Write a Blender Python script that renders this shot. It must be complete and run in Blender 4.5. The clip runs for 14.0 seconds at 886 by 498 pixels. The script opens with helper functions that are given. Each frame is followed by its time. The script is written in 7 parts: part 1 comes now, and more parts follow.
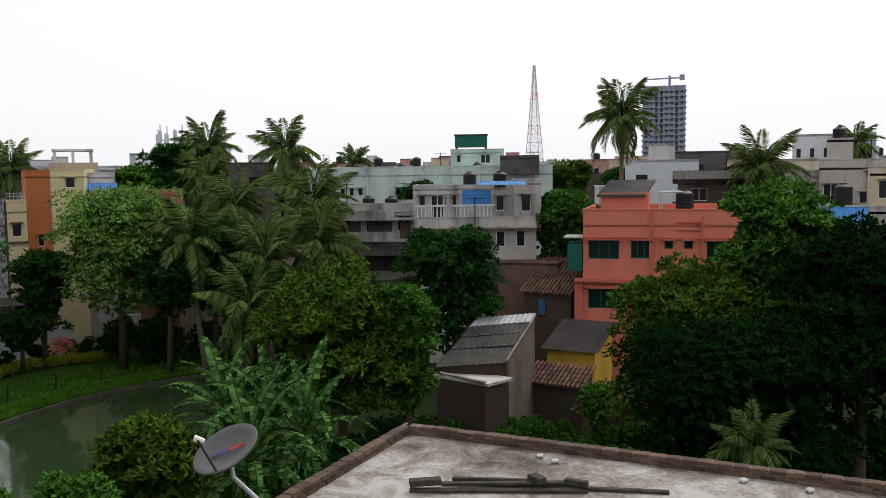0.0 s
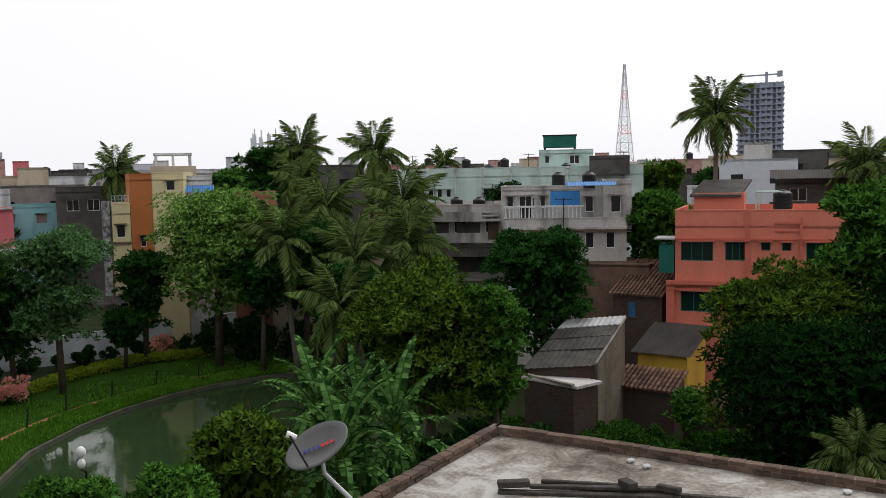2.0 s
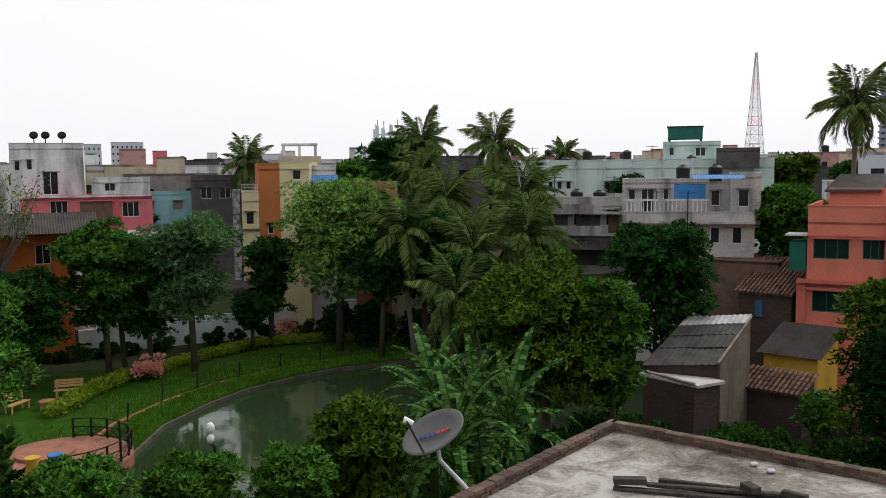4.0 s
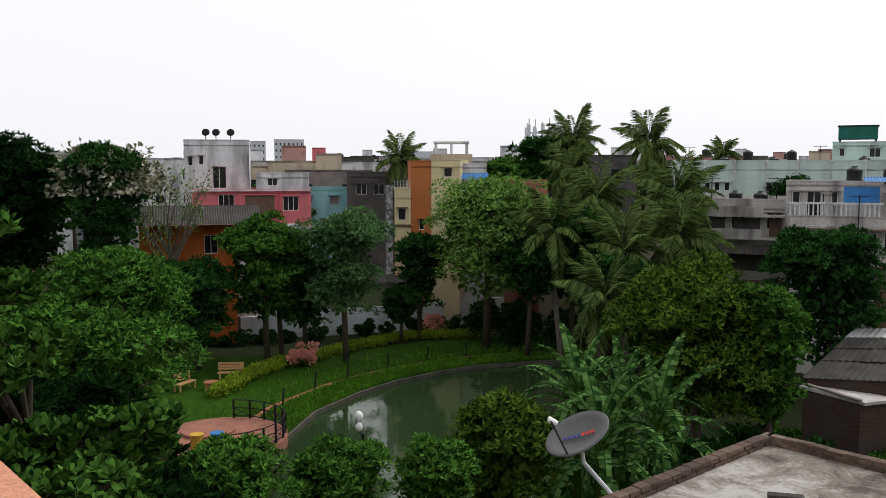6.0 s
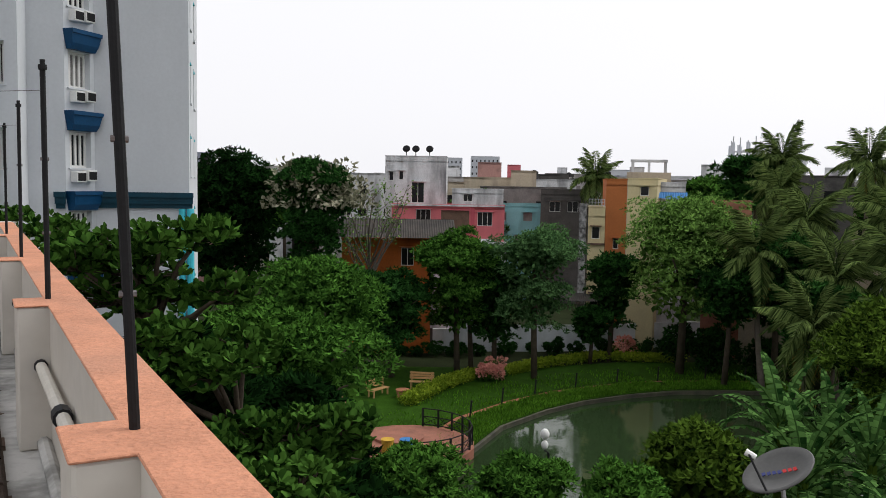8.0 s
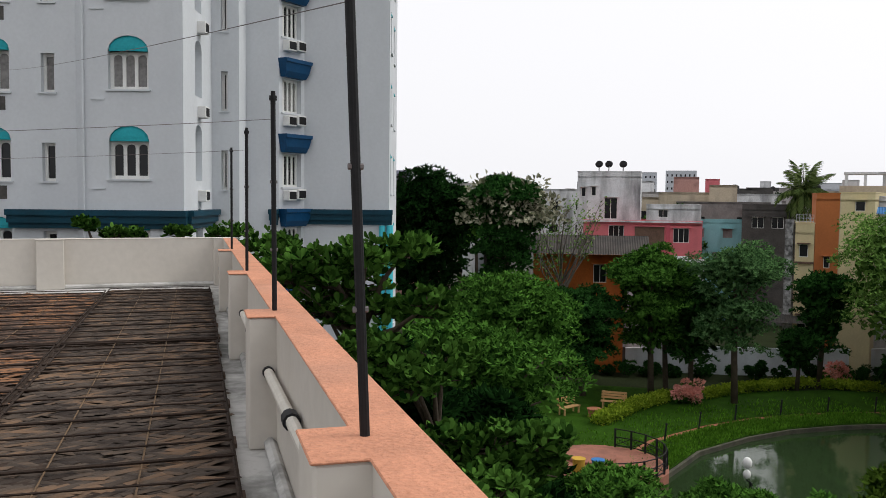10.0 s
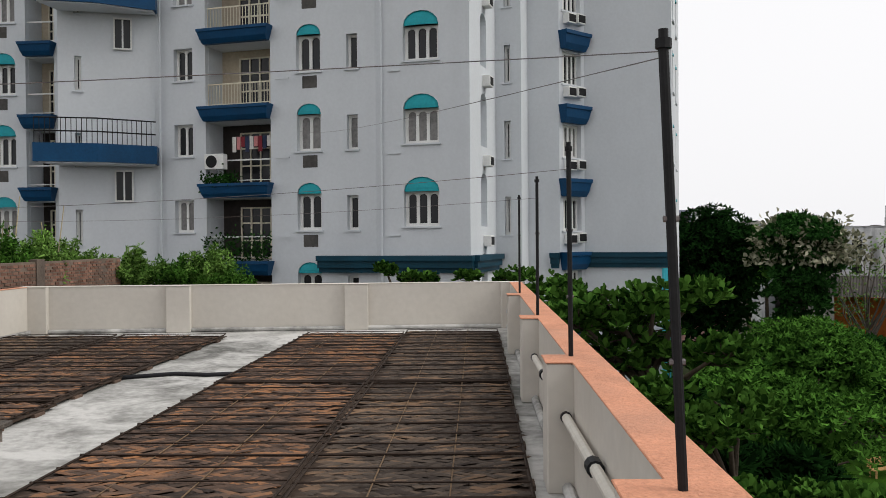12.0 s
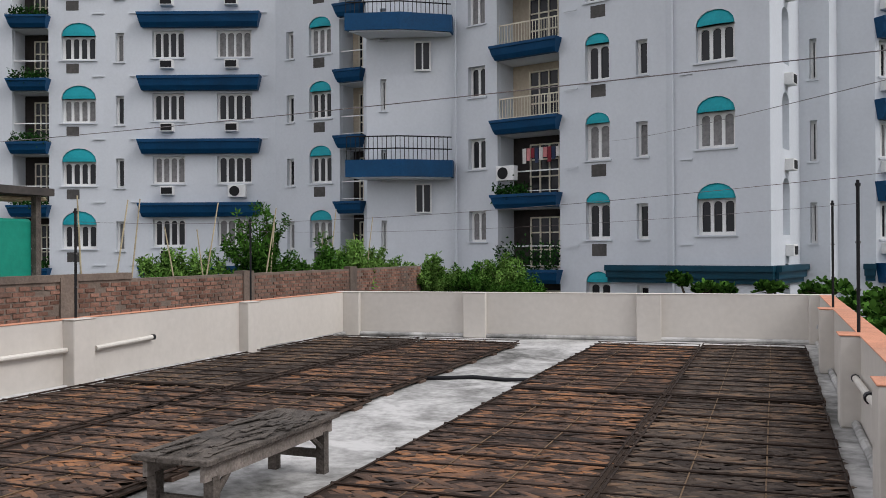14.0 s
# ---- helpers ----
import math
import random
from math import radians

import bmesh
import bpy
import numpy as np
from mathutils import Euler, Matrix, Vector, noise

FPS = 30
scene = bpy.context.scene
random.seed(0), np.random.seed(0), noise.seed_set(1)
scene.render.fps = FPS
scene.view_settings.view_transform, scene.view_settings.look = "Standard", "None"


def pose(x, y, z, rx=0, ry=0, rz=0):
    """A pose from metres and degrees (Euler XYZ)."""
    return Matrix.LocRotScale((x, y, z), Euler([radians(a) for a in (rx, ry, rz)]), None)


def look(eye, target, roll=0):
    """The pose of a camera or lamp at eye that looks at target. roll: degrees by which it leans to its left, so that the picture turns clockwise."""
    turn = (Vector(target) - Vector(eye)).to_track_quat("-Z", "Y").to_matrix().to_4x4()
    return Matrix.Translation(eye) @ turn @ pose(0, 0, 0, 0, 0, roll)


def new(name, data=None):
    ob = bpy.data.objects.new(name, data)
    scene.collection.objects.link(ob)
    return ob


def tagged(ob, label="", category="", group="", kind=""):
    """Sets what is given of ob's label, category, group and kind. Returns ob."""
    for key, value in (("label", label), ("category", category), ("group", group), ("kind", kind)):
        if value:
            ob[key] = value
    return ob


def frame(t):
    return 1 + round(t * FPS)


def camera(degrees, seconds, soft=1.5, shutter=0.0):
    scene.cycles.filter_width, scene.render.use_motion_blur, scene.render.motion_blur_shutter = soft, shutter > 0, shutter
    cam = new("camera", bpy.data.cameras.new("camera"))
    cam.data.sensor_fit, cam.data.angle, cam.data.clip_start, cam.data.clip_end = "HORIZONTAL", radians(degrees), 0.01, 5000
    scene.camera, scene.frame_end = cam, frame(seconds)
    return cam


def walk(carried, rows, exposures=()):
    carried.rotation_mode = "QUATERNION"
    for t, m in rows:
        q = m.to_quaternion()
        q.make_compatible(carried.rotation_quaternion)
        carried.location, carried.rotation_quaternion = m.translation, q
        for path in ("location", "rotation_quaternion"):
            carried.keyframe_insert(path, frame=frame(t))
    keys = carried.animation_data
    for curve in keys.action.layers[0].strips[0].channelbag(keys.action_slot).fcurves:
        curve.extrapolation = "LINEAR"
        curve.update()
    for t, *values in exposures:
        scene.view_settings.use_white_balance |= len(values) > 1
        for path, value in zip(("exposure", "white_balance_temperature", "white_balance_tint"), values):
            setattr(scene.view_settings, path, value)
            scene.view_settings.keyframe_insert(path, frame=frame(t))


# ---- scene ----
cam = camera(54.48, 14.0, soft=0.7)
EYE = 13.3
# seconds, x, y, z from the eye height, yaw, pitch, roll
ROWS = [
    (0.0, 0.003, 0.000, 0.004, -65.20, -4.98, 0.70),
    (0.5, 0.020, 0.006, 0.000, -62.98, -5.25, 1.19),
    (1.0, 0.015, 0.010, 0.000, -61.71, -5.15, 1.34),
    (1.5, 0.022, 0.026, -0.011, -60.83, -4.95, 1.24),
    (2.0, 0.020, 0.030, -0.015, -59.38, -4.80, 1.05),
    (2.5, 0.005, 0.025, -0.015, -57.68, -4.66, 1.05),
    (3.0, 0.000, 0.030, -0.018, -55.17, -4.88, 1.01),
    (5.5, -0.012, 0.030, -0.022, -45.10, -5.36, 0.05),
    (6.0, -0.004, 0.038, -0.034, -41.53, -5.31, -0.03),
    (6.5, -0.002, 0.037, -0.044, -38.45, -5.15, -0.57),
    (7.0, 0.002, 0.042, -0.066, -34.85, -4.83, -0.69),
    (9.5, -0.124, 0.009, -0.043, -19.44, -3.66, -0.86),
    (10.0, -0.150, -0.005, -0.036, -16.07, -3.38, -0.59),
    (10.5, -0.180, -0.045, -0.015, -14.45, -2.81, -0.53),
    (11.0, -0.208, -0.042, -0.004, -8.92, -1.66, 0.52),
    (11.5, -0.248, -0.050, -0.002, -2.87, -1.36, 0.18),
    (12.0, -0.297, -0.075, 0.004, 2.22, -0.60, 0.42),
    (12.5, -0.347, -0.088, 0.009, 9.27, -0.49, 0.41),
    (13.0, -0.393, -0.087, 0.005, 14.20, -0.10, -0.12),
    (13.5, -0.417, -0.092, 0.008, 17.47, 0.07, 0.16),
    (14.0, -0.435, -0.115, 0.006, 20.99, 0.13, 0.33),
]
walk(cam, [(t, pose(x, y, EYE + z, 90 + pitch, roll, yaw)) for t, x, y, z, yaw, pitch, roll in ROWS],
     exposures=[(0.0, -0.06, 6500, 10), (9.5, -0.06, 6500, 10), (11.3, -0.08, 6600, 9), (12.6, -0.08, 6570, 10), (13.3, -0.07, 6400, 12), (14.0, -0.04, 6270, 13)])

# ---- light: an overcast sky, brighter to the side of the pond ----
world = bpy.data.worlds.new("sky")
scene.world = world
world.use_nodes = True
wn, wl = world.node_tree.nodes, world.node_tree.links
sky = wn.new("ShaderNodeTexSky")
sky.sky_type = "NISHITA"
sky.sun_disc = False
sky.sun_elevation, sky.sun_rotation = radians(48), radians(75)
sky.air_density, sky.dust_density, sky.ozone_density = 1.0, 6.0, 1.0
pale = wn.new("ShaderNodeHueSaturation")
pale.inputs["Saturation"].default_value = 0.12
pale.inputs["Value"].default_value = 0.10
cloud = wn.new("ShaderNodeMix")
cloud.data_type = "RGBA"
cloud.inputs["Factor"].default_value = 0.85
cloud.inputs[7].default_value = (1.12, 1.12, 1.16, 1)
wl.new(sky.outputs["Color"], pale.inputs["Color"])
wl.new(pale.outputs["Color"], cloud.inputs[6])
wl.new(cloud.outputs[2], wn["Background"].inputs["Color"])
wn["Background"].inputs["Strength"].default_value = 1.0
sun = new("sun", bpy.data.lights.new("sun", "SUN"))
sun.data.energy, sun.data.angle, sun.data.color = 1.7, radians(25), (1.0, 0.97, 0.92)
sun.matrix_world = look((0, 0, 60), (-34, 4, 25))
scene.view_settings.exposure = 0.0


# ---- materials ----
def material(name, colour, rough=0.85, spread=0.18, scale=1.2, fine=14.0, bump=0.15, stain=0.0, stain_colour=(0.03, 0.03, 0.03),
             streaks=False, metal=0.0, per_piece=0.0, island=0.0, sheen=0.2):
    """Painted or mineral surface: blotches at two scales, optional dark stains or rain streaks, fine relief."""
    m = bpy.data.materials.new(name)
    m.use_nodes = True
    n, l = m.node_tree.nodes, m.node_tree.links
    b = n["Principled BSDF"]
    b.inputs["Roughness"].default_value, b.inputs["Metallic"].default_value = rough, metal
    b.inputs["Specular IOR Level"].default_value = sheen
    tc = n.new("ShaderNodeNewGeometry")
    big, small = n.new("ShaderNodeTexNoise"), n.new("ShaderNodeTexNoise")
    big.inputs["Scale"].default_value, big.inputs["Detail"].default_value = scale, 6
    small.inputs["Scale"].default_value, small.inputs["Detail"].default_value = fine, 5
    for t in (big, small):
        l.new(tc.outputs["Position"], t.inputs["Vector"])
    mean = n.new("ShaderNodeMath")
    mean.operation = "ADD"
    l.new(big.outputs["Fac"], mean.inputs[0])
    l.new(small.outputs["Fac"], mean.inputs[1])
    ramp = n.new("ShaderNodeMapRange")
    ramp.inputs["From Min"].default_value, ramp.inputs["From Max"].default_value = 0.65, 1.35
    ramp.inputs["To Min"].default_value, ramp.inputs["To Max"].default_value = 1 - spread, 1 + spread
    l.new(mean.outputs[0], ramp.inputs["Value"])
    value = ramp.outputs["Result"]
    if per_piece or island:
        rnd = n.new("ShaderNodeObjectInfo").outputs["Random"] if per_piece else tc.outputs["Random Per Island"]
        amount = per_piece or island
        mr = n.new("ShaderNodeMapRange")
        mr.inputs["To Min"].default_value, mr.inputs["To Max"].default_value = 1 - amount, 1 + amount
        l.new(rnd, mr.inputs["Value"])
        mul = n.new("ShaderNodeMath")
        mul.operation = "MULTIPLY"
        l.new(value, mul.inputs[0])
        l.new(mr.outputs["Result"], mul.inputs[1])
        value = mul.outputs[0]
    col = n.new("ShaderNodeVectorMath")
    col.operation = "SCALE"
    col.inputs[0].default_value = colour
    l.new(value, col.inputs["Scale"])
    out = col.outputs[0]
    if stain:
        st = n.new("ShaderNodeTexNoise")
        st.inputs["Scale"].default_value, st.inputs["Detail"].default_value = 1.0, 8
        mp = n.new("ShaderNodeMapping")
        mp.inputs["Scale"].default_value = (0.8, 0.8, 0.16) if streaks else (0.9, 0.9, 0.9)
        l.new(tc.outputs["Position"], mp.inputs["Vector"])
        l.new(mp.outputs["Vector"], st.inputs["Vector"])
        sr = n.new("ShaderNodeMapRange")
        sr.inputs["From Min"].default_value, sr.inputs["From Max"].default_value = 0.48, 0.72
        sr.inputs["To Max"].default_value = stain
        l.new(st.outputs["Fac"], sr.inputs["Value"])
        mx = n.new("ShaderNodeMix")
        mx.data_type = "RGBA"
        mx.inputs[7].default_value = (*stain_colour, 1)
        l.new(sr.outputs["Result"], mx.inputs["Factor"])
        l.new(out, mx.inputs[6])
        out = mx.outputs[2]
    l.new(out, b.inputs["Base Color"])
    if bump:
        bp = n.new("ShaderNodeBump")
        bp.inputs["Strength"].default_value, bp.inputs["Distance"].default_value = bump, 0.02
        l.new(small.outputs["Fac"], bp.inputs["Height"])
        l.new(bp.outputs["Normal"], b.inputs["Normal"])
    return m


def leaf_material(name, dark, light, thin=0.16):
    """Foliage: each leaf takes its own tone between two greens."""
    m = bpy.data.materials.new(name)
    m.use_nodes = True
    n, l = m.node_tree.nodes, m.node_tree.links
    n.remove(n["Principled BSDF"])
    b = n.new("ShaderNodeBsdfDiffuse")
    g = n.new("ShaderNodeNewGeometry")
    ns = n.new("ShaderNodeTexNoise")
    ns.inputs["Scale"].default_value = 0.7
    l.new(g.outputs["Position"], ns.inputs["Vector"])
    add = n.new("ShaderNodeMath")
    add.operation = "MULTIPLY"
    l.new(g.outputs["Random Per Island"], add.inputs[0])
    l.new(ns.outputs["Fac"], add.inputs[1])
    mr = n.new("ShaderNodeMapRange")
    mr.inputs["From Max"].default_value = 0.56
    l.new(add.outputs[0], mr.inputs["Value"])
    mx = n.new("ShaderNodeMix")
    mx.data_type = "RGBA"
    mx.inputs[6].default_value, mx.inputs[7].default_value = (*dark, 1), (*light, 1)
    l.new(mr.outputs["Result"], mx.inputs["Factor"])
    l.new(mx.outputs[2], b.inputs["Color"])
    tr = n.new("ShaderNodeBsdfTranslucent")
    l.new(mx.outputs[2], tr.inputs["Color"])
    ms = n.new("ShaderNodeMixShader")
    ms.inputs["Fac"].default_value = thin
    l.new(b.outputs[0], ms.inputs[1])
    l.new(tr.outputs[0], ms.inputs[2])
    l.new(ms.outputs[0], n["Material Output"].inputs["Surface"])
    return m


LEAF_LIGHT = leaf_material("leaf_light", (0.018, 0.05, 0.008), (0.24, 0.43, 0.095))
LEAF_MID = leaf_material("leaf_mid", (0.006, 0.024, 0.004), (0.095, 0.235, 0.035))
LEAF_DARK = leaf_material("leaf_dark", (0.004, 0.014, 0.004), (0.034, 0.11, 0.022))
# near-black greens: deep shade put into the leaf colour, also for dark trees
LEAF_SHADE_DARK = leaf_material("leaf_shade_dark", (0.0025, 0.009, 0.0025), (0.011, 0.038, 0.008))
LEAF_MANGO = leaf_material("leaf_mango", (0.007, 0.02, 0.003), (0.10, 0.175, 0.022))
LEAF_GREY = leaf_material("leaf_grey", (0.018, 0.05, 0.018), (0.115, 0.23, 0.08))
LEAF_BLOSSOM = leaf_material("leaf_blossom", (0.05, 0.06, 0.025), (0.48, 0.46, 0.34))
LEAF_ALMOND = leaf_material("leaf_almond", (0.004, 0.02, 0.003), (0.095, 0.215, 0.036), 0.14)
LEAF_PALM = leaf_material("leaf_palm", (0.016, 0.034, 0.01), (0.23, 0.32, 0.095))
LEAF_PALM_OLD = leaf_material("leaf_palm_old", (0.12, 0.09, 0.02), (0.34, 0.25, 0.05))
LEAF_BANANA = leaf_material("leaf_banana", (0.006, 0.028, 0.006), (0.13, 0.265, 0.07), 0.28)
LEAF_HEDGE = leaf_material("leaf_hedge", (0.09, 0.16, 0.012), (0.34, 0.44, 0.04))
PETAL = leaf_material("petal_pink", (0.62, 0.22, 0.18), (0.92, 0.52, 0.44), 0.3)
GRASS = leaf_material("grass_blade", (0.035, 0.10, 0.008), (0.14, 0.32, 0.03), 0.25)
BARK = material("bark", (0.07, 0.055, 0.04), 0.95, 0.35, 3, 20, 0.6)
PALM_BARK = material("palm_bark", (0.13, 0.11, 0.09), 0.95, 0.35, 4, 24, 0.6)
EARTH = material("earth", (0.022, 0.03, 0.012), 0.95, 0.4, 0.4, 6, 0.5, sheen=0.05)
# lawn green lowered: the shade of the park trees is in its colour
LAWN = material("lawn", (0.024, 0.066, 0.005), 0.95, 0.45, 0.8, 12, 0.8, sheen=0.05)
STONE = material("bank_stone", (0.085, 0.082, 0.06), 0.9, 0.4, 2, 18, 0.5, 0.6)
PATH = material("path_brick", (0.27, 0.11, 0.06), 0.9, 0.3, 1.5, 12, 0.4, 0.4)
TERRACE_TILE = material("terrace_tile", (0.30, 0.13, 0.09), 0.8, 0.25, 1.5, 14, 0.3, 0.3)
TOWER_WHITE = material("tower_paint", (0.575, 0.60, 0.625), 0.8, 0.05, 0.4, 9, 0.08, 0.16, (0.42, 0.44, 0.47), True)
TOWER_BLUE = material("tower_blue", (0.002, 0.048, 0.125), 0.5, 0.2, 1.2, 12, 0.1, 0.3, (0.005, 0.02, 0.04), True)
TOWER_PETROL = material("tower_petrol", (0.003, 0.042, 0.068), 0.5, 0.2, 1.2, 12, 0.1, 0.3, (0.004, 0.02, 0.03), True)
TOWER_TEAL = material("tower_teal", (0.010, 0.27, 0.31), 0.5, 0.15, 1.5, 12, 0.1)
TOWER_PIPE = material("tower_turquoise", (0.06, 0.48, 0.58), 0.5, 0.1, 1.5, 12, 0.1)
FRAME_WHITE = material("frame_paint", (0.70, 0.70, 0.68), 0.6, 0.08, 3, 20, 0.05)
GRILL = material("grille_paint", (0.62, 0.57, 0.45), 0.6, 0.1, 3, 20, 0.05)
DARK_METAL = material("dark_metal", (0.010, 0.010, 0.011), 0.6, 0.3, 6, 40, 0.2)
RUST_METAL = material("weathered_steel", (0.16, 0.15, 0.15), 0.6, 0.3, 6, 40, 0.2, 0.5, (0.14, 0.06, 0.03), metal=0.5)
GREY_METAL = material("galvanised", (0.45, 0.46, 0.47), 0.5, 0.2, 5, 30, 0.1, metal=0.4)
PARAPET_CREAM = material("parapet_cream", (0.55, 0.515, 0.465), 0.85, 0.06, 0.6, 9, 0.12, 0.22, (0.42, 0.38, 0.32), True)
PARAPET_TOP = material("parapet_terracotta", (0.53, 0.245, 0.15), 0.85, 0.22, 3.0, 45, 0.7, 0.4, (0.38, 0.22, 0.16))
BRICK = material("brick", (0.105, 0.07, 0.052), 0.95, 0.3, 3, 22, 0.5, 0.7, (0.05, 0.04, 0.035), per_piece=0.35)
BRICK_ISLAND = material("brick_joined", (0.20, 0.105, 0.075), 0.95, 0.4, 3, 22, 0.6, 0.9, (0.17, 0.125, 0.10), island=0.38)
MORTAR = material("mortar", (0.175, 0.135, 0.108), 0.95, 0.3, 3, 22, 0.5, 0.5)
WOVEN_BASE = material("woven_bamboo_under", (0.042, 0.028, 0.02), 0.9, 0.4, 1.1, 12, 0.4)
BAMBOO_DARK = material("bamboo_batten", (0.028, 0.018, 0.013), 0.8, 0.4, 3, 24, 0.4, island=0.4)
BAMBOO_LIGHT = material("bamboo_pale", (0.40, 0.34, 0.22), 0.7, 0.3, 3, 24, 0.3)
OLD_WOOD = material("weathered_wood", (0.10, 0.085, 0.072), 0.9, 0.6, 7, 45, 0.8, 0.7)
DARK_WOOD = material("dark_weathered_wood", (0.052, 0.046, 0.04), 0.9, 0.6, 7, 45, 0.8, 0.6)
PALE_WOOD = material("pale_weathered_wood", (0.22, 0.19, 0.165), 0.9, 0.4, 6, 40, 0.6, 0.6, (0.07, 0.06, 0.055))
PVC = material("pvc_pipe", (0.62, 0.59, 0.53), 0.5, 0.1, 3, 20, 0.05, 0.2, (0.3, 0.27, 0.22))
BLACK_RUBBER = material("black_plastic", (0.015, 0.015, 0.017), 0.5, 0.2, 3, 20, 0.05)
SALMON = material("salmon_paint", (0.56, 0.175, 0.12), 0.85, 0.12, 0.5, 8, 0.15, 0.3, (0.32, 0.11, 0.08), True)
SALMON_DARK = material("salmon_trim", (0.48, 0.13, 0.09), 0.85, 0.12, 0.8, 8, 0.15)
YELLOW = material("yellow_paint", (0.58, 0.50, 0.30), 0.85, 0.1, 0.5, 8, 0.12, 0.2, (0.35, 0.30, 0.2), True)
ORANGE = material("orange_paint", (0.40, 0.135, 0.045), 0.85, 0.12, 0.5, 8, 0.12, 0.2, (0.2, 0.08, 0.03), True)
MINT = material("mint_paint", (0.47, 0.58, 0.54), 0.85, 0.12, 0.5, 8, 0.12, 0.45, (0.18, 0.21, 0.20), True)
GREY_WALL = material("stained_plaster", (0.43, 0.41, 0.39), 0.9, 0.25, 0.5, 8, 0.2, 0.9, (0.10, 0.09, 0.085), True)
WHITE_WALL = material("stained_whitewash", (0.60, 0.61, 0.62), 0.9, 0.2, 0.7, 8, 0.2, 0.85, (0.10, 0.10, 0.105), True)
BROWN_WALL = material("brown_plaster", (0.145, 0.09, 0.066), 0.9, 0.35, 1.6, 12, 0.3, 0.8, (0.05, 0.042, 0.038))
PINK_WALL = material("pink_paint", (0.60, 0.16, 0.18), 0.85, 0.12, 0.5, 8, 0.12, 0.25, (0.3, 0.1, 0.1), True)
PINK_DEEP = material("deep_pink_paint", (0.5, 0.10, 0.13), 0.85, 0.12, 0.5, 8, 0.12, 0.25, (0.25, 0.08, 0.08), True)
CYAN_WALL = material("cyan_paint", (0.24, 0.50, 0.53), 0.85, 0.12, 0.5, 8, 0.12, 0.4, (0.1, 0.2, 0.2), True)
DARK_WALL = material("dark_plaster", (0.09, 0.085, 0.08), 0.9, 0.25, 0.5, 8, 0.2, 0.6)
TAN_WALL = material("tan_paint", (0.47, 0.40, 0.30), 0.9, 0.15, 0.5, 8, 0.15, 0.5, (0.15, 0.13, 0.11), True)
HUT_YELLOW = material("hut_yellow", (0.55, 0.34, 0.05), 0.9, 0.15, 0.8, 8, 0.15, 0.3, (0.2, 0.12, 0.03), True)
HUT_ORANGE = material("hut_orange", (0.50, 0.13, 0.03), 0.9, 0.2, 0.8, 8, 0.15, 0.4, (0.15, 0.05, 0.02), True)
CLAY_TILE = material("clay_tile", (0.15, 0.085, 0.06), 0.95, 0.35, 3, 20, 0.4, 0.5, per_piece=0.3, island=0.0)
SHEET_GREY = material("weathered_sheet", (0.06, 0.056, 0.05), 0.85, 0.4, 1.2, 9, 0.3, 0.85, (0.03, 0.027, 0.025))
CREAM_OLD = material("old_cream_plaster", (0.155, 0.128, 0.095), 0.9, 0.3, 1.5, 9, 0.2, 0.8, (0.07, 0.06, 0.05), True)
SHEET_ROOF = material("sheet_roof", (0.062, 0.055, 0.05), 0.85, 0.35, 0.8, 10, 0.3, 0.7)
PALE_SHEET = material("pale_sheet", (0.42, 0.42, 0.42), 0.7, 0.2, 1, 10, 0.2, 0.3)
WALL_PARK = material("park_wall_paint", (0.62, 0.66, 0.68), 0.85, 0.1, 0.4, 8, 0.15, 0.4, (0.24, 0.27, 0.27), True)
BLUE_TARP = material("blue_tarpaulin", (0.035, 0.17, 0.42), 0.6, 0.2, 2, 10, 0.3)
FADED_BLUE = material("faded_blue_paint", (0.03, 0.10, 0.20), 0.8, 0.3, 2, 14, 0.2, 0.6)
GREEN_PAINT = material("green_sheet", (0.01, 0.10, 0.075), 0.6, 0.2, 1, 10, 0.1)
GREEN_TARP = material("green_tarpaulin", (0.01, 0.22, 0.15), 0.6, 0.15, 1, 10, 0.2)
MOSAIC = material("black_white_mosaic", (0.3, 0.3, 0.3), 0.6, 0.95, 3, 4, 0.0, 0.95, (0.01, 0.01, 0.01), island=0.0)
FAR_GREY = material("far_concrete", (0.26, 0.28, 0.34), 0.9, 0.15, 0.1, 2, 0)
FAR_PALE = material("far_pale", (0.50, 0.52, 0.56), 0.9, 0.1, 0.1, 2, 0)
DISH_GREY = material("dish_enamel", (0.095, 0.095, 0.093), 0.45, 0.12, 4, 20, 0.05, 0.2)
BENCH_WOOD = material("bench_wood", (0.45, 0.27, 0.12), 0.7, 0.2, 3, 25, 0.2)
CLAY = material("clay_pot", (0.35, 0.15, 0.08), 0.85, 0.2, 3, 25, 0.2)
LAMP_WHITE = material("lamp_glass", (0.75, 0.75, 0.73), 0.3, 0.05, 3, 20, 0)
RED_PAINT = material("red_paint", (0.45, 0.02, 0.02), 0.5, 0.1, 3, 20, 0)
NAVY_PAINT = material("navy_paint", (0.03, 0.04, 0.16), 0.5, 0.1, 3, 20, 0)
CLOTH = [material("cloth_" + n, c, 0.95, 0.2, 4, 30, 0.3) for n, c in
         (("white", (0.6, 0.58, 0.55)), ("pink", (0.5, 0.2, 0.2)), ("maroon", (0.2, 0.03, 0.04)), ("navy", (0.03, 0.04, 0.08)))]
CURTAIN = material("curtain_cloth", (0.36, 0.33, 0.31), 0.95, 0.25, 3, 20, 0.3)


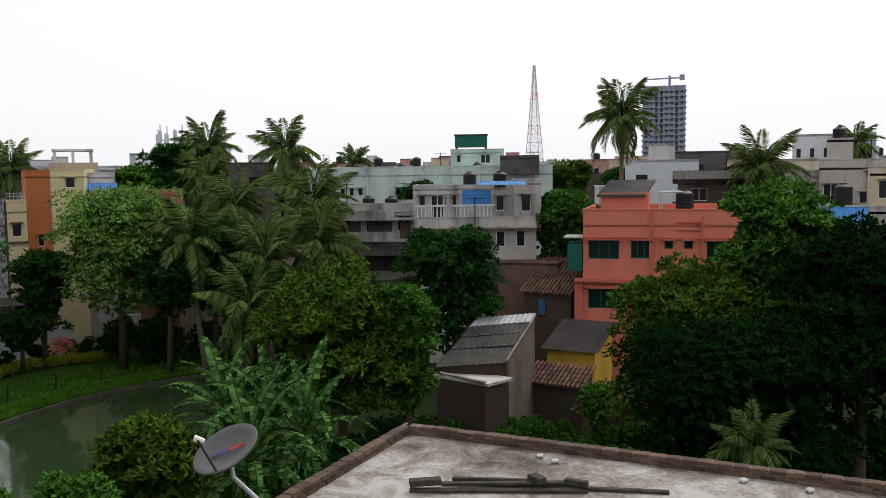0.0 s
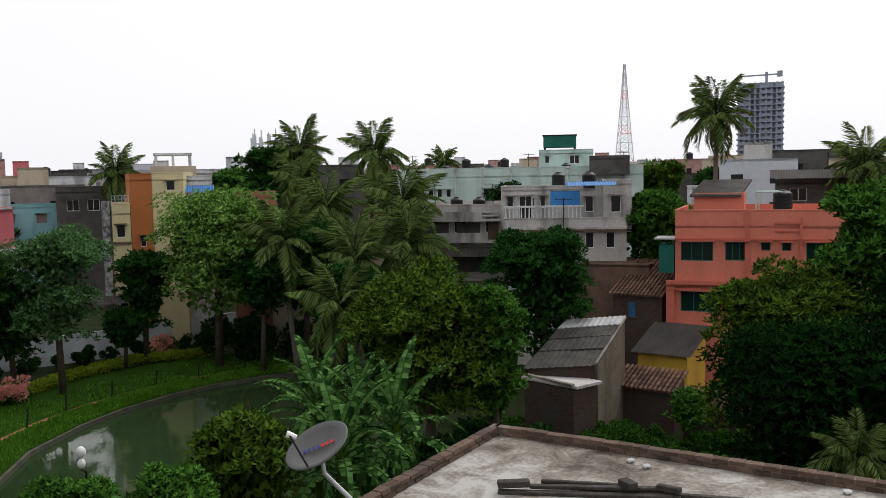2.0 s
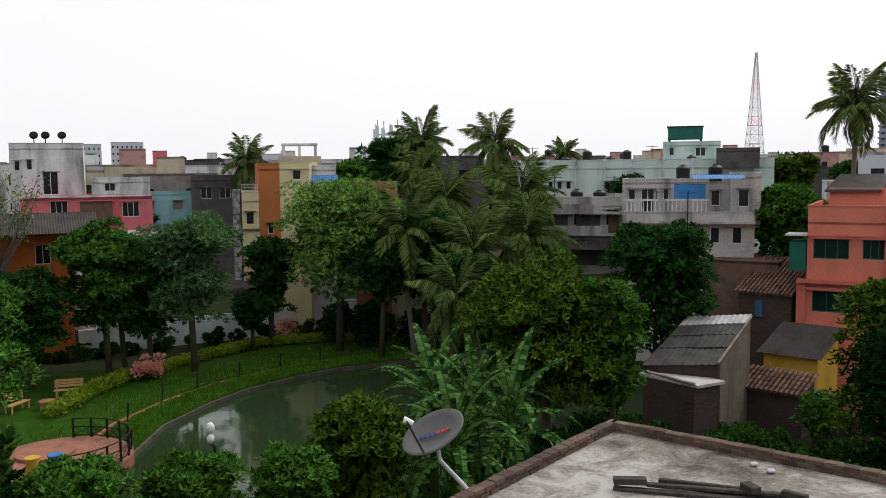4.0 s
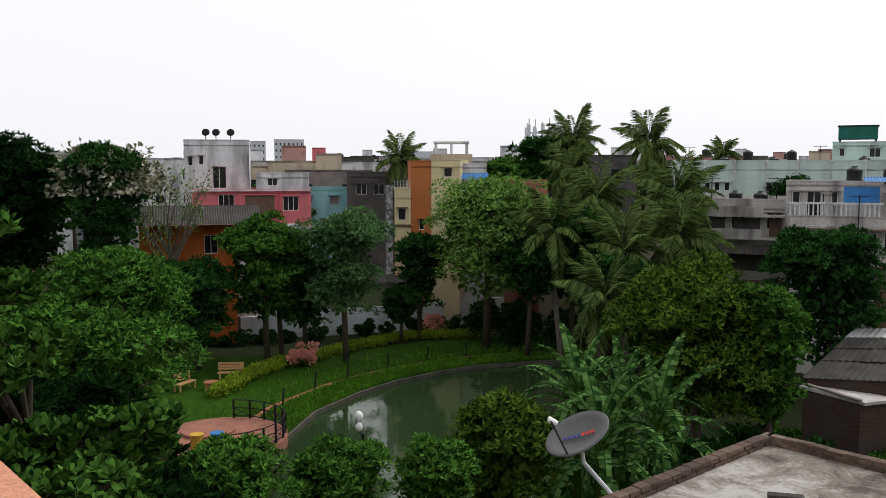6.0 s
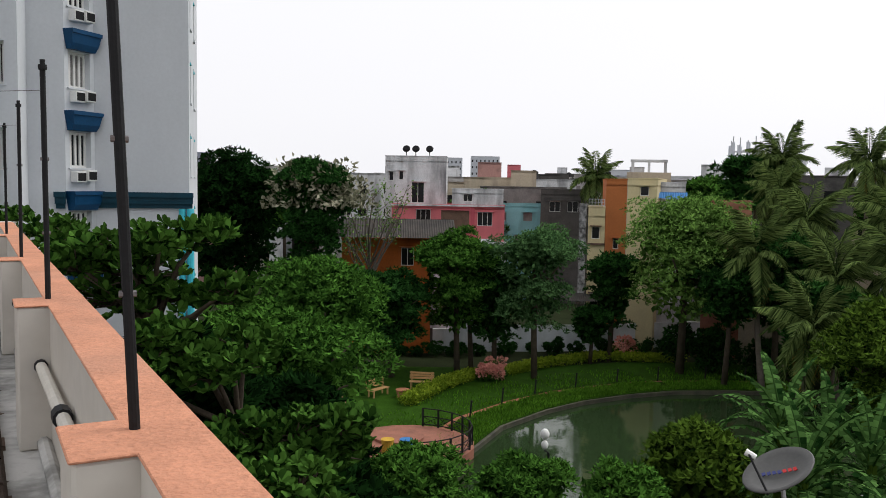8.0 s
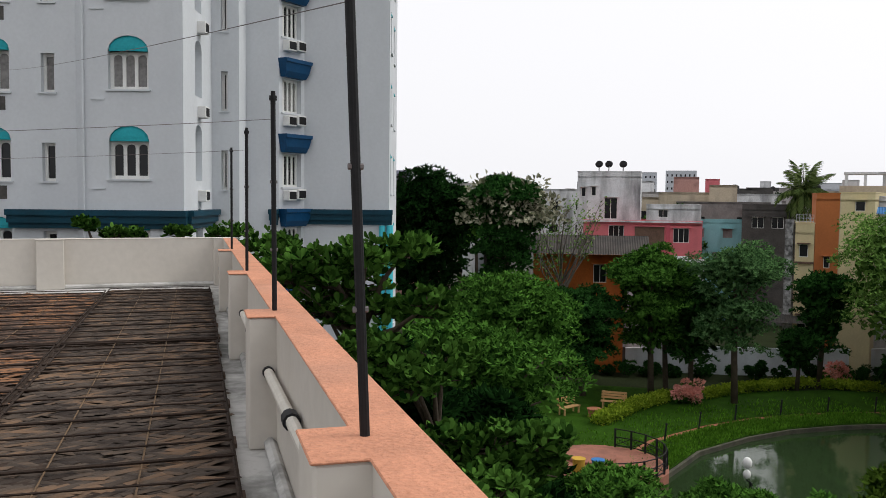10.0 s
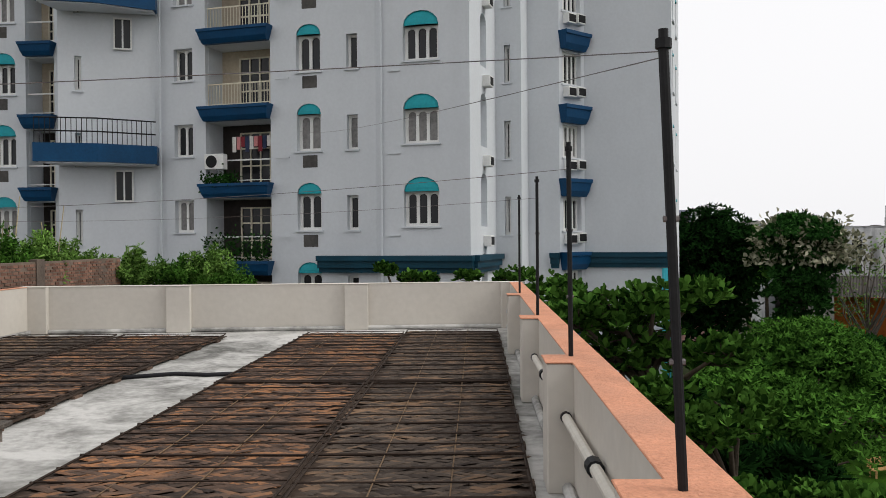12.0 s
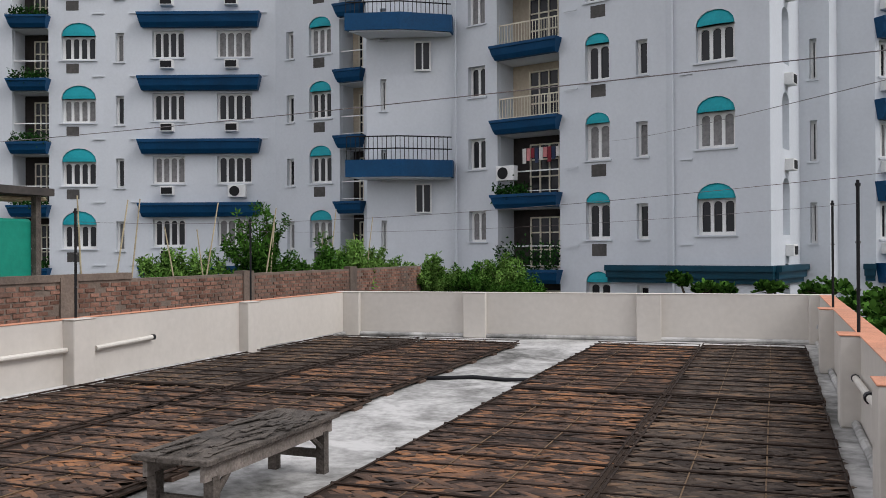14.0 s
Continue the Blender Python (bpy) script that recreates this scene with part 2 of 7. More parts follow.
def patchy(name, weathered, rusty, spread):
    """Old bamboo: grey-brown and rusty patches of hand-to-arm size, each slip with its own tone."""
    m = material(name, (0.1, 0.1, 0.1), 0.8, 0.35, 1.0, 25, 0.4)
    n, l = m.node_tree.nodes, m.node_tree.links
    b = n["Principled BSDF"]
    g = n.new("ShaderNodeNewGeometry")
    ns = n.new("ShaderNodeTexNoise")
    ns.inputs["Scale"].default_value, ns.inputs["Detail"].default_value, ns.inputs["Roughness"].default_value = 0.9, 5, 0.65
    l.new(g.outputs["Position"], ns.inputs["Vector"])
    add = n.new("ShaderNodeMath")
    add.operation = "MULTIPLY_ADD"
    add.inputs[1].default_value, add.inputs[2].default_value = spread, -spread / 2
    l.new(g.outputs["Random Per Island"], add.inputs[0])
    tot = n.new("ShaderNodeMath")
    l.new(ns.outputs["Fac"], tot.inputs[0])
    l.new(add.outputs[0], tot.inputs[1])
    ramp = n.new("ShaderNodeValToRGB")
    ramp.color_ramp.elements[0].position, ramp.color_ramp.elements[0].color = 0.28, (0.028, 0.020, 0.016, 1)
    ramp.color_ramp.elements[1].position, ramp.color_ramp.elements[1].color = 0.76, (*rusty, 1)
    e = ramp.color_ramp.elements.new(0.55)
    e.color = (*weathered, 1)
    l.new(tot.outputs[0], ramp.inputs["Fac"])
    l.new(ramp.outputs["Color"], b.inputs["Base Color"])
    return m


def weathered_cement(name, tones, scale):
    """Old cement screed: blotches of damp brown, grey and pale lime, broken up at three scales."""
    m = material(name, tones[1], 0.75, 0.3, 1.0, 14, 0.5)
    n, l = m.node_tree.nodes, m.node_tree.links
    b = n["Principled BSDF"]
    g, big, fine_ = n.new("ShaderNodeNewGeometry"), n.new("ShaderNodeTexNoise"), n.new("ShaderNodeTexNoise")
    big.inputs["Scale"].default_value, big.inputs["Detail"].default_value, big.inputs["Roughness"].default_value, big.inputs["Distortion"].default_value = scale, 9, 0.62, 0.9
    fine_.inputs["Scale"].default_value, fine_.inputs["Detail"].default_value = scale * 9, 5
    wide = n.new("ShaderNodeTexNoise")
    wide.inputs["Scale"].default_value, wide.inputs["Detail"].default_value = scale * 0.22, 2
    for t in (big, fine_, wide):
        l.new(g.outputs["Position"], t.inputs["Vector"])
    a1, a2 = n.new("ShaderNodeMath"), n.new("ShaderNodeMath")
    for a_, w_ in ((a1, 0.35), (a2, 0.9)):
        a_.operation = "MULTIPLY_ADD"
        a_.inputs[1].default_value = w_
    l.new(fine_.outputs["Fac"], a1.inputs[0])
    l.new(big.outputs["Fac"], a1.inputs[2])
    l.new(wide.outputs["Fac"], a2.inputs[0])
    l.new(a1.outputs[0], a2.inputs[2])
    ramp = n.new("ShaderNodeValToRGB")
    mr = n.new("ShaderNodeMapRange")
    mr.inputs["From Min"].default_value, mr.inputs["From Max"].default_value = 0.82, 1.45
    l.new(a2.outputs[0], mr.inputs["Value"])
    ramp.color_ramp.elements[0].position, ramp.color_ramp.elements[0].color = 0.1, (*tones[0], 1)
    ramp.color_ramp.elements[1].position, ramp.color_ramp.elements[1].color = 0.72, (*tones[2], 1)
    ramp.color_ramp.elements.new(0.42).color = (*tones[1], 1)
    l.new(mr.outputs["Result"], ramp.inputs["Fac"])
    l.new(ramp.outputs["Color"], b.inputs["Base Color"])
    return m


CONCRETE_OLD = weathered_cement("old_terrace", ((0.06, 0.048, 0.037), (0.185, 0.158, 0.132), (0.37, 0.355, 0.33)), 1.5)
CONCRETE = weathered_cement("roof_cement", ((0.10, 0.098, 0.09), (0.285, 0.28, 0.265), (0.50, 0.49, 0.47)), 1.1)
WOVEN = patchy("woven_bamboo", (0.105, 0.066, 0.047), (0.29, 0.135, 0.062), 0.38)
WOVEN_GREY = patchy("woven_bamboo_grey", (0.074, 0.056, 0.043), (0.18, 0.11, 0.066), 0.34)


def brickwork(name, brick_a, brick_b, joint):
    """Old brick wall seen from afar: courses of uneven bricks with grimy joints."""
    m = material(name, brick_a, 0.95, 0.3, 1.6, 12, 0.3)
    n, l = m.node_tree.nodes, m.node_tree.links
    g, sp, cb, bk = n.new("ShaderNodeNewGeometry"), n.new("ShaderNodeSeparateXYZ"), n.new("ShaderNodeCombineXYZ"), n.new("ShaderNodeTexBrick")
    ad = n.new("ShaderNodeMath")
    l.new(g.outputs["Position"], sp.inputs[0])
    l.new(sp.outputs["X"], ad.inputs[0])
    l.new(sp.outputs["Y"], ad.inputs[1])
    l.new(ad.outputs[0], cb.inputs["X"])
    l.new(sp.outputs["Z"], cb.inputs["Y"])
    l.new(cb.outputs[0], bk.inputs["Vector"])
    for key, c in (("Color1", brick_a), ("Color2", brick_b), ("Mortar", joint)):
        bk.inputs[key].default_value = (*c, 1)
    bk.inputs["Scale"].default_value, bk.inputs["Mortar Size"].default_value = 1.0, 0.012
    bk.inputs["Brick Width"].default_value, bk.inputs["Row Height"].default_value = 0.25, 0.085
    st, sr, mx = n.new("ShaderNodeTexNoise"), n.new("ShaderNodeMapRange"), n.new("ShaderNodeMix")
    st.inputs["Scale"].default_value, st.inputs["Detail"].default_value = 0.9, 6
    l.new(g.outputs["Position"], st.inputs["Vector"])
    sr.inputs["From Min"].default_value, sr.inputs["From Max"].default_value, sr.inputs["To Max"].default_value = 0.45, 0.7, 0.8
    l.new(st.outputs["Fac"], sr.inputs["Value"])
    mx.data_type = "RGBA"
    mx.inputs[7].default_value = (0.06, 0.055, 0.05, 1)
    l.new(sr.outputs["Result"], mx.inputs["Factor"])
    l.new(bk.outputs["Color"], mx.inputs[6])
    l.new(mx.outputs[2], n["Principled BSDF"].inputs["Base Color"])
    return m


# grimy brick, its tones lowered further to hold the shade of surrounding trees
OLD_BRICK_SHADED = brickwork("old_brick_shaded", (0.085, 0.042, 0.029), (0.045, 0.028, 0.022), (0.06, 0.053, 0.046))


def glass(name, colour, rough=0.08):
    m = bpy.data.materials.new(name)
    m.use_nodes = True
    b = m.node_tree.nodes["Principled BSDF"]
    b.inputs["Base Color"].default_value = (*colour, 1)
    b.inputs["Roughness"].default_value = rough
    b.inputs["Specular IOR Level"].default_value = 0.3
    return m


PANE = glass("window_pane", (0.014, 0.015, 0.017), 0.2)
PANE_GREEN = glass("green_pane", (0.006, 0.022, 0.017), 0.2)
PANE_CURTAINED = material("curtained_pane", (0.20, 0.195, 0.19), 0.25, 0.3, 5, 9, 0.0)
# near-black back wall colour that carries the shade inside a balcony recess
RECESS_SHADE = material("recess_shade", (0.035, 0.03, 0.028), 0.95, 0.3, 1, 6, 0)

# pond water: dark green, nearly still
WATER = glass("pond_water", (0.024, 0.044, 0.017), 0.05)
_n, _l = WATER.node_tree.nodes, WATER.node_tree.links
_w, _b = _n.new("ShaderNodeTexNoise"), _n.new("ShaderNodeBump")
_w.inputs["Scale"].default_value, _w.inputs["Detail"].default_value = 2.2, 4
_b.inputs["Strength"].default_value, _b.inputs["Distance"].default_value = 0.08, 0.05
_g = _n.new("ShaderNodeNewGeometry")
_l.new(_g.outputs["Position"], _w.inputs["Vector"])
_l.new(_w.outputs["Fac"], _b.inputs["Height"])
_l.new(_b.outputs["Normal"], _n["Principled BSDF"].inputs["Normal"])


# ---- building blocks ----
def link(name, bm, mat, parent=None, label="", smooth=False):
    me = bpy.data.meshes.new(name)
    bm.normal_update()
    bm.to_mesh(me)
    bm.free()
    for x in (mat if isinstance(mat, (list, tuple)) else [mat]):
        me.materials.append(x)
    if smooth:
        me.polygons.foreach_set("use_smooth", [True] * len(me.polygons))
    ob = new(name, me)
    if parent is not None:
        ob.parent = parent
    if label:
        ob["label"] = label
    return ob


def part(name, bm, mat, parent, label="", smooth=False):
    return link(name, bm, mat, parent, label, smooth)


def thing(name, label, category, group="", at=(0, 0, 0)):
    ob = new(name)
    ob.location = at
    ob.empty_display_size = 0.1
    return tagged(ob, label, category, group)


def setting(ob, label="", category=""):
    return tagged(ob, label, category, "", "structure")


def box(bm, x0, x1, y0, y1, z0, z1, m=None, bevel=0.0):
    mat = Matrix.Translation(((x0 + x1) / 2, (y0 + y1) / 2, (z0 + z1) / 2)) @ Matrix.Diagonal((abs(x1 - x0), abs(y1 - y0), abs(z1 - z0), 1))
    made = bmesh.ops.create_cube(bm, size=1, matrix=(m @ mat) if m else mat)["verts"]
    if bevel:
        edges = {e for v in made for e in v.link_edges}
        bmesh.ops.bevel(bm, geom=list(edges), offset=bevel, segments=1, affect="EDGES")


def one_box(*a, bevel=0.0, m=None):
    bm = bmesh.new()
    box(bm, *a, m=m, bevel=bevel)
    return bm


def rod(bm, a, b, r0, r1=None, seg=8):
    a, b = Vector(a), Vector(b)
    d = b - a
    if d.length < 1e-6:
        return
    m = Matrix.Translation((a + b) / 2) @ d.to_track_quat("Z", "Y").to_matrix().to_4x4()
    bmesh.ops.create_cone(bm, cap_ends=True, segments=seg, radius1=r0, radius2=r0 if r1 is None else r1, depth=d.length, matrix=m)


def one_rod(*a, **k):
    bm = bmesh.new()
    rod(bm, *a, **k)
    return bm


def tube(bm, pts, radii, seg=7):
    """A bent, tapering round bar through the points."""
    rings = []
    for i, p in enumerate(pts):
        d = (Vector(pts[min(i + 1, len(pts) - 1)]) - Vector(pts[max(i - 1, 0)])).normalized()
        q = d.to_track_quat("Z", "Y")
        rings.append([bm.verts.new(Vector(p) + q @ Vector((radii[i] * math.cos(6.2832 * k / seg), radii[i] * math.sin(6.2832 * k / seg), 0))) for k in range(seg)])
    for r, s in zip(rings, rings[1:]):
        for k in range(seg):
            bm.faces.new((r[k], r[(k + 1) % seg], s[(k + 1) % seg], s[k]))
    bm.faces.new(rings[-1])
    bm.faces.new(rings[0][::-1])


def prism(bm, pts, z0, z1):
    lo, hi = [bm.verts.new((x, y, z0)) for x, y in pts], [bm.verts.new((x, y, z1)) for x, y in pts]
    bm.faces.new(hi)
    bm.faces.new(lo[::-1])
    for i in range(len(pts)):
        j = (i + 1) % len(pts)
        bm.faces.new((lo[i], lo[j], hi[j], hi[i]))


def wall_frame(p0, p1):
    """Pose of a wall whose local x runs from p0 to p1, whose local y points outward (to the right of that run), z up."""
    a = math.atan2(p1[1] - p0[1], p1[0] - p0[0])
    return Matrix.Translation((p0[0], p0[1], 0)) @ Matrix.Rotation(a, 4, "Z") @ Matrix.Diagonal((1, -1, 1, 1))


def facade(bm, p0, p1, z0, z1, holes=(), depth=0.18):
    """Outer wall face with real recessed openings (u0, u1, za, zb, arched)."""
    m = wall_frame(p0, p1)
    length = math.hypot(p1[0] - p0[0], p1[1] - p0[1])
    us = sorted({0, length, *[h[0] for h in holes], *[h[1] for h in holes]})
    zs = sorted({z0, z1, *[h[2] for h in holes], *[h[3] for h in holes]})
    q = lambda pts: bm.faces.new([bm.verts.new(m @ Vector(p)) for p in pts])
    for a, b in zip(us, us[1:]):
        run = None
        for c, d in zip(zs, zs[1:]):
            cu, cz = (a + b) / 2, (c + d) / 2
            if any(h[0] < cu < h[1] and h[2] < cz < h[3] for h in holes):
                continue
            q([(a, 0, c), (b, 0, c), (b, 0, d), (a, 0, d)])
    for h in holes:
        a, b, c, d = h[:4]
        r = (b - a) / 2 if len(h) > 4 and h[4] else 0
        edge = [(a, c), (b, c)]
        if r:
            n = 8
            arc = [((a + b) / 2 + r * math.cos(math.pi * k / n), d - r * 0.75 + r * 0.75 * math.sin(math.pi * k / n)) for k in range(n + 1)]
            edge += arc
            for k in range(n):
                q([(arc[k][0], 0, arc[k][1]), (arc[k][0], 0, d + 1e-4), (arc[k + 1][0], 0, d + 1e-4), (arc[k + 1][0], 0, arc[k + 1][1])])
        else:
            edge += [(b, d), (a, d)]
        for (u, z), (v, w) in zip(edge, edge[1:] + edge[:1]):
            q([(u, 0, z), (v, 0, w), (v, -depth, w), (u, -depth, z)])


def window(parent, m, u0, u1, za, zb, lights=2, depth=0.18, frame_mat=None, pane_mat=None, bar=0.05, rounded=False):
    """Window set back in its opening: frame and mullions, with the panes as parts. rounded: every light has a rounded head."""
    bm = bmesh.new()
    y = -depth + 0.03
    if rounded:
        w_ = (u1 - u0 - bar) / lights
        p0, p1 = m @ Vector((u0, y + 0.02, 0)), m @ Vector((u1, y + 0.02, 0))
        facade(bm, (p0.x, p0.y), (p1.x, p1.y), za, zb, [(bar + w_ * k, w_ * (k + 1), za + bar, zb - bar * 0.8, 1) for k in range(lights)], 0.06)
    else:
        box(bm, u0, u0 + bar, y - 0.03, y + 0.03, za, zb, m)
        box(bm, u1 - bar, u1, y - 0.03, y + 0.03, za, zb, m)
        box(bm, u0 + bar, u1 - bar, y - 0.03, y + 0.03, za, za + bar, m)
        box(bm, u0 + bar, u1 - bar, y - 0.03, y + 0.03, zb - bar, zb, m)
        for k in range(1, lights):
            u = u0 + (u1 - u0) * k / lights
            box(bm, u - bar / 2, u + bar / 2, y - 0.025, y + 0.025, za + bar, zb - bar, m)
    w = part("window", bm, frame_mat or FRAME_WHITE, parent)
    for k in range(lights):
        a, b = u0 + 0.01 + (u1 - u0 - 0.02) * k / lights, u0 + 0.01 + (u1 - u0 - 0.02) * (k + 1) / lights
        part("pane", one_box(a, b, -depth - 0.02, -depth - 0.004, za + 0.01, zb - 0.01, m=m), pane_mat or PANE, w)
    return w


def house(name, label, pts, z1, wall_mat, openings=(), z0=0.0, parapet=0.7, category="house", shade=True, frame_mat=None, pane_mat=None, roof_mat=None, lights=2, trim_mat=None):
    """Flat-roofed house on the plan pts (anticlockwise). openings: (edge, u0, u1, za, zb)."""
    h = thing(name, label, category, at=(pts[0][0], pts[0][1], z0))
    off = Matrix.Translation((-pts[0][0], -pts[0][1], -z0))
    bm = bmesh.new()
    n = len(pts)
    for i in range(n):
        p0, p1 = pts[i], pts[(i + 1) % n]
        facade(bm, p0, p1, z0, z1, [o[1:5] for o in openings if o[0] == i])
    bmesh.ops.transform(bm, matrix=off, verts=bm.verts)
    part("wall", bm, wall_mat, h)
    bm = bmesh.new()
    prism(bm, pts, z1 - parapet - 0.15, z1 - parapet)
    for i in range(n):
        p0, p1 = pts[i], pts[(i + 1) % n]
        m = wall_frame(p0, p1)
        ln = math.hypot(p1[0] - p0[0], p1[1] - p0[1])
        part("coping", one_box(-0.04, ln - 0.15, -0.14, 0.04, z1, z1 + 0.07, m=off @ m), roof_mat or wall_mat, h)
        if parapet:
            part("parapet", one_box(0.14, ln - 0.01, -0.13, -0.005, z1 - parapet, z1, m=off @ m), roof_mat or wall_mat, h)
    bmesh.ops.transform(bm, matrix=off, verts=bm.verts)
    part("roof", bm, roof_mat or wall_mat, h)
    for o in openings:
        i, u0, u1, za, zb = o[:5]
        m = off @ wall_frame(pts[i], pts[(i + 1) % n])
        window(h, m, u0, u1, za, zb, lights if u1 - u0 > 0.9 else 1, frame_mat=frame_mat, pane_mat=pane_mat)
        if shade:
            part("sunshade", one_box(u0 - 0.15, u1 + 0.15, 0.0, 0.38, zb + 0.04, zb + 0.11, m=m), trim_mat or wall_mat, h)
    return h


def rect(p0, p1, depth):
    """Plan of a block whose seen front runs from p0 to p1 as the eye sees it, left to right."""
    dx, dy = p1[0] - p0[0], p1[1] - p0[1]
    ln = math.hypot(dx, dy)
    nx, ny = -dy / ln * depth, dx / ln * depth
    return [p0, p1, (p1[0] + nx, p1[1] + ny), (p0[0] + nx, p0[1] + ny)]


# ---- vegetation ----
RNG = np.random.default_rng(7)


def leaf_mesh(name, base, axis, side, length, width, fold=0.25, belly=0.5, blunt=False):
    """Many small folded leaves as one mesh: base points, growing directions, sideways directions. blunt: broad round-tipped leaves."""
    n = len(base)
    axis = axis / np.linalg.norm(axis, axis=1)[:, None]
    side = side - axis * (side * axis).sum(1)[:, None]
    side = side / (np.linalg.norm(side, axis=1)[:, None] + 1e-9)
    up = np.cross(side, axis)
    length, width = np.broadcast_to(length, n)[:, None], np.broadcast_to(width, n)[:, None]
    mid = base + axis * length * belly
    k = 6 if blunt else 4
    v = np.empty((n, k, 3))
    v[:, 0] = base
    v[:, 1], v[:, k - 1] = mid + side * width / 2 + up * width * fold, mid - side * width / 2 + up * width * fold
    tip = base + axis * length - up * length * 0.12
    if blunt:
        v[:, 2], v[:, 4] = tip - axis * length * 0.08 + side * width * 0.33, tip - axis * length * 0.08 - side * width * 0.33
        v[:, 3] = tip
        tris = np.array([0, 1, 2, 0, 2, 3, 0, 3, 4, 0, 4, 5])
    else:
        v[:, 2] = tip
        tris = np.array([0, 1, 2, 0, 2, 3])
    f = np.arange(n)[:, None] * k + tris
    me = bpy.data.meshes.new(name)
    me.vertices.add(n * k)
    me.vertices.foreach_set("co", v.ravel())
    me.loops.add(n * len(tris))
    me.loops.foreach_set("vertex_index", f.ravel().astype(np.int32))
    me.polygons.add(n * len(tris) // 3)
    me.polygons.foreach_set("loop_start", np.arange(0, n * len(tris), 3, dtype=np.int32))
    me.update(calc_edges=True)
    return me


def whorls(tips, lead, per, lift=(0.1, 0.7)):
    """Leaf bases, axes and sides for a rosette of leaves at every twig tip, opening towards lead."""
    n = len(tips)
    lead = lead / np.linalg.norm(lead, axis=1)[:, None]
    a = np.cross(lead, np.array([0.31, 0.87, 0.38]))
    a /= np.linalg.norm(a, axis=1)[:, None] + 1e-9
    b = np.cross(lead, a)
    base, L = np.repeat(tips, per, 0), np.repeat(lead, per, 0)
    t = np.tile(np.arange(per) * 2.4, n) + np.repeat(RNG.uniform(0, 6, n), per)
    out = np.repeat(a, per, 0) * np.cos(t)[:, None] + np.repeat(b, per, 0) * np.sin(t)[:, None]
    side = np.cross(L, out)
    return base, out + L * RNG.uniform(*lift, n * per)[:, None], side


def unit(n):
    v = RNG.normal(size=(n, 3))
    return v / np.linalg.norm(v, axis=1)[:, None]


def crown_points(rx, rz, n, clumps, flat=0.75):
    """Points and outward directions on the skins of many clumps that fill an uneven crown round the origin."""
    d = unit(clumps)
    r = RNG.uniform(0.2, 0.98, clumps) ** 0.6
    c = d * r[:, None] * np.array([rx, rx, rz]) * 0.84
    size = RNG.uniform(0.13, 0.36, clumps) * min(rx, rz * 1.4)
    c[:, 2] += 0.08 * rz
    k = RNG.integers(0, clumps, n)
    o = unit(n)
    o[:, 2] = np.abs(o[:, 2]) * np.where(RNG.random(n) < 0.72, 1, -1)
    s = size[k] * RNG.uniform(0.6, 1.12, n)
    return c[k] + o * s[:, None] * np.array([1, 1, flat]), o


def leafy_tree(x, y, z, rx, rz, mat, leaf, density, label, category="tree", reach=2.3):
    """Broad-leaved tree: bent trunk, limbs into the crown, and a low-hanging crown of leaf rosettes on uneven bosses."""
    t = thing("tree", label, category, "trees", at=(x, y, 0))
    drop = max(min(z - 0.5, rz * reach), 0.3)
    bm = bmesh.new()
    lean = RNG.uniform(-0.5, 0.5, 2)
    r0 = 0.10 + 0.045 * rx
    tube(bm, [(lean[0], lean[1], -0.1), (lean[0] * 0.5, lean[1] * 0.3, z * 0.45), (0, 0, z - rz * 0.3), (0.1, 0.1, z + rz * 0.4)], [r0, r0 * 0.8, r0 * 0.6, r0 * 0.2])
    # bosses of foliage: many small ones on the outline, uneven in size
    m = int(26 + 9 * rx)
    d = unit(m)
    d[:, 2] = np.where(d[:, 2] < (-0.55 if reach < 2.5 else -0.9), -d[:, 2], d[:, 2])
    r = RNG.uniform(0.45, 1.0, m) ** 0.5
    size = RNG.uniform(0.16, 0.36, m) * min(rx, rz * 1.5)
    c = d * (r * RNG.uniform(0.74, 1.18, m))[:, None] * np.stack([rx - size * 0.8, rx - size * 0.8, np.where(d[:, 2] > 0, rz - size * 0.6, drop)], 1)
    c[:, 2] += z
    for k in range(0, m, 5):
        e = tuple(c[k])
        tube(bm, [(0, 0, z - drop * 0.35), (e[0] * 0.45, e[1] * 0.45, (z - drop * 0.35 + e[2]) / 2), e], [r0 * 0.5, r0 * 0.3, r0 * 0.1], 5)
    part("trunk", bm, BARK, t, smooth=True)
    leaf *= 0.9
    n = int(min(4200, max(500, density * 1.5 * (size * size).sum() * 6.3 / (leaf * leaf))))
    k = RNG.choice(m, n, p=size ** 2 / (size ** 2).sum())
    o = unit(n)
    o[:, 2] = np.where(o[:, 2] < -0.05, -o[:, 2], o[:, 2])
    tips = c[k] + o * (size[k] * RNG.uniform(0.78, 1.15, n))[:, None] * np.array([1.1, 1.1, 0.85])
    tips[:, 2] = np.maximum(tips[:, 2], 0.2)
    lead = o * 0.6 + np.array([0, 0, 0.75]) + unit(n) * 0.45
    base, axis, side = whorls(tips, lead, 5)
    sz = leaf * RNG.uniform(0.65, 1.2, len(base))
    # coarser leaves deep inside the crown keep it opaque
    q = 2200
    w = unit(q) * (RNG.random(q) ** 0.4)[:, None]
    inner = w * np.stack([np.full(q, rx), np.full(q, rx), np.where(w[:, 2] > 0, rz, drop)], 1) * 0.66 + np.array([0, 0, z])
    big = np.full(q, max(leaf * 1.5, rx * 0.11))
    me = leaf_mesh("crown", np.vstack([base, inner]), np.vstack([axis, unit(q)]), np.vstack([side, unit(q)]), np.concatenate([sz, big]), np.concatenate([sz * 0.42, big * 0.6]), 0.15)
    me.materials.append(mat)
    ob = new("crown", me)
    ob.parent = t
    return t


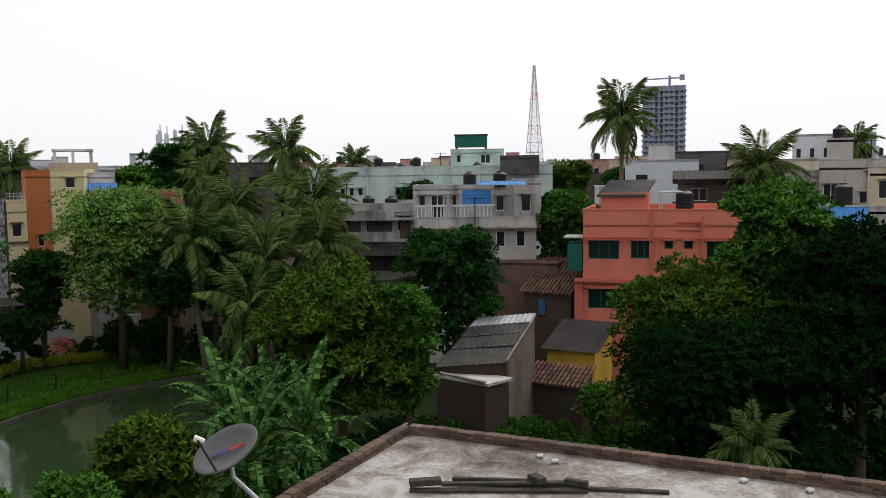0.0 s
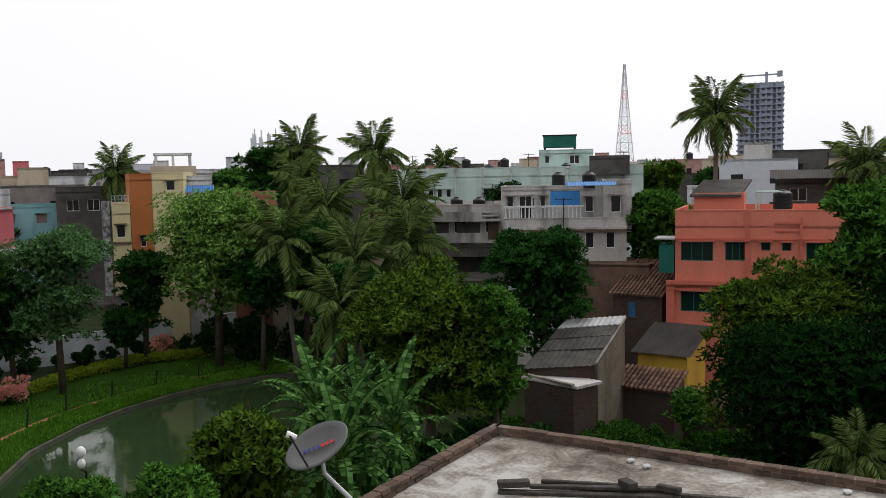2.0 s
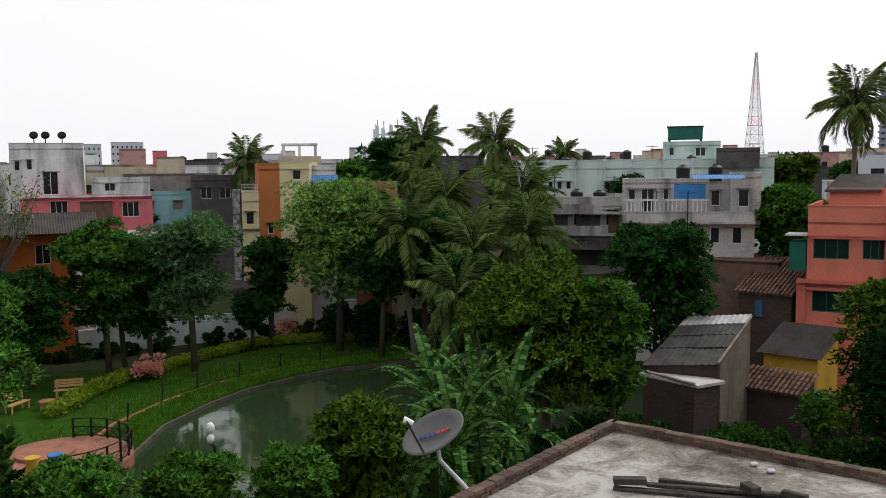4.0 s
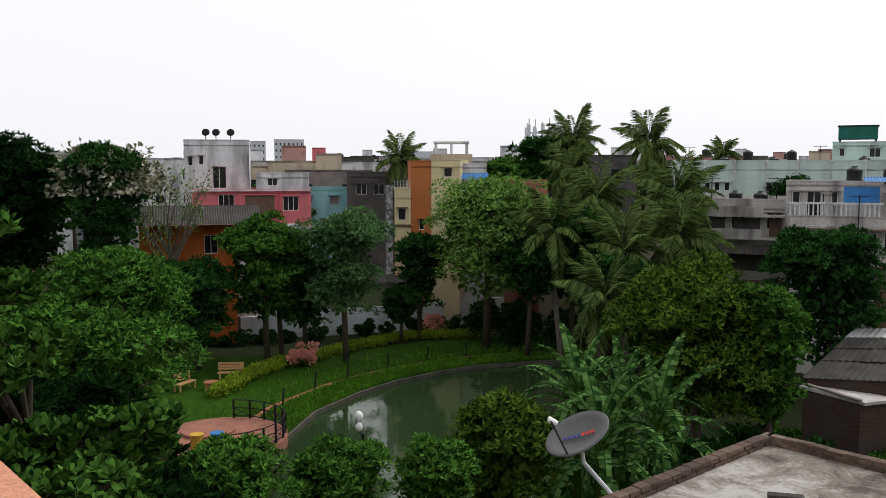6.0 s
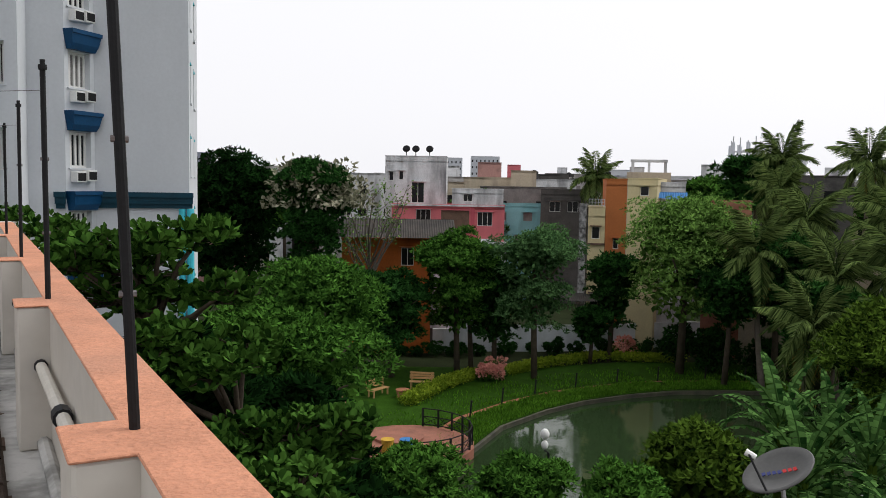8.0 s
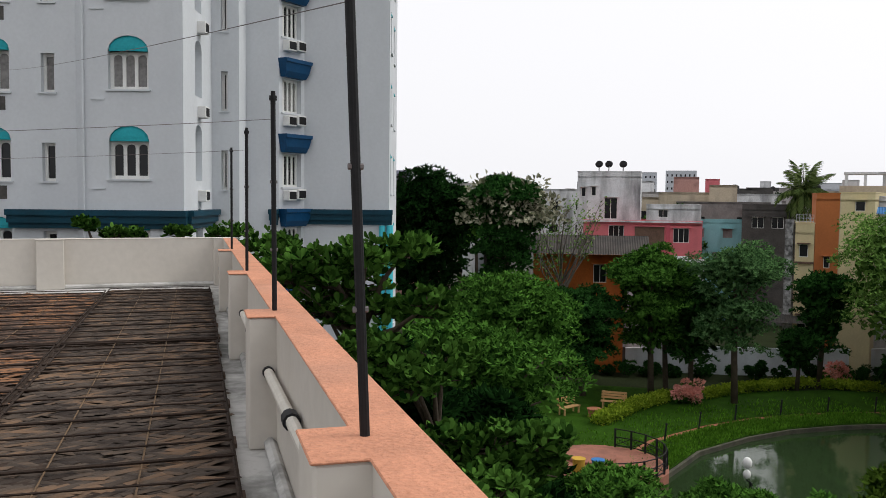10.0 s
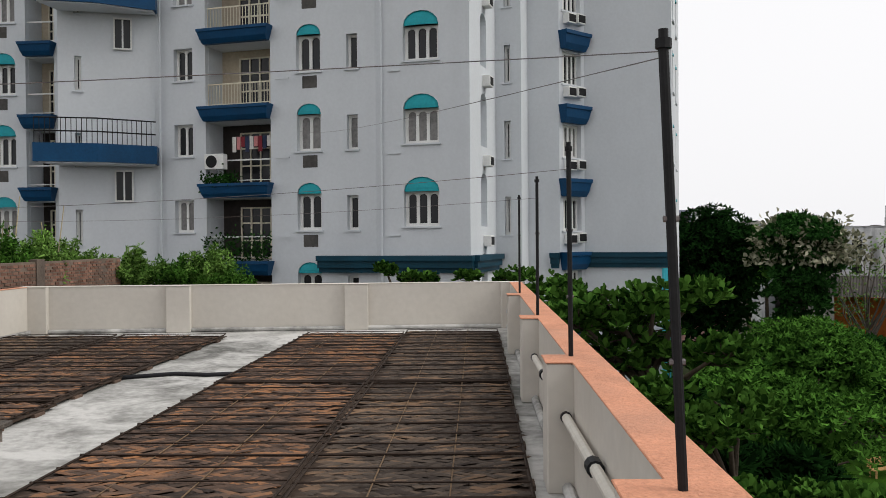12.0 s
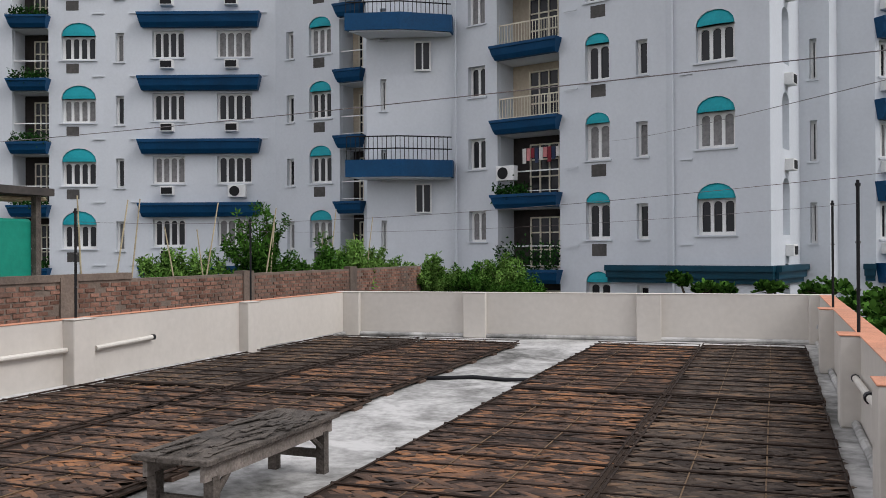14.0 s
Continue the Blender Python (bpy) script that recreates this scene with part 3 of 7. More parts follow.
def almond_tree(x, y, boughs):
    """Large-leaved tree whose limbs carry flat layered sprays of broad round-tipped leaves. boughs: (x, y, z, spread, depth)."""
    t = thing("tree", "leafy tree with broad glossy leaves in layered sprays beside the parapet", "tree", "large-leaved trees", at=(x, y, 0))
    bm = bmesh.new()
    top = max(b[2] for b in boughs) - 1.2
    tube(bm, [(0.2, -0.2, -0.1), (0.1, 0, top * 0.5), (0, 0, top)], [0.2, 0.15, 0.07])
    for bx, by, bz, spread, depth in boughs:
        o = np.array([bx - x, by - y, bz])
        tube(bm, [(0, 0, min(top, bz - 0.5) - 0.3), (o[0] * 0.5, o[1] * 0.5, bz - 0.5), tuple(o)], [0.06, 0.04, 0.02], 5)
        n = int(26 + 75 * spread * spread)
        a = RNG.uniform(0, 6.2832, n)
        r = spread * RNG.random(n) ** 0.5
        tips = o + np.stack([r * np.cos(a), r * np.sin(a), depth * (RNG.uniform(-0.6, 1.0, n) - (r / spread) ** 2 * 0.6)], 1)
        for e in tips[::2]:
            tube(bm, [tuple(o - np.array([0, 0, 0.12])), tuple((o + e) / 2 - np.array([0, 0, 0.05])), tuple(e)], [0.016, 0.012, 0.007], 4)
        base, axis, side = whorls(tips, np.array([0, 0, 1.0]) + unit(n) * 0.55, 9, (0.15, 0.85))
        ln = RNG.uniform(0.12, 0.21, len(base))
        me = leaf_mesh("bough", base, axis, side, ln, ln * 0.52, 0.10, 0.68, True)
        me.materials.append(LEAF_ALMOND)
        ob = new("bough", me)
        ob.parent = t
        ob["kind"] = "stuff"
    part("trunk", bm, BARK, t, smooth=True)
    return t


def frond_mesh(length, droop, mat, pairs=54):
    """One feather leaf of a coconut palm, growing along +x from the origin, arching over."""
    s = np.linspace(0, 1, 12)
    spine = np.stack([length * (s - 0.14 * droop * s ** 3), 0 * s, length * (0.42 * s - (0.34 + 0.75 * droop) * s ** 2.2)], 1)
    k = np.repeat(np.linspace(0.10, 0.99, pairs), 2)
    sg = np.tile([1.0, -1.0], pairs)
    base = np.stack([np.interp(k, s, spine[:, i]) for i in range(3)], 1)
    ll = length * 0.36 * np.sin(np.pi * (0.12 + 0.83 * k)) ** 0.7 * RNG.uniform(0.85, 1.1, len(k))
    axis = np.stack([0.55 + 0.35 * k, sg * 0.75, -0.65 - 0.6 * RNG.random(len(k))], 1)
    side = np.stack([np.ones(len(k)), -sg * 0.5, np.zeros(len(k))], 1)
    me = leaf_mesh("frond", base, axis, side, ll, length * 0.019, 0.1)
    bm = bmesh.new()
    bm.from_mesh(me)
    tube(bm, [tuple(p) for p in spine], [length * (0.012 - 0.010 * q) for q in s], 4)
    bm.to_mesh(me)
    bm.free()
    me.materials.append(mat)
    return me


FRONDS = [frond_mesh(1.0, d, LEAF_PALM) for d in (0.15, 0.55, 1.0)]
OLD_FROND = frond_mesh(1.0, 1.25, LEAF_PALM_OLD)


def coconut_palm(x, y, z, length, wind=0.0):
    """Coconut palm: ringed, gently bent trunk and a head of arching feather leaves."""
    z -= 0.2 * length
    t = thing("coconut_palm", "coconut palm with arching dark green fronds", "palm tree", "coconut palms", at=(x, y, 0))
    bm = bmesh.new()
    lx, ly = RNG.uniform(-1.2, 1.2, 2)
    k = [i / 8 for i in range(9)]
    tube(bm, [(lx * (1 - q) ** 2, ly * (1 - q) ** 2, -0.1 + (z + 0.1) * q) for q in k], [0.22 - 0.10 * q + 0.015 * (i % 2) for i, q in enumerate(k)], 8)
    part("trunk", bm, PALM_BARK, t, smooth=True)
    n = 28
    for i in range(n):
        tier = i / n
        me = OLD_FROND if i in (n - 1, n - 2) else FRONDS[min(2, int(tier * 3))]
        ob = new("frond", me)
        ob.parent = t
        tilt = 66 - 128 * tier + RNG.uniform(-12, 12)
        ln = length * RNG.uniform(0.68, 1.05)
        ob.matrix_basis = Matrix.Translation((0, 0, z)) @ Matrix.Rotation(i * 2.4 + RNG.uniform(-0.2, 0.2), 4, "Z") @ Matrix.Rotation(-radians(tilt), 4, "Y") @ Matrix.Diagonal((ln, ln, ln, 1))
    bm = bmesh.new()
    for i in range(7):
        a = i * 0.9
        bmesh.ops.create_icosphere(bm, subdivisions=1, radius=0.13, matrix=Matrix.Translation((0.28 * math.cos(a), 0.28 * math.sin(a), z - 0.3 - 0.08 * (i % 2))) @ Matrix.Diagonal((1, 1, 1.25, 1)))
    part("coconut_bunch", bm, LEAF_MANGO, t, "bunch of green coconuts")["kind"] = "stuff"
    return t


def banana_leaf(length, droop):
    bm = bmesh.new()
    n = 16
    rows = []
    for i in range(n + 1):
        s = i / n
        cx, cz = length * (s - 0.18 * droop * s ** 3), length * (0.55 * s - (0.35 + 0.75 * droop) * s ** 2.3)
        w = length * 0.095 * math.sin(math.pi * min(1, 0.06 + s * 0.94)) ** 0.55 * (1 - 0.35 * s)
        rows.append((cx, cz, w))
    for i in range(n):
        (x0, z0, w0), (x1, z1, w1) = rows[i], rows[i + 1]
        for sg in (1, -1):
            tear = 0.75 if RNG.random() < 0.4 else 0.98
            xe = x0 + (x1 - x0) * tear
            bm.faces.new([bm.verts.new(p) for p in ((x0, 0, z0), (x1, 0, z1), (xe, sg * w1 * RNG.uniform(0.85, 1.05), z1 + 0.02 - w1 * RNG.uniform(0.1, 0.55)), (x0 + 0.01, sg * w0, z0 - w0 * 0.25))])
    tube(bm, [(r[0], 0, r[1] + 0.005) for r in rows[::2]], [length * (0.014 - 0.011 * k / 8) for k in range(9)], 4)
    me = bpy.data.meshes.new("leaf")
    bm.to_mesh(me)
    bm.free()
    me.materials.append(LEAF_BANANA)
    return me


BANANA_LEAVES = [banana_leaf(1.0, d) for d in (0.1, 0.5, 0.9, 1.2)]


def banana_plant(x, y, z):
    t = thing("banana_plant", "banana plant with long torn drooping leaves", "banana plant", "banana plants", at=(x, y, 0))
    part("stem", one_rod((0, 0, -0.1), (0, 0, z + 0.1), 0.2, 0.10), LEAF_MANGO, t, "green fibrous stem")
    for i in range(22):
        tier = i / 22
        ob = new("leaf", BANANA_LEAVES[min(3, int(tier * 4))])
        ob.parent = t
        ln = RNG.uniform(1.6, 2.7)
        ob.matrix_basis = Matrix.Translation((0, 0, z - 0.9 * tier)) @ Matrix.Rotation(i * 2.4 + RNG.uniform(-0.3, 0.3), 4, "Z") @ Matrix.Rotation(-radians(42 - 62 * tier + RNG.uniform(-8, 8)), 4, "Y") @ Matrix.Diagonal((ln, ln, ln, 1))
    return t


def shrub(name, label, x, y, z, rx, rz, mat, leaf, n, category, clumps=14):
    p, o = crown_points(rx, rz, n, clumps)
    p[:, 2] = np.maximum(p[:, 2] + rz * 0.85, 0.02)
    me = leaf_mesh(name, p, o + unit(n) * 0.8, unit(n), leaf, leaf * 0.5)
    me.materials.append(mat)
    ob = new(name, me)
    ob.location = (x, y, z)
    return tagged(ob, label, category)


# ---- ground, pond and park ----
bank = [(20.2, 33.8), (20.5, 35.2), (21.9, 36.45), (25.4, 39.25), (29.7, 41.0), (33.0, 41.75), (36.8, 41.8), (40.0, 41.35), (43.7, 39.7), (47.4, 37.5),
        (47.6, 34.5), (46.5, 31.0), (42.0, 25.0), (35.0, 21.5), (27.0, 19.6), (20.0, 18.2), (15.5, 19.0), (14.5, 23.0), (16.0, 28.5), (18.8, 32.0)]
far = 1500.0
bm = bmesh.new()
ring = [bm.verts.new((x, y, 0)) for x, y in bank]
cx, cy = sum(p[0] for p in bank) / len(bank), sum(p[1] for p in bank) / len(bank)
outer = []
for x, y in bank:
    d = Vector((x - cx, y - cy)).normalized() * far
    outer.append(bm.verts.new((cx + d.x, cy + d.y, 0)))
for i in range(len(bank)):
    j = (i + 1) % len(bank)
    bm.faces.new((ring[i], outer[i], outer[j], ring[j]))
low = [bm.verts.new((x, y, -0.9)) for x, y in bank]
for i in range(len(bank)):
    j = (i + 1) % len(bank)
    bm.faces.new((low[i], ring[i], ring[j], low[j]))
setting(link("ground", bm, EARTH), "dark damp earth with undergrowth", "ground")
bm = bmesh.new()
bm.faces.new([bm.verts.new((x, y, -0.22)) for x, y in bank])
setting(link("pond_water", bm, WATER), "still dark green pond water", "water")


def strip(bm, pts, w0, w1, z0, z1):
    """A raised band that follows a line, from offset w0 to w1 on its left."""
    if pts:
        offs = []
        for i, p in enumerate(pts):
            d = Vector(pts[min(i + 1, len(pts) - 1)]) - Vector(pts[max(i - 1, 0)])
            nrm = Vector((-d.y, d.x)).normalized()
            offs.append((Vector(p) + nrm * w0, Vector(p) + nrm * w1))
        rows = [[bm.verts.new((q.x, q.y, z)) for q, z in ((u, z0), (u, z1), (v, z1), (v, z0))] for u, v in offs]
        for r, s in zip(rows, rows[1:]):
            for k in range(4):
                bm.faces.new((r[k], r[(k + 1) % 4], s[(k + 1) % 4], s[k]))
        bm.faces.new(rows[0])
        bm.faces.new(rows[-1][::-1])


shore = bank[1:10]
bm = bmesh.new()
strip(bm, shore, -0.06, 0.12, -0.8, 0.03)
setting(link("pond_kerb", bm, STONE), "weathered concrete kerb along the pond", "kerb")
bm = bmesh.new()
strip(bm, shore, 0.13, 2.5, -0.05, 0.07)
setting(link("grass_bank", bm, LAWN), "bright green grass bank by the pond", "grass")
bm = bmesh.new()
strip(bm, shore[1:], 2.52, 2.95, -0.05, 0.04)
setting(link("path", bm, PATH), "narrow trodden red earth path round the pond", "path")
bm = bmesh.new()
strip(bm, shore[1:], 2.97, 9.0, -0.05, 0.06)
setting(link("lawn", bm, LAWN), "mown park lawn", "grass")
bm = bmesh.new()
prism(bm, [(15.0, 41.0), (21.0, 40.3), (25.0, 43.0), (28.5, 46.5), (31.5, 53.0), (26.0, 56.0), (16.0, 52.0)], -0.05, 0.05)
setting(link("lawn_2", bm, LAWN), "shaded park lawn with benches", "grass")

# grass blades on the bank
n = 17000
seg = RNG.integers(0, len(shore) - 1, n)
fr = RNG.random(n)
a = np.array(shore)[seg]
b = np.array(shore)[seg + 1]
dd = (b - a) / np.linalg.norm(b - a, axis=1)[:, None]
pos = a + (b - a) * fr[:, None] + np.stack([-dd[:, 1], dd[:, 0]], 1) * np.where(RNG.random(n) < 0.85, 0.12 + 2.3 * RNG.random(n), 3.1 + 3.5 * RNG.random(n) ** 2)[:, None]
base = np.column_stack([pos, np.full(n, 0.07)])
me = leaf_mesh("grass", base, unit(n) * 0.5 + np.array([0, 0, 1.0]), unit(n), RNG.uniform(0.10, 0.30, n), 0.06)
me.materials.append(GRASS)
tagged(new("grass", me), "tufts of bright grass on the pond bank", "grass", "", "stuff")

# clipped hedge beside the path
for k, (p, q) in enumerate((((22.6, 45.4), (26.4, 48.2)), ((26.4, 48.2), (30.2, 50.2)), ((31.4, 49.6), (36.2, 51.0)), ((36.2, 51.0), (42.0, 51.4)), ((42.5, 51.0), (47.0, 48.0)))):
    n = 2600
    s = RNG.random(n)
    c = np.array(p) + (np.array(q) - np.array(p)) * s[:, None] + RNG.uniform(-0.55, 0.55, (n, 2))
    me = leaf_mesh("hedge", np.column_stack([c, 0.02 + 0.62 * RNG.random(n) ** 0.6]), unit(n) + np.array([0, 0, 0.4]), unit(n), 0.2, 0.11)
    me.materials.append(LEAF_HEDGE)
    tagged(new("hedge", me), "low clipped yellow-green hedge beside the path", "hedge", "hedges")


def flowering_bush(x, y, rx):
    b = shrub("flowering_bush", "round bush covered in salmon-pink blossom", x, y, 0, rx, rx * 0.8, PETAL, 0.22, 1500, "bush")
    n = 900
    p, o = crown_points(rx, rx * 0.7, n, 12)
    p[:, 2] = np.maximum(p[:, 2] + rx * 0.45, 0.02)
    me = leaf_mesh("foliage", p, o + unit(n) * 0.8, unit(n), 0.22, 0.1)
    me.materials.append(LEAF_MID)
    ob = new("foliage", me)
    ob.parent = b
    return b


flowering_bush(30.6, 48.8, 1.15)
flowering_bush(44.4, 51.2, 1.2)
flowering_bush(18.5, 45.5, 0.6)

for x, y in ((24.6, 41.4), (27.9, 43.2), (31.0, 44.2), (34.6, 44.7), (38.0, 44.6), (41.0, 43.9), (43.9, 42.4), (46.2, 41.0)):
    p = thing("marker_post", "short dark iron post beside the path", "post", "path posts", at=(x, y, 0))
    part("post", one_rod((0, 0, -0.05), (0.12, 0.04, 0.95), 0.05, seg=6), DARK_METAL, p)
    part("cap", one_rod((0.12, 0.04, 0.95), (0.13, 0.045, 1.03), 0.075, 0.05, seg=6), DARK_METAL, p)


def park_bench(x, y, rz):
    b = thing("park_bench", "pale wooden slatted park bench on the lawn", "bench", "park benches", at=(x, y, 0.06))
    b.rotation_euler = (0, 0, radians(rz))
    for k in range(3):
        part("seat_slat", one_box(-0.8, 0.8, -0.22 + 0.16 * k, -0.09 + 0.16 * k, 0.42, 0.46), BENCH_WOOD, b)
    for k in range(3):
        part("back_slat", one_box(-0.8, 0.8, 0.27 + 0.03 * k, 0.31 + 0.03 * k, 0.56 + 0.16 * k, 0.69 + 0.16 * k), BENCH_WOOD, b)
    for sx in (-0.65, 0.65):
        part("leg", one_box(sx - 0.04, sx + 0.04, -0.22, -0.14, 0, 0.42), BENCH_WOOD, b)
        part("leg", one_box(sx - 0.04, sx + 0.04, 0.2, 0.27, 0, 1.05), BENCH_WOOD, b)
    return b


park_bench(22.0, 48.2, 25)
park_bench(25.3, 48.8, -35)
stump = thing("stump_table", "low round terracotta stump table on the lawn", "table", at=(23.2, 47.2, 0.06))
part("trunk", one_rod((0, 0, 0), (0, 0, 0.45), 0.36, 0.42, seg=14), CLAY, stump)
part("top", one_rod((0, 0, 0.45), (0, 0, 0.5), 0.46, seg=14), CLAY, stump)

# round red terrace by the pond with railing
tc = (19.0, 37.9)
terrace_pts = [(tc[0] + 3.3 * math.cos(k * math.pi / 9), tc[1] + 3.3 * math.sin(k * math.pi / 9)) for k in range(18)]
bm = bmesh.new()
prism(bm, terrace_pts, -0.8, 0.28)
setting(link("terrace", bm, TERRACE_TILE), "round red-tiled terrace at the pond's edge", "terrace")
for r, z in ((2.1, 0.42), (1.3, 0.56)):
    bm = bmesh.new()
    prism(bm, [(tc[0] - 0.3 + r * math.cos(k * math.pi / 9), tc[1] + 0.6 + r * math.sin(k * math.pi / 9)) for k in range(18)], 0.27, z)
    setting(link("terrace_step", bm, TERRACE_TILE), "curved red step on the terrace", "step")
rail = thing("terrace_railing", "dark iron railing with crossed bars round the terrace", "railing", at=(tc[0], tc[1], 0.28))
angles = [radians(a) for a in range(-110, 51, 16)]
pt = [(3.15 * math.cos(a), 3.15 * math.sin(a)) for a in angles]
for p in pt:
    part("post", one_box(p[0] - 0.04, p[0] + 0.04, p[1] - 0.04, p[1] + 0.04, 0, 1.0), DARK_METAL, rail)
for p, q in zip(pt, pt[1:]):
    for z in (0.12, 0.55, 0.97):
        part("rail", one_rod((*p, z), (*q, z), 0.03, seg=6), DARK_METAL, rail)
    part("cross_bar", one_rod((*p, 0.12), (*q, 0.55), 0.018, seg=5), DARK_METAL, rail)
    part("cross_bar", one_rod((*p, 0.55), (*q, 0.12), 0.018, seg=5), DARK_METAL, rail)
for (x, y), mt, lab in (((17.2, 36.6), HUT_YELLOW, "yellow plastic litter drum on the terrace"), ((18.0, 36.2), BLUE_TARP, "blue plastic litter drum on the terrace")):
    d = thing("litter_drum", lab, "bin", "litter drums", at=(x, y, 0.28))
    part("drum", one_rod((0, 0, 0), (0, 0, 0.75), 0.28, 0.3, seg=14), mt, d)
    part("rim", one_rod((0, 0, 0.75), (0, 0, 0.8), 0.33, seg=14), mt, d)

# park lamp: iron post with a pair of white globes
lamp = thing("park_lamp", "dark iron lamp post with white glass globes", "street lamp", at=(17.6, 24.2, 0))
part("post", one_rod((0, 0, -1.2), (0, 0, 3.9), 0.07, 0.05), DARK_METAL, lamp)
part("bracket", one_rod((-0.28, 0, 3.35), (0.28, 0, 3.35), 0.03, seg=6), DARK_METAL, lamp)
part("bracket", one_rod((-0.22, 0, 2.9), (0.22, 0, 2.9), 0.03, seg=6), DARK_METAL, lamp)
for z, r in ((4.2, 0.13), (4.58, 0.16)):
    bm = bmesh.new()
    bmesh.ops.create_uvsphere(bm, u_segments=14, v_segments=9, radius=r, matrix=Matrix.Translation((-0.16, 0, z)) @ Matrix.Diagonal((1, 1, 1.25, 1)))
    part("globe", bm, LAMP_WHITE, lamp, "white glass globe", True)
part("bracket", one_rod((0, 0, 3.9), (-0.16, 0, 4.0), 0.03, seg=6), DARK_METAL, lamp)

# white park wall with posts
wall_line = [(20.0, 64.5), (28.6, 61.0), (33.5, 59.2), (39.4, 56.4), (45.2, 54.2), (51.8, 53.2), (55.9, 50.6), (61.0, 47.6), (66.0, 43.5)]
pw = thing("park_wall", "white-painted boundary wall of the park", "wall", at=(0, 0, 0))
pw["kind"] = "structure"
for seg_, (p, q) in enumerate(zip(wall_line, wall_line[1:])):
    m = wall_frame(p, q)
    ln = math.hypot(q[0] - p[0], q[1] - p[1])
    high = (1.6, 1.75, 2.05)[min(seg_, 2)]
    part("panel", one_box(0.0, ln, -0.1, 0.1, -0.1, high, m=m), WALL_PARK, pw)
    part("coping", one_box(0.0, ln, -0.13, 0.13, high, high + 0.08, m=m), WALL_PARK, pw)
    if seg_ > 3 or seg_ < 2:
        for k in range(int(ln / 3.4) + 1):
            part("pilaster", one_box(k * 3.4 - 0.14, k * 3.4 + 0.14, 0.1, 0.19, -0.1, high + 0.15, m=m), DARK_WALL, pw)
# bushes at the wall foot
for k in range(34):
    s = (k + 0.3) / 34 * (len(wall_line) - 2)
    i = int(s)
    x = wall_line[i][0] + (wall_line[i + 1][0] - wall_line[i][0]) * (s - i)
    y = wall_line[i][1] + (wall_line[i + 1][1] - wall_line[i][1]) * (s - i)
    shrub("bush", "dark bush at the foot of the white wall", x - 0.7 + RNG.uniform(-0.5, 0.4), y - 1.3 + RNG.uniform(-0.6, 0.3), 0, RNG.uniform(0.5, 1.3), RNG.uniform(0.3, 0.8), LEAF_DARK, 0.2, 900, "bush")


# ---- apartment tower ----
FLOORS = range(-2, 5)
P8, P7, Q1, Q2, P5, C0, C1, C2 = (-35.0, 30.6), (-22.5, 35.3), (-17.6, 35.05), (-16.5, 32.8), (-12.86, 33.945), (-0.5, 30.5), (0.5, 34.2), (1.5, 33.95)
C2b, C2c, C3, C4, C5, C6, C7 = (1.85, 35.4), (3.1, 35.1), (4.25, 36.2), (7.67, 35.3), (9.7, 42.8), (6.0, 52.0), (-33.0, 50.0)
F1, F2 = (-3.97, 31.58), (-3.77, 31.37)   # shallow fold of the front
tower = thing("apartment_tower", "tall white apartment block with blue bands and teal window hoods", "apartment building")


def grid_holes(cols):
    return [(u0, u1, za + 3 * k, zb + 3 * k, arch) for u0, u1, za, zb, arch in cols for k in FLOORS]


FACES = {  # run: (start, end, columns of openings at the reference floor)
    "west": (P8, P7, [(3.1, 4.76, 13.5, 15.3, 1), (5.7, 6.1, 13.4, 14.8, 0), (7.45, 9.0, 13.58, 14.9, 0), (10.53, 12.2, 13.58, 14.9, 0), (0.75, 2.5, 12.6, 15.0, 0)]),
    "middle": (P7, Q1, [(0.6, 1.0, 13.4, 14.7, 0), (1.85, 3.05, 13.48, 15.24, 1), (3.5, 4.75, 12.6, 15.0, 0)]),
    "block": (Q2, P5, [(0.6, 0.85, 13.25, 14.6, 0)]),
    "front": (P5, F1, [(0.6, 1.45, 13.67, 14.95, 0), (2.03, 4.88, 12.56, 15.0, 0), (5.98, 6.98, 13.7, 15.5, 1), (8.03, 8.48, 13.7, 15.0, 0)]),
    "front_right": (F2, C0, [(0.88, 2.23, 13.8, 15.6, 1)]),
    "side": (C0, C1, [(1.5, 2.4, 13.8, 15.8, 1)]),
    "step": (C1, C2, [(0.35, 0.6, 13.5, 15.0, 0)]),
    "bay": (C2c, C3, [(0.22, 1.38, 13.65, 15.0, 0)]),
    "right_side": (C4, C5, [(1.0, 1.5, 13.4, 15.2, 1), (4.0, 4.5, 13.4, 15.2, 1)]),
}
for a, b, cols in FACES.values():
    bm = bmesh.new()
    facade(bm, a, b, 0, 29.5, grid_holes(cols), 0.3)
    part("wall", bm, TOWER_WHITE, tower)
for a, b in ((Q1, Q2), (F1, F2), (C2, C2b), (C2b, C2c), (C3, C4), (C5, C6), (C6, C7), (C7, P8)):
    bm = bmesh.new()
    facade(bm, a, b, 0, 29.5)
    part("wall", bm, TOWER_WHITE, tower)
bm = bmesh.new()
prism(bm, [P8, P7, Q1, Q2, P5, F1, F2, C0, C1, C2, C2b, C2c, C3, C4, C5, C6, C7], 29.5, 29.8)
part("roof", bm, CONCRETE, tower)


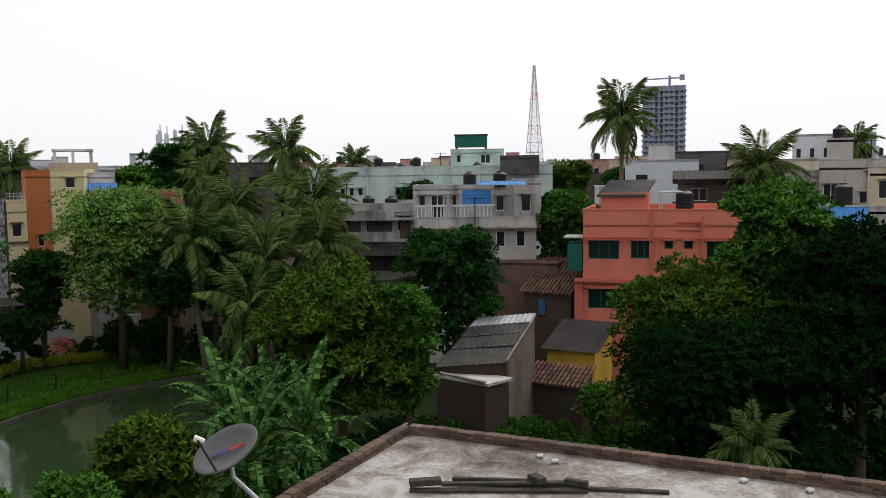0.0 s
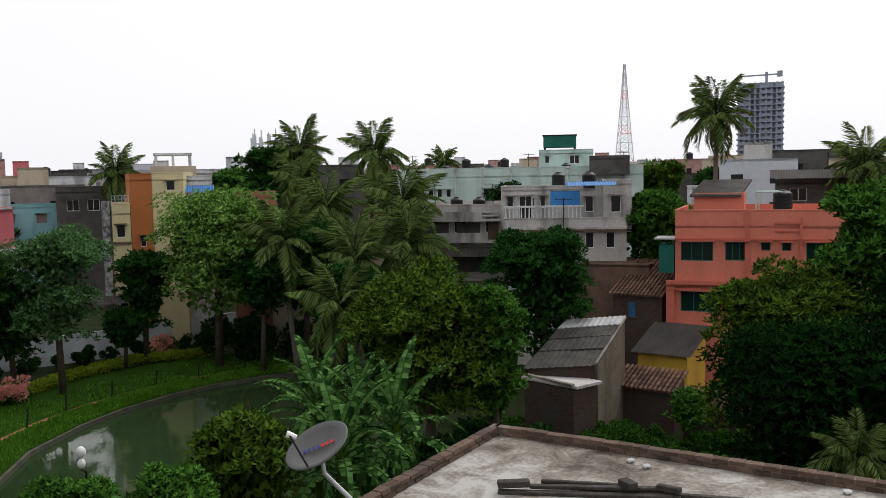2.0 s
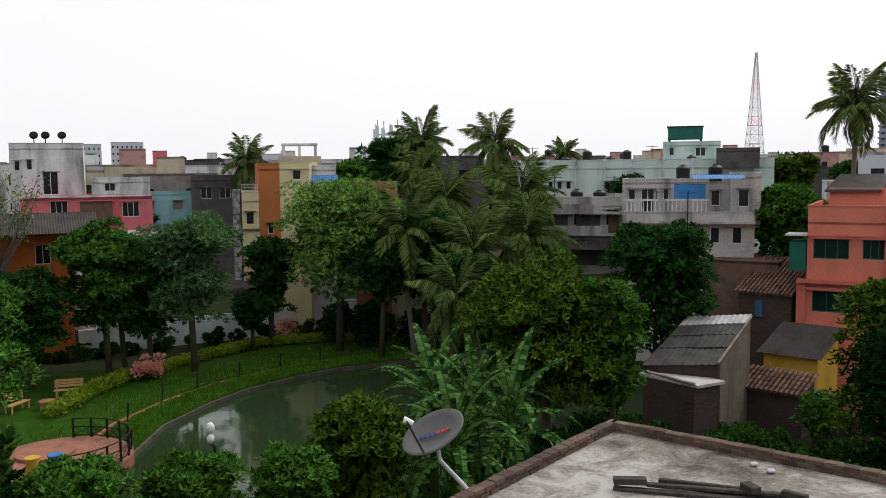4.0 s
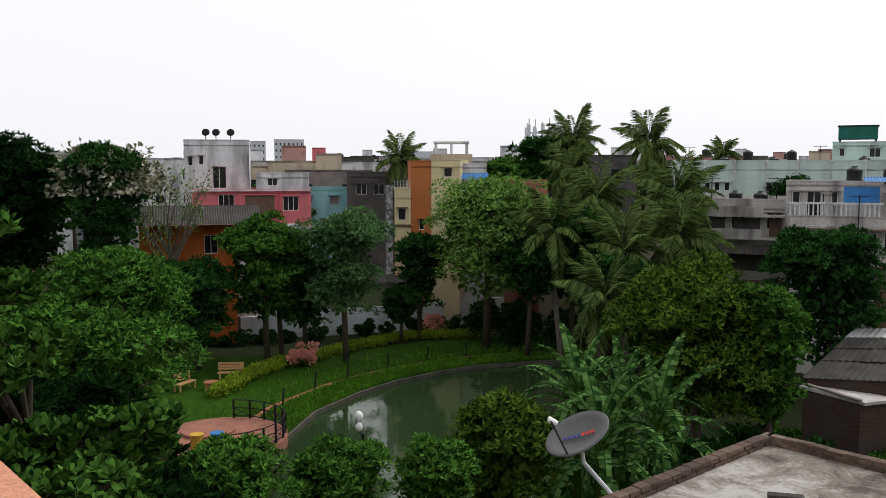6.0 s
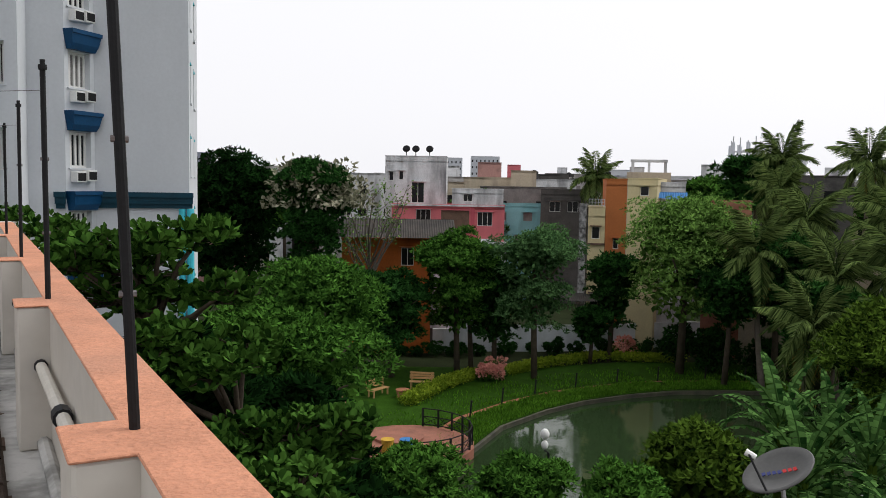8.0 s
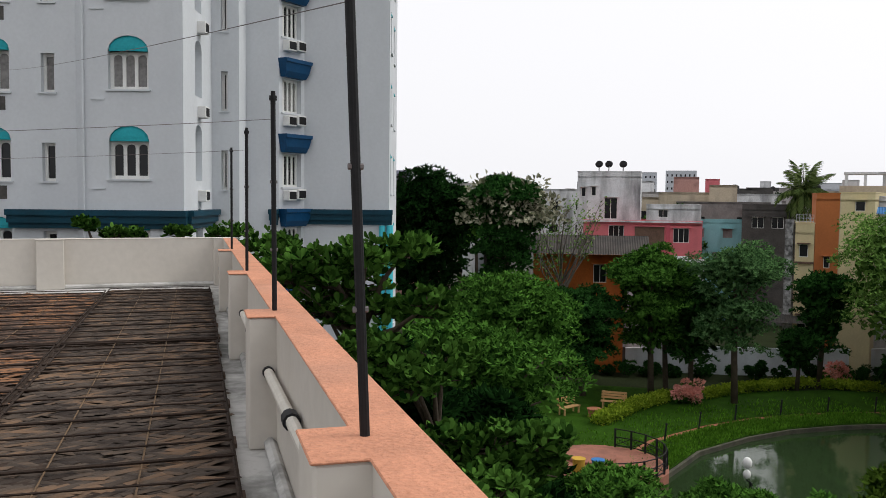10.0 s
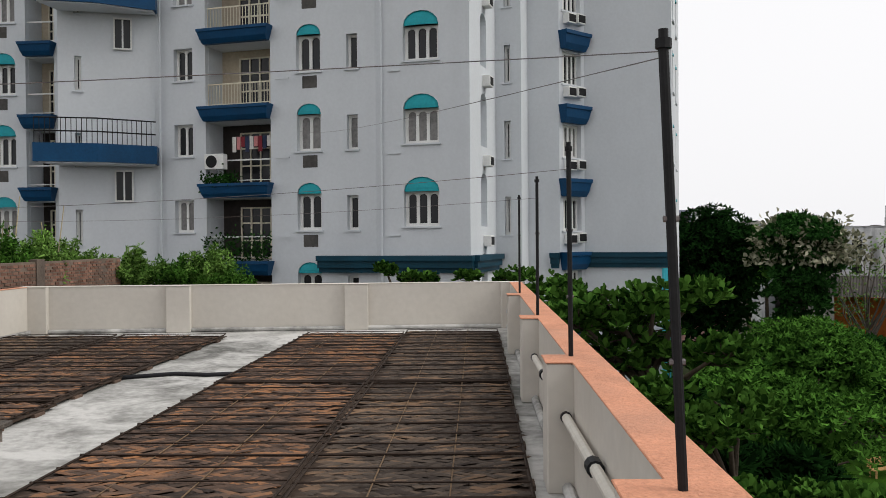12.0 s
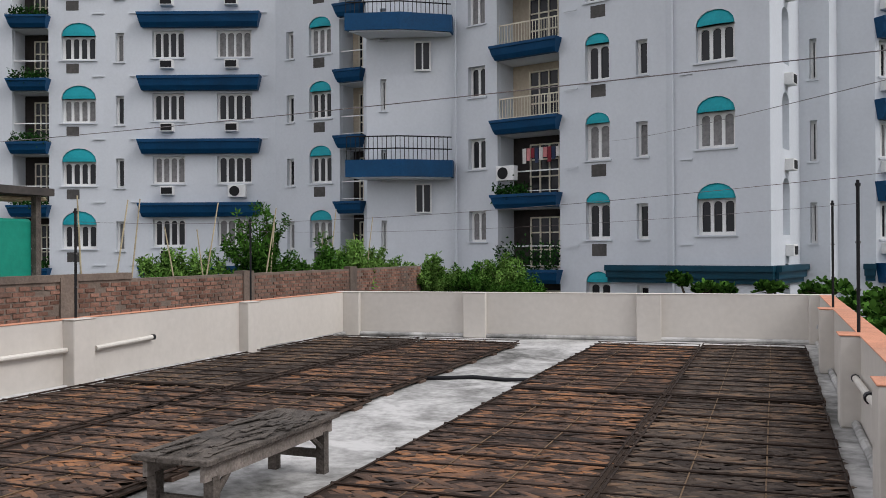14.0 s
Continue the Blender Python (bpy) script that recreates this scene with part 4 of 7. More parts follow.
def hood(m, u0, u1, ztop):
    """Teal barrel hood in the arched head of a window."""
    bm = bmesh.new()
    r, c, n = (u1 - u0) / 2, (u0 + u1) / 2, 10
    zb = ztop - r * 0.70
    rows = []
    for k in range(n + 1):
        a = math.pi * k / n
        x_, h_ = c + r * 0.985 * math.cos(a), r * 0.74 * math.sin(a)
        rows.append([bm.verts.new(m @ Vector((x_, -0.07 + 0.13 * math.sin(math.pi * 0.5 * f_) * math.sin(a), zb - 0.06 + (h_ + 0.06) * (1 - f_)))) for f_ in (0.0, 0.35, 0.7, 1.0)])
    for p, q in zip(rows, rows[1:]):
        for f_ in range(3):
            bm.faces.new((p[f_], p[f_ + 1], q[f_ + 1], q[f_]))
    return bm


def planter(m, u0, u1, z, out=0.45, high=0.55):
    """Blue boat-shaped balcony band with rounded belly."""
    bm = bmesh.new()
    prof = [(0.0, 0.0), (out * 0.55, 0.0), (out * 0.85, high * 0.3), (out, high * 0.78), (out + 0.05, high * 0.8), (out + 0.05, high), (0.0, high)]
    ends = []
    for u, inset in ((u0, 0.0), (u1, 0.0)):
        ends.append([bm.verts.new(m @ Vector((u + (0.16 * (1 - zz / high) if u == u0 else -0.16 * (1 - zz / high)), y, z + zz))) for y, zz in prof])
    k = len(prof)
    for i in range(k):
        bm.faces.new((ends[0][i], ends[0][(i + 1) % k], ends[1][(i + 1) % k], ends[1][i]))
    bm.faces.new(ends[0])
    bm.faces.new(ends[1][::-1])
    return bm


def window_ac(m, u, z, w=0.62):
    bm = bmesh.new()
    box(bm, u - w / 2, u + w / 2, -0.05, 0.3, z, z + 0.42, m, 0.02)
    a = part("window_ac", bm, FRAME_WHITE, tower, "beige window air conditioner")
    part("grille", one_box(u - w * 0.42, u + w * 0.42, 0.3, 0.312, z + 0.06, z + 0.36, m=m), DARK_METAL, a)


def split_ac(m, u, z, parent):
    bm = bmesh.new()
    box(bm, u - 0.42, u + 0.42, 0.02, 0.34, z, z + 0.6, m, 0.02)
    a = part("outdoor_unit", bm, FRAME_WHITE, parent, "white split air conditioner outdoor unit")
    bm = bmesh.new()
    bmesh.ops.create_cone(bm, cap_ends=True, segments=18, radius1=0.24, radius2=0.24, depth=0.02, matrix=m @ Matrix.Translation((u - 0.1, 0.352, z + 0.3)) @ Matrix.Rotation(radians(90), 4, "X"))
    part("fan_guard", bm, DARK_METAL, a)


def k_odd(z):
    return z < 16


def tower_balcony(m, u0, u1, z, style):
    """Recessed balcony: back wall, on some floors with the recess's shade as its colour, door with grille, railing,
    blue band in front.
    """
    b = part("balcony", one_box(u0 + 0.01, u1 - 0.01, -1.3, -1.25, z + 0.02, z + 2.42, m=m), RECESS_SHADE if k_odd(z) or u0 < 1.5 else TAN_WALL, tower)
    bm = bmesh.new()
    for y0, y1, x0, x1 in ((-1.25, -0.23, u0 - 0.02, u0 + 0.01), (-1.25, -0.23, u1 - 0.01, u1 + 0.02)):
        box(bm, x0, x1, y0, y1, z, z + 2.44, m)
    box(bm, u0, u1, -1.25, -0.23, z - 0.02, z + 0.01, m)
    box(bm, u0, u1, -1.25, -0.23, z + 2.43, z + 2.46, m)
    part("lining", bm, TOWER_WHITE, b)
    w = u1 - u0
    bm = bmesh.new()
    for k in range(5):
        u = u0 + w * (0.30 + 0.62 * k / 4)
        box(bm, u - 0.03, u + 0.03, -1.24, -1.18, z + 0.05, z + 2.1, m)
    for zz in (0.05, 0.75, 1.45, 2.06):
        box(bm, u0 + w * 0.29, u0 + w * 0.93, -1.24, -1.19, z + zz, z + zz + 0.06, m)
    part("door", bm, GRILL, b, "cream folding grille door")
    part("pane", one_box(u0 + w * 0.30, u0 + w * 0.92, -1.248, -1.242, z + 0.06, z + 2.06, m=m), PANE, b)
    bm = bmesh.new()
    box(bm, u0, u1, -0.2, -0.16, z + 0.9, z + 0.95, m)
    box(bm, u0, u1, -0.2, -0.16, z + 0.12, z + 0.15, m)
    if style:
        for k in range(int(w / 0.13)):
            box(bm, u0 + 0.13 * k, u0 + 0.13 * k + 0.025, -0.19, -0.17, z + 0.12, z + 0.92, m)
    part("railing", bm, GRILL if style else FRAME_WHITE, b)
    part("band", planter(m, u0 - 0.12, u1 + 0.12, z - 0.56), TOWER_BLUE, b, "dark blue rounded balcony band")
    return b


for key, (a, b, cols) in FACES.items():
    m = wall_frame(a, b)
    for u0, u1, za, zb, arch in cols:
        for k in FLOORS:
            z = 3 * k
            if za < 13.0:
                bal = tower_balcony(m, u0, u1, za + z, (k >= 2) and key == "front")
                if (key == "front" and k in (0, 1)) or key == "west":
                    c = int(420 * (1.6 if k == 0 and key == "front" else 1))
                    q_ = np.column_stack([RNG.uniform(u0, u1 if key == "west" or k == 0 and key == "front" else u0 + 1.4, c), RNG.uniform(-0.25, 0.5, c), za + z + RNG.normal(0.12 if not (k == 0 and key == "front") else 0.4, 0.16 if not (k == 0 and key == "front") else 0.32, c)])
                    q_ = np.array([m @ Vector(v_) for v_ in q_])
                    me_ = leaf_mesh("potted_plants", q_, unit(c) + np.array([0, 0, 0.3]), unit(c), 0.16, 0.08)
                    me_.materials.append(LEAF_DARK)
                    pots_ = new("potted_plants", me_)
                    pots_.parent = bal
                    pots_["kind"] = "stuff"
                if key == "front" and k == 1:
                    split_ac(m, u0 + 0.55, za + z + 0.05 + 0.5, bal)
                    for j in range(9):
                        uu = u0 + 1.0 + 0.19 * j
                        part("washing", one_box(uu, uu + 0.16, -0.32, -0.30, za + z + 1.25 + 0.1 * (j % 3), za + z + 1.85, m=m), CLOTH[j % 4], bal, "washing hung on the balcony line")
                continue
            if key in ("side",):
                part("niche_back", one_box(u0, u1, -0.34, -0.3, za + z, zb + z, m=m), TOWER_WHITE, tower)
                window_ac(m, (u0 + u1) / 2 + 0.1, za + z - 0.75, 0.5)
                continue
            top = zb + z
            if arch:
                r = (u1 - u0) / 2
                part("hood", hood(m, u0, u1, top), TOWER_TEAL, tower, "teal arched hood")
                top = top - r * 0.70 - 0.05
            lights = 1 if u1 - u0 < 0.6 else 2 if u1 - u0 < 1.15 else (4 if key == "west" else 3) if arch else 4
            curt = (k * 7 + int(u0 * 10)) % 3
            window(tower, m, u0, u1, za + z, top, lights, 0.28, FRAME_WHITE, PANE_CURTAINED if curt == 0 else PANE, 0.12 if arch else 0.10, rounded=lights > 1)
            part("sill", one_box(u0 - 0.08, u1 + 0.08, 0.0, 0.07, za + z - 0.06, za + z, m=m), TOWER_WHITE, tower)
            if key == "west" and u1 - u0 > 1.3 and not arch:
                if k == 1 and u0 > 9:
                    split_ac(m, u0 + 1.0, za + z - 0.68, tower)
                else:
                    window_ac(m, u0 + 0.75, za + z - 0.55)
            # flat dark plate on the wall paints the shade of an air conditioner recess
            if arch and key in ("front", "middle", "west"):
                part("ac_slot_shade", one_box(u0 + 0.25, u0 + 0.85, -0.012, 0.012, za + z - 0.62, za + z - 0.16, m=m), DARK_WALL, tower, "flat dark plate painted as the shaded recess for an air conditioner")
            if key == "bay":
                window_ac(m, u0 + 0.3, za + z - 0.55, 0.5)
                window_ac(m, u0 + 0.9, za + z - 0.5, 0.5)
                part("band", planter(m, -0.05, 1.6, zb + z + 0.05, 0.4, 0.72), TOWER_BLUE, tower, "blue curved ledge")
# blue bands on the west wing
mw = wall_frame(P8, P7)
for k in FLOORS:
    part("band", planter(mw, 6.86, 12.69, 15.0 + 3 * k, 0.5, 0.66), TOWER_BLUE, tower, "dark blue rounded ledge band")
    for u0, u1 in ((6.4, 7.1), (12.3, 12.95), (4.6, 5.2)):
        part("ledge", one_box(u0, u1, 0.0, 0.06, 15.7 + 3 * k, 15.75 + 3 * k, m=mw), TOWER_WHITE, tower)
mf = wall_frame((-12.9, 33.8), C0)
for k in FLOORS:
    for u0, u1 in ((9.75, 10.2), (5.2, 5.75)):
        part("ledge", one_box(u0, u1, 0.0, 0.05, 13.45 + 3 * k, 13.5 + 3 * k, m=mf), TOWER_WHITE, tower)
for u in (0.12, 9.5):
    bm = bmesh.new()
    rod(bm, mf @ Vector((u, 0.08, 0)), mf @ Vector((u, 0.08, 29)), 0.045, seg=6)
    part("downpipe", bm, TOWER_WHITE, tower)
# block windows and cantilever balconies every second floor
mb = wall_frame(Q2, P5)
for j in (-2, 0, 2):
    z = 3.0 * j
    window(tower, mb, 2.05, 2.75, 14.9 + z, 16.15 + z, 2, -0.05, FRAME_WHITE, PANE, 0.06)
    bm = bmesh.new()
    plan = [(-16.75, 31.3), (-14.55, 31.9), (-12.75, 33.15), (-12.9, 33.75), (-16.45, 32.75)]
    prism(bm, plan, 16.35 + z, 17.05 + z)
    sl = part("balcony", bm, TOWER_BLUE, tower, "blue cantilevered balcony")
    bm = bmesh.new()
    prism(bm, [(-16.6, 31.42), (-14.6, 31.98), (-12.86, 33.18), (-12.95, 33.7), (-16.4, 32.7)], 16.3 + z, 16.35 + z)
    part("soffit", bm, TOWER_WHITE, sl)
    bm = bmesh.new()
    edge = [(-16.72, 31.36), (-14.58, 31.95), (-12.8, 33.18)]
    for p, q in zip(edge, edge[1:]):
        for zz in (0.45, 0.95):
            rod(bm, (*p, 17.05 + z + zz), (*q, 17.05 + z + zz), 0.028, seg=5)
        for i in range(12):
            s = i / 12
            rod(bm, (p[0] + (q[0] - p[0]) * s, p[1] + (q[1] - p[1]) * s, 17.05 + z), (p[0] + (q[0] - p[0]) * s, p[1] + (q[1] - p[1]) * s, 18.0 + z), 0.016, seg=4)
    part("railing", bm, DARK_METAL, sl, "dark iron railing")
    part("door", one_box(2.9, 3.6, 0.0, 0.03, 17.1 + z, 19.1 + z, m=mb), TOWER_WHITE, sl)
# blue cornice above the lower floors
for (a, b), (u0, u1) in ((((-12.9, 33.8), C0), (6.95, 12.98)), ((C0, C1), (0.0, 3.8)), ((C3, C4), (-0.1, 3.7)), ((C2b, C2c), (0.9, 1.3))):
    m = wall_frame(a, b)
    bm = bmesh.new()
    box(bm, u0, u1, 0.0, 0.34, 12.55, 12.75, m)
    box(bm, u0 + 0.02, u1 - 0.02, 0.0, 0.25, 12.3, 12.55, m)
    box(bm, u0 + 0.04, u1 - 0.04, 0.0, 0.14, 12.12, 12.3, m)
    part("cornice", bm, TOWER_PETROL, tower, "dark petrol-blue stepped cornice")
for p in (C4, (C4[0] - 0.3, C4[1] + 0.05), (C4[0] + 0.12, C4[1] + 0.4)):
    part("column", one_rod((p[0], p[1] - 0.12, 0), (p[0], p[1] - 0.12, 12.1), 0.13, seg=10), TOWER_PIPE, tower, "turquoise painted column")

# ---- our roof ----
F, TOP = 11.4, 12.39
NL, NR = (-9.7, 17.5), (0.55, 18.62)   # far corners of the parapet
bm = bmesh.new()
prism(bm, [(-9.9, -9), (0.66, -9), (0.66, 18.85), (-9.9, 17.75)], F - 0.25, F)
setting(link("roof_floor", bm, CONCRETE), "stained grey cement roof floor", "floor")
bm = bmesh.new()
prism(bm, [(-9.85, -8.95), (0.62, -8.95), (0.62, 18.8), (-9.85, 17.7)], 0, F - 0.25)
setting(link("wall_building", bm, PARAPET_CREAM), "cream rendered wall of the house below the roof", "wall")


def parapet(name, p0, p1, thick, piers, pier_in=0.2, pier_w=0.4, top=None, cap=None):
    """Rendered parapet on the outer side of the line p0-p1, with inner piers and a painted coping."""
    m = wall_frame(p0, p1)
    ln = math.hypot(p1[0] - p0[0], p1[1] - p0[1])
    w = setting(new(name), "cream rendered roof parapet with painted coping", "parapet")
    part("wall", one_box(0, ln, 0, thick, F, TOP - 0.012, m=m), PARAPET_CREAM, w)
    part("coping", one_box(-0.01, ln + 0.01, -0.012, thick + 0.015, TOP - 0.012, TOP, m=m, bevel=0.005), top or PARAPET_TOP, w)
    for u in piers:
        part("pier", one_box(u - pier_w / 2, u + pier_w / 2, -pier_in, 0.02, F, TOP - 0.0125, m=m, bevel=0.012), PARAPET_CREAM, w)
        part("pier_cap", one_box(u - pier_w / 2 - 0.012, u + pier_w / 2 + 0.012, -pier_in - 0.012, 0.004, TOP - 0.0122, TOP + 0.0012, m=m, bevel=0.005), cap or PARAPET_TOP, w)
    part("plinth", one_box(0, ln, -0.09, -0.001, F, F + 0.09, m=m, bevel=0.03), CONCRETE, w, "cement fillet")
    return w


# the outer side lies to the right of each run
parapet("wall_right", (0.42, -8.9), (0.42, 18.5), 0.24, [y + 8.9 for y in (3.0, 6.55, 10.15, 14.4, -0.6, -4.2)])
parapet("wall_left", (-9.6, 17.4), (-9.6, -8.9), 0.14, [17.4 - y for y in (13.5, 9.3, 5.1, 0.9)], cap=PARAPET_CREAM)
parapet("wall_far", (0.66, 18.62), (-9.82, 17.5), 0.22, [0.2, 3.55, 7.27, 10.2], 0.14, 0.5, PARAPET_CREAM, PARAPET_CREAM)
parapet("wall_near", (-9.82, -9.0), (0.66, -9.0), 0.22, [2, 5, 8])


def iron_pole(x, y, top, lean=0.0):
    p = thing("iron_pole", "thin black iron pole standing on the parapet", "pole", "clothes-line poles", at=(x, y, TOP - 0.02))
    part("shaft", one_rod((0, 0, 0), (lean, 0, top), 0.019, seg=10), DARK_METAL, p)
    part("collar", one_rod((lean, 0, top), (lean, 0, top + 0.035), 0.03, seg=10), DARK_METAL, p)
    part("cap", one_rod((lean, 0, top + 0.035), (lean, 0, top + 0.07), 0.018, seg=10), DARK_METAL, p)
    for k in (0.3, 0.62):
        part("clip", one_rod((lean * k - 0.028, 0, top * k), (lean * k + 0.028, 0, top * k), 0.012, seg=6), RUST_METAL, p)
    return p


for y, lean in ((3.07, -0.064), (6.67, -0.01), (10.32, 0.0), (14.64, 0.0)):
    iron_pole(0.447 if y < 4 else 0.435, y, 1.62, lean)
for y in (9.42, 13.8):
    iron_pole(-9.68, y, 1.5, 0.0)

# clothes wires
for a, b, sag in (((0.385, 3.07, 13.98), (-9.68, 5.1, 14.2), 0.05), ((0.385, 3.07, 13.96), (-7.0, 32.36, 17.48), 0.15), ((0.43, 6.67, 13.85), (-9.68, 9.42, 13.75), 0.15), ((0.435, 10.3, 13.8), (-9.68, 13.8, 13.7), 0.12)):
    bm = bmesh.new()
    pts_ = [tuple(Vector(a).lerp(Vector(b), k / 16) - Vector((0, 0, sag * 4 * (k / 16) * (1 - k / 16)))) for k in range(17)]
    tube(bm, pts_, [0.0022] * 17, 4)
    tagged(link("wire", bm, RUST_METAL), "thin clothes wire strung between the poles", "wire", "clothes wires")


# woven bamboo mats: a dark sheet with braided slips, under a grid of battens
def woven_mat(x0, x1, y0, y1, nx, ny, label, pale):
    mat_ = thing("woven_mat", label, "mat", "woven bamboo mats", at=((x0 + x1) / 2, (y0 + y1) / 2, F))
    cx_, cy_ = (x0 + x1) / 2, (y0 + y1) / 2
    part("underlay", one_box(x0 - cx_, x1 - cx_, y0 - cy_, y1 - cy_, 0.035, 0.05), WOVEN_BASE, mat_)
    v, f = [], []
    row = 0
    y = y0 + 0.07
    while y < y1 - 0.05:
        x = x0 + 0.02
        while x < x1 - 0.24:
            ang = radians(30 if row % 2 else -30) + RNG.uniform(-0.14, 0.14)
            ln, wd = RNG.uniform(0.19, 0.30), RNG.uniform(0.055, 0.085)
            ca, sa = math.cos(ang) * ln / 2, math.sin(ang) * ln / 2
            px, py = -math.sin(ang) * wd / 2, math.cos(ang) * wd / 2
            qx, qy = x - cx_ + ln / 2, y - cy_ + RNG.uniform(-0.015, 0.015)
            z = 0.052 + RNG.uniform(0, 0.014) + 0.012 * math.sin(x * 2.1 + y * 1.3)
            tilt_ = RNG.uniform(-0.008, 0.012)
            i = len(v)
            v += [(qx - ca - px, qy - sa - py, z - tilt_), (qx + ca - px, qy + sa - py, z + tilt_), (qx + ca + px, qy + sa + py, z + tilt_), (qx - ca + px, qy - sa + py, z - tilt_),
                  (qx - px * 0.2, qy - py * 0.2, z + 0.010)]
            f += [(i, i + 1, i + 4), (i + 1, i + 2, i + 4), (i + 2, i + 3, i + 4), (i + 3, i, i + 4)]
            x += ln * 0.34
        row += 1
        y += 0.105
    me = bpy.data.meshes.new("weave")
    me.from_pydata(v, [], f)
    me.materials.append(WOVEN if pale else WOVEN_GREY)
    ob = new("weave", me)
    ob.parent = mat_
    ob["kind"] = "stuff"
    for k in range(nx + 1):
        x = x0 + 0.03 + (x1 - x0 - 0.06) * k / nx - cx_
        big = k in (0, nx)
        part("batten", one_rod((x, y0 - cy_, 0.08), (x + RNG.uniform(-0.05, 0.05), y1 - cy_, 0.08), 0.012 if big else 0.007, seg=5), BAMBOO_DARK if big else BENCH_SLIP, mat_)
    for k in range(ny + 1):
        y = y0 + (y1 - y0) * k / ny - cy_
        big = k % 3 == 0
        part("batten", one_rod((x0 - cx_ + 0.02, y, 0.085), (x1 - cx_ - 0.02, y + RNG.uniform(-0.05, 0.05), 0.095), 0.013 if big else 0.008, seg=5), BAMBOO_DARK, mat_)
    for x in (x0 + 0.04, x1 - 0.04):
        for k in range(6):
            y = y0 + (y1 - y0) * (k + 0.5) / 6
            part("brick_support", one_box(x - cx_ - 0.06, x - cx_ + 0.06, y - cy_ - 0.11, y - cy_ + 0.11, 0.0, 0.034), BRICK, mat_)
    return mat_


BENCH_SLIP = material("bamboo_slip", (0.13, 0.085, 0.05), 0.8, 0.35, 3, 24, 0.3, island=0.4)
woven_mat(-3.72, -1.72, 11.0, 17.0, 3, 14, "rusty dark woven bamboo mat on bricks", 1)
woven_mat(-1.715, 0.14, 11.05, 17.35, 3, 14, "dark weathered woven bamboo mat on bricks", 0)
woven_mat(-3.72, -1.72, 3.4, 10.9, 3, 18, "brown woven bamboo mat with rust-coloured patches on bricks", 1)
woven_mat(-1.715, 0.12, 3.4, 10.95, 3, 18, "grey-brown woven bamboo mat lying beside the parapet", 0)
woven_mat(-9.45, -7.35, 3.0, 9.6, 3, 16, "brown woven bamboo mat on bricks", 1)
woven_mat(-7.28, -5.12, 4.6, 9.6, 3, 12, "brown woven bamboo mat on bricks", 1)
woven_mat(-9.45, -7.35, 9.7, 16.6, 3, 16, "dark woven bamboo mat on bricks by the far parapet", 0)
woven_mat(-7.28, -5.2, 9.7, 16.6, 3, 16, "rusty brown woven bamboo mat on bricks", 1)

# work bench
tb = thing("work_bench", "rough weathered wooden work bench on the roof", "table", at=(-4.3, 5.65, F))
for k in range(3):
    part("plank", one_box(-0.32 + 0.215 * k, -0.11 + 0.215 * k, -0.95, 0.95 - 0.03 * (k % 2), 0.46, 0.50, bevel=0.006), OLD_WOOD, tb)
for sx in (-0.26, 0.22):
    part("apron", one_box(sx, sx + 0.04, -0.9, 0.9, 0.34, 0.459), PALE_WOOD, tb, "paler sawn side board")
    for sy in (-0.82, 0.74):
        part("leg", one_box(sx - 0.03, sx + 0.05, sy, sy + 0.08, 0, 0.36), OLD_WOOD, tb)
for sy in (-0.79, 0.77):
    part("stretcher", one_box(-0.21, 0.22, sy, sy + 0.04, 0.13, 0.2), OLD_WOOD, tb)
    part("brace", one_rod((0.235, sy + 0.02, 0.2), (0.235, sy * 0.72, 0.37), 0.025, seg=5), OLD_WOOD, tb)

for k in range(64):
    ln_, a_ = RNG.uniform(0.12, 0.4), RNG.uniform(-0.35, 0.35)
    sl = one_box(-0.02, 0.02, -ln_ / 2, ln_ / 2, 0, 0.006, m=Matrix.Translation((RNG.uniform(-0.29, 0.29), RNG.uniform(-0.8, 0.8), 0.503 + 0.004 * (k % 5))) @ Matrix.Rotation(a_, 4, "Z") @ Matrix.Rotation(RNG.uniform(-0.05, 0.05), 4, "X"))
    part("splinter", sl, OLD_WOOD, tb)

# pipes on the parapets
for (x, y0, y1, z0, z1, lab) in ((0.36, 3.3, 6.3, 12.05, 11.98, "cream plastic pipe along the parapet"), (0.36, 7.0, 9.8, 12.0, 11.95, "cream plastic pipe along the parapet"), (-9.54, 2.0, 9.1, 11.97, 11.97, "white plastic pipe on the parapet"), (-9.54, 9.65, 10.85, 11.94, 11.98, "white plastic pipe with black end cap")):
    pp = thing("pipe", lab, "pipe", "water pipes", at=(x, y0, z0))
    part("tube", one_rod((0, 0, 0), (0, y1 - y0, z1 - z0), 0.036, seg=10), PVC, pp)
    if x > 0:
        part("clamp", one_rod((0, (y1 - y0) * 0.48, (z1 - z0) * 0.5), (0, (y1 - y0) * 0.52, (z1 - z0) * 0.5), 0.052, seg=10), BLACK_RUBBER, pp)
    part("end_cap", one_rod((0, y1 - y0, z1 - z0), (0, y1 - y0 + 0.05, z1 - z0), 0.044, seg=10), BLACK_RUBBER, pp)
tap = thing("tap", "small brass tap on the parapet", "tap", at=(0.33, 15.9, 12.0))
part("spout", one_rod((0.08, 0, 0), (-0.06, 0, 0), 0.018, seg=6), GREY_METAL, tap)
part("valve", one_rod((0, 0, 0), (0, 0, 0.07), 0.015, seg=6), GREY_METAL, tap)
part("nozzle", one_rod((-0.06, 0, 0.01), (-0.07, 0, -0.06), 0.016, seg=6), GREY_METAL, tap)
hose = bmesh.new()
tube(hose, [(-5.3, 11.6, F + 0.03), (-4.6, 12.0, F + 0.03), (-4.1, 11.9, F + 0.03), (-3.6, 11.9, F + 0.05)], [0.03] * 4, 6)
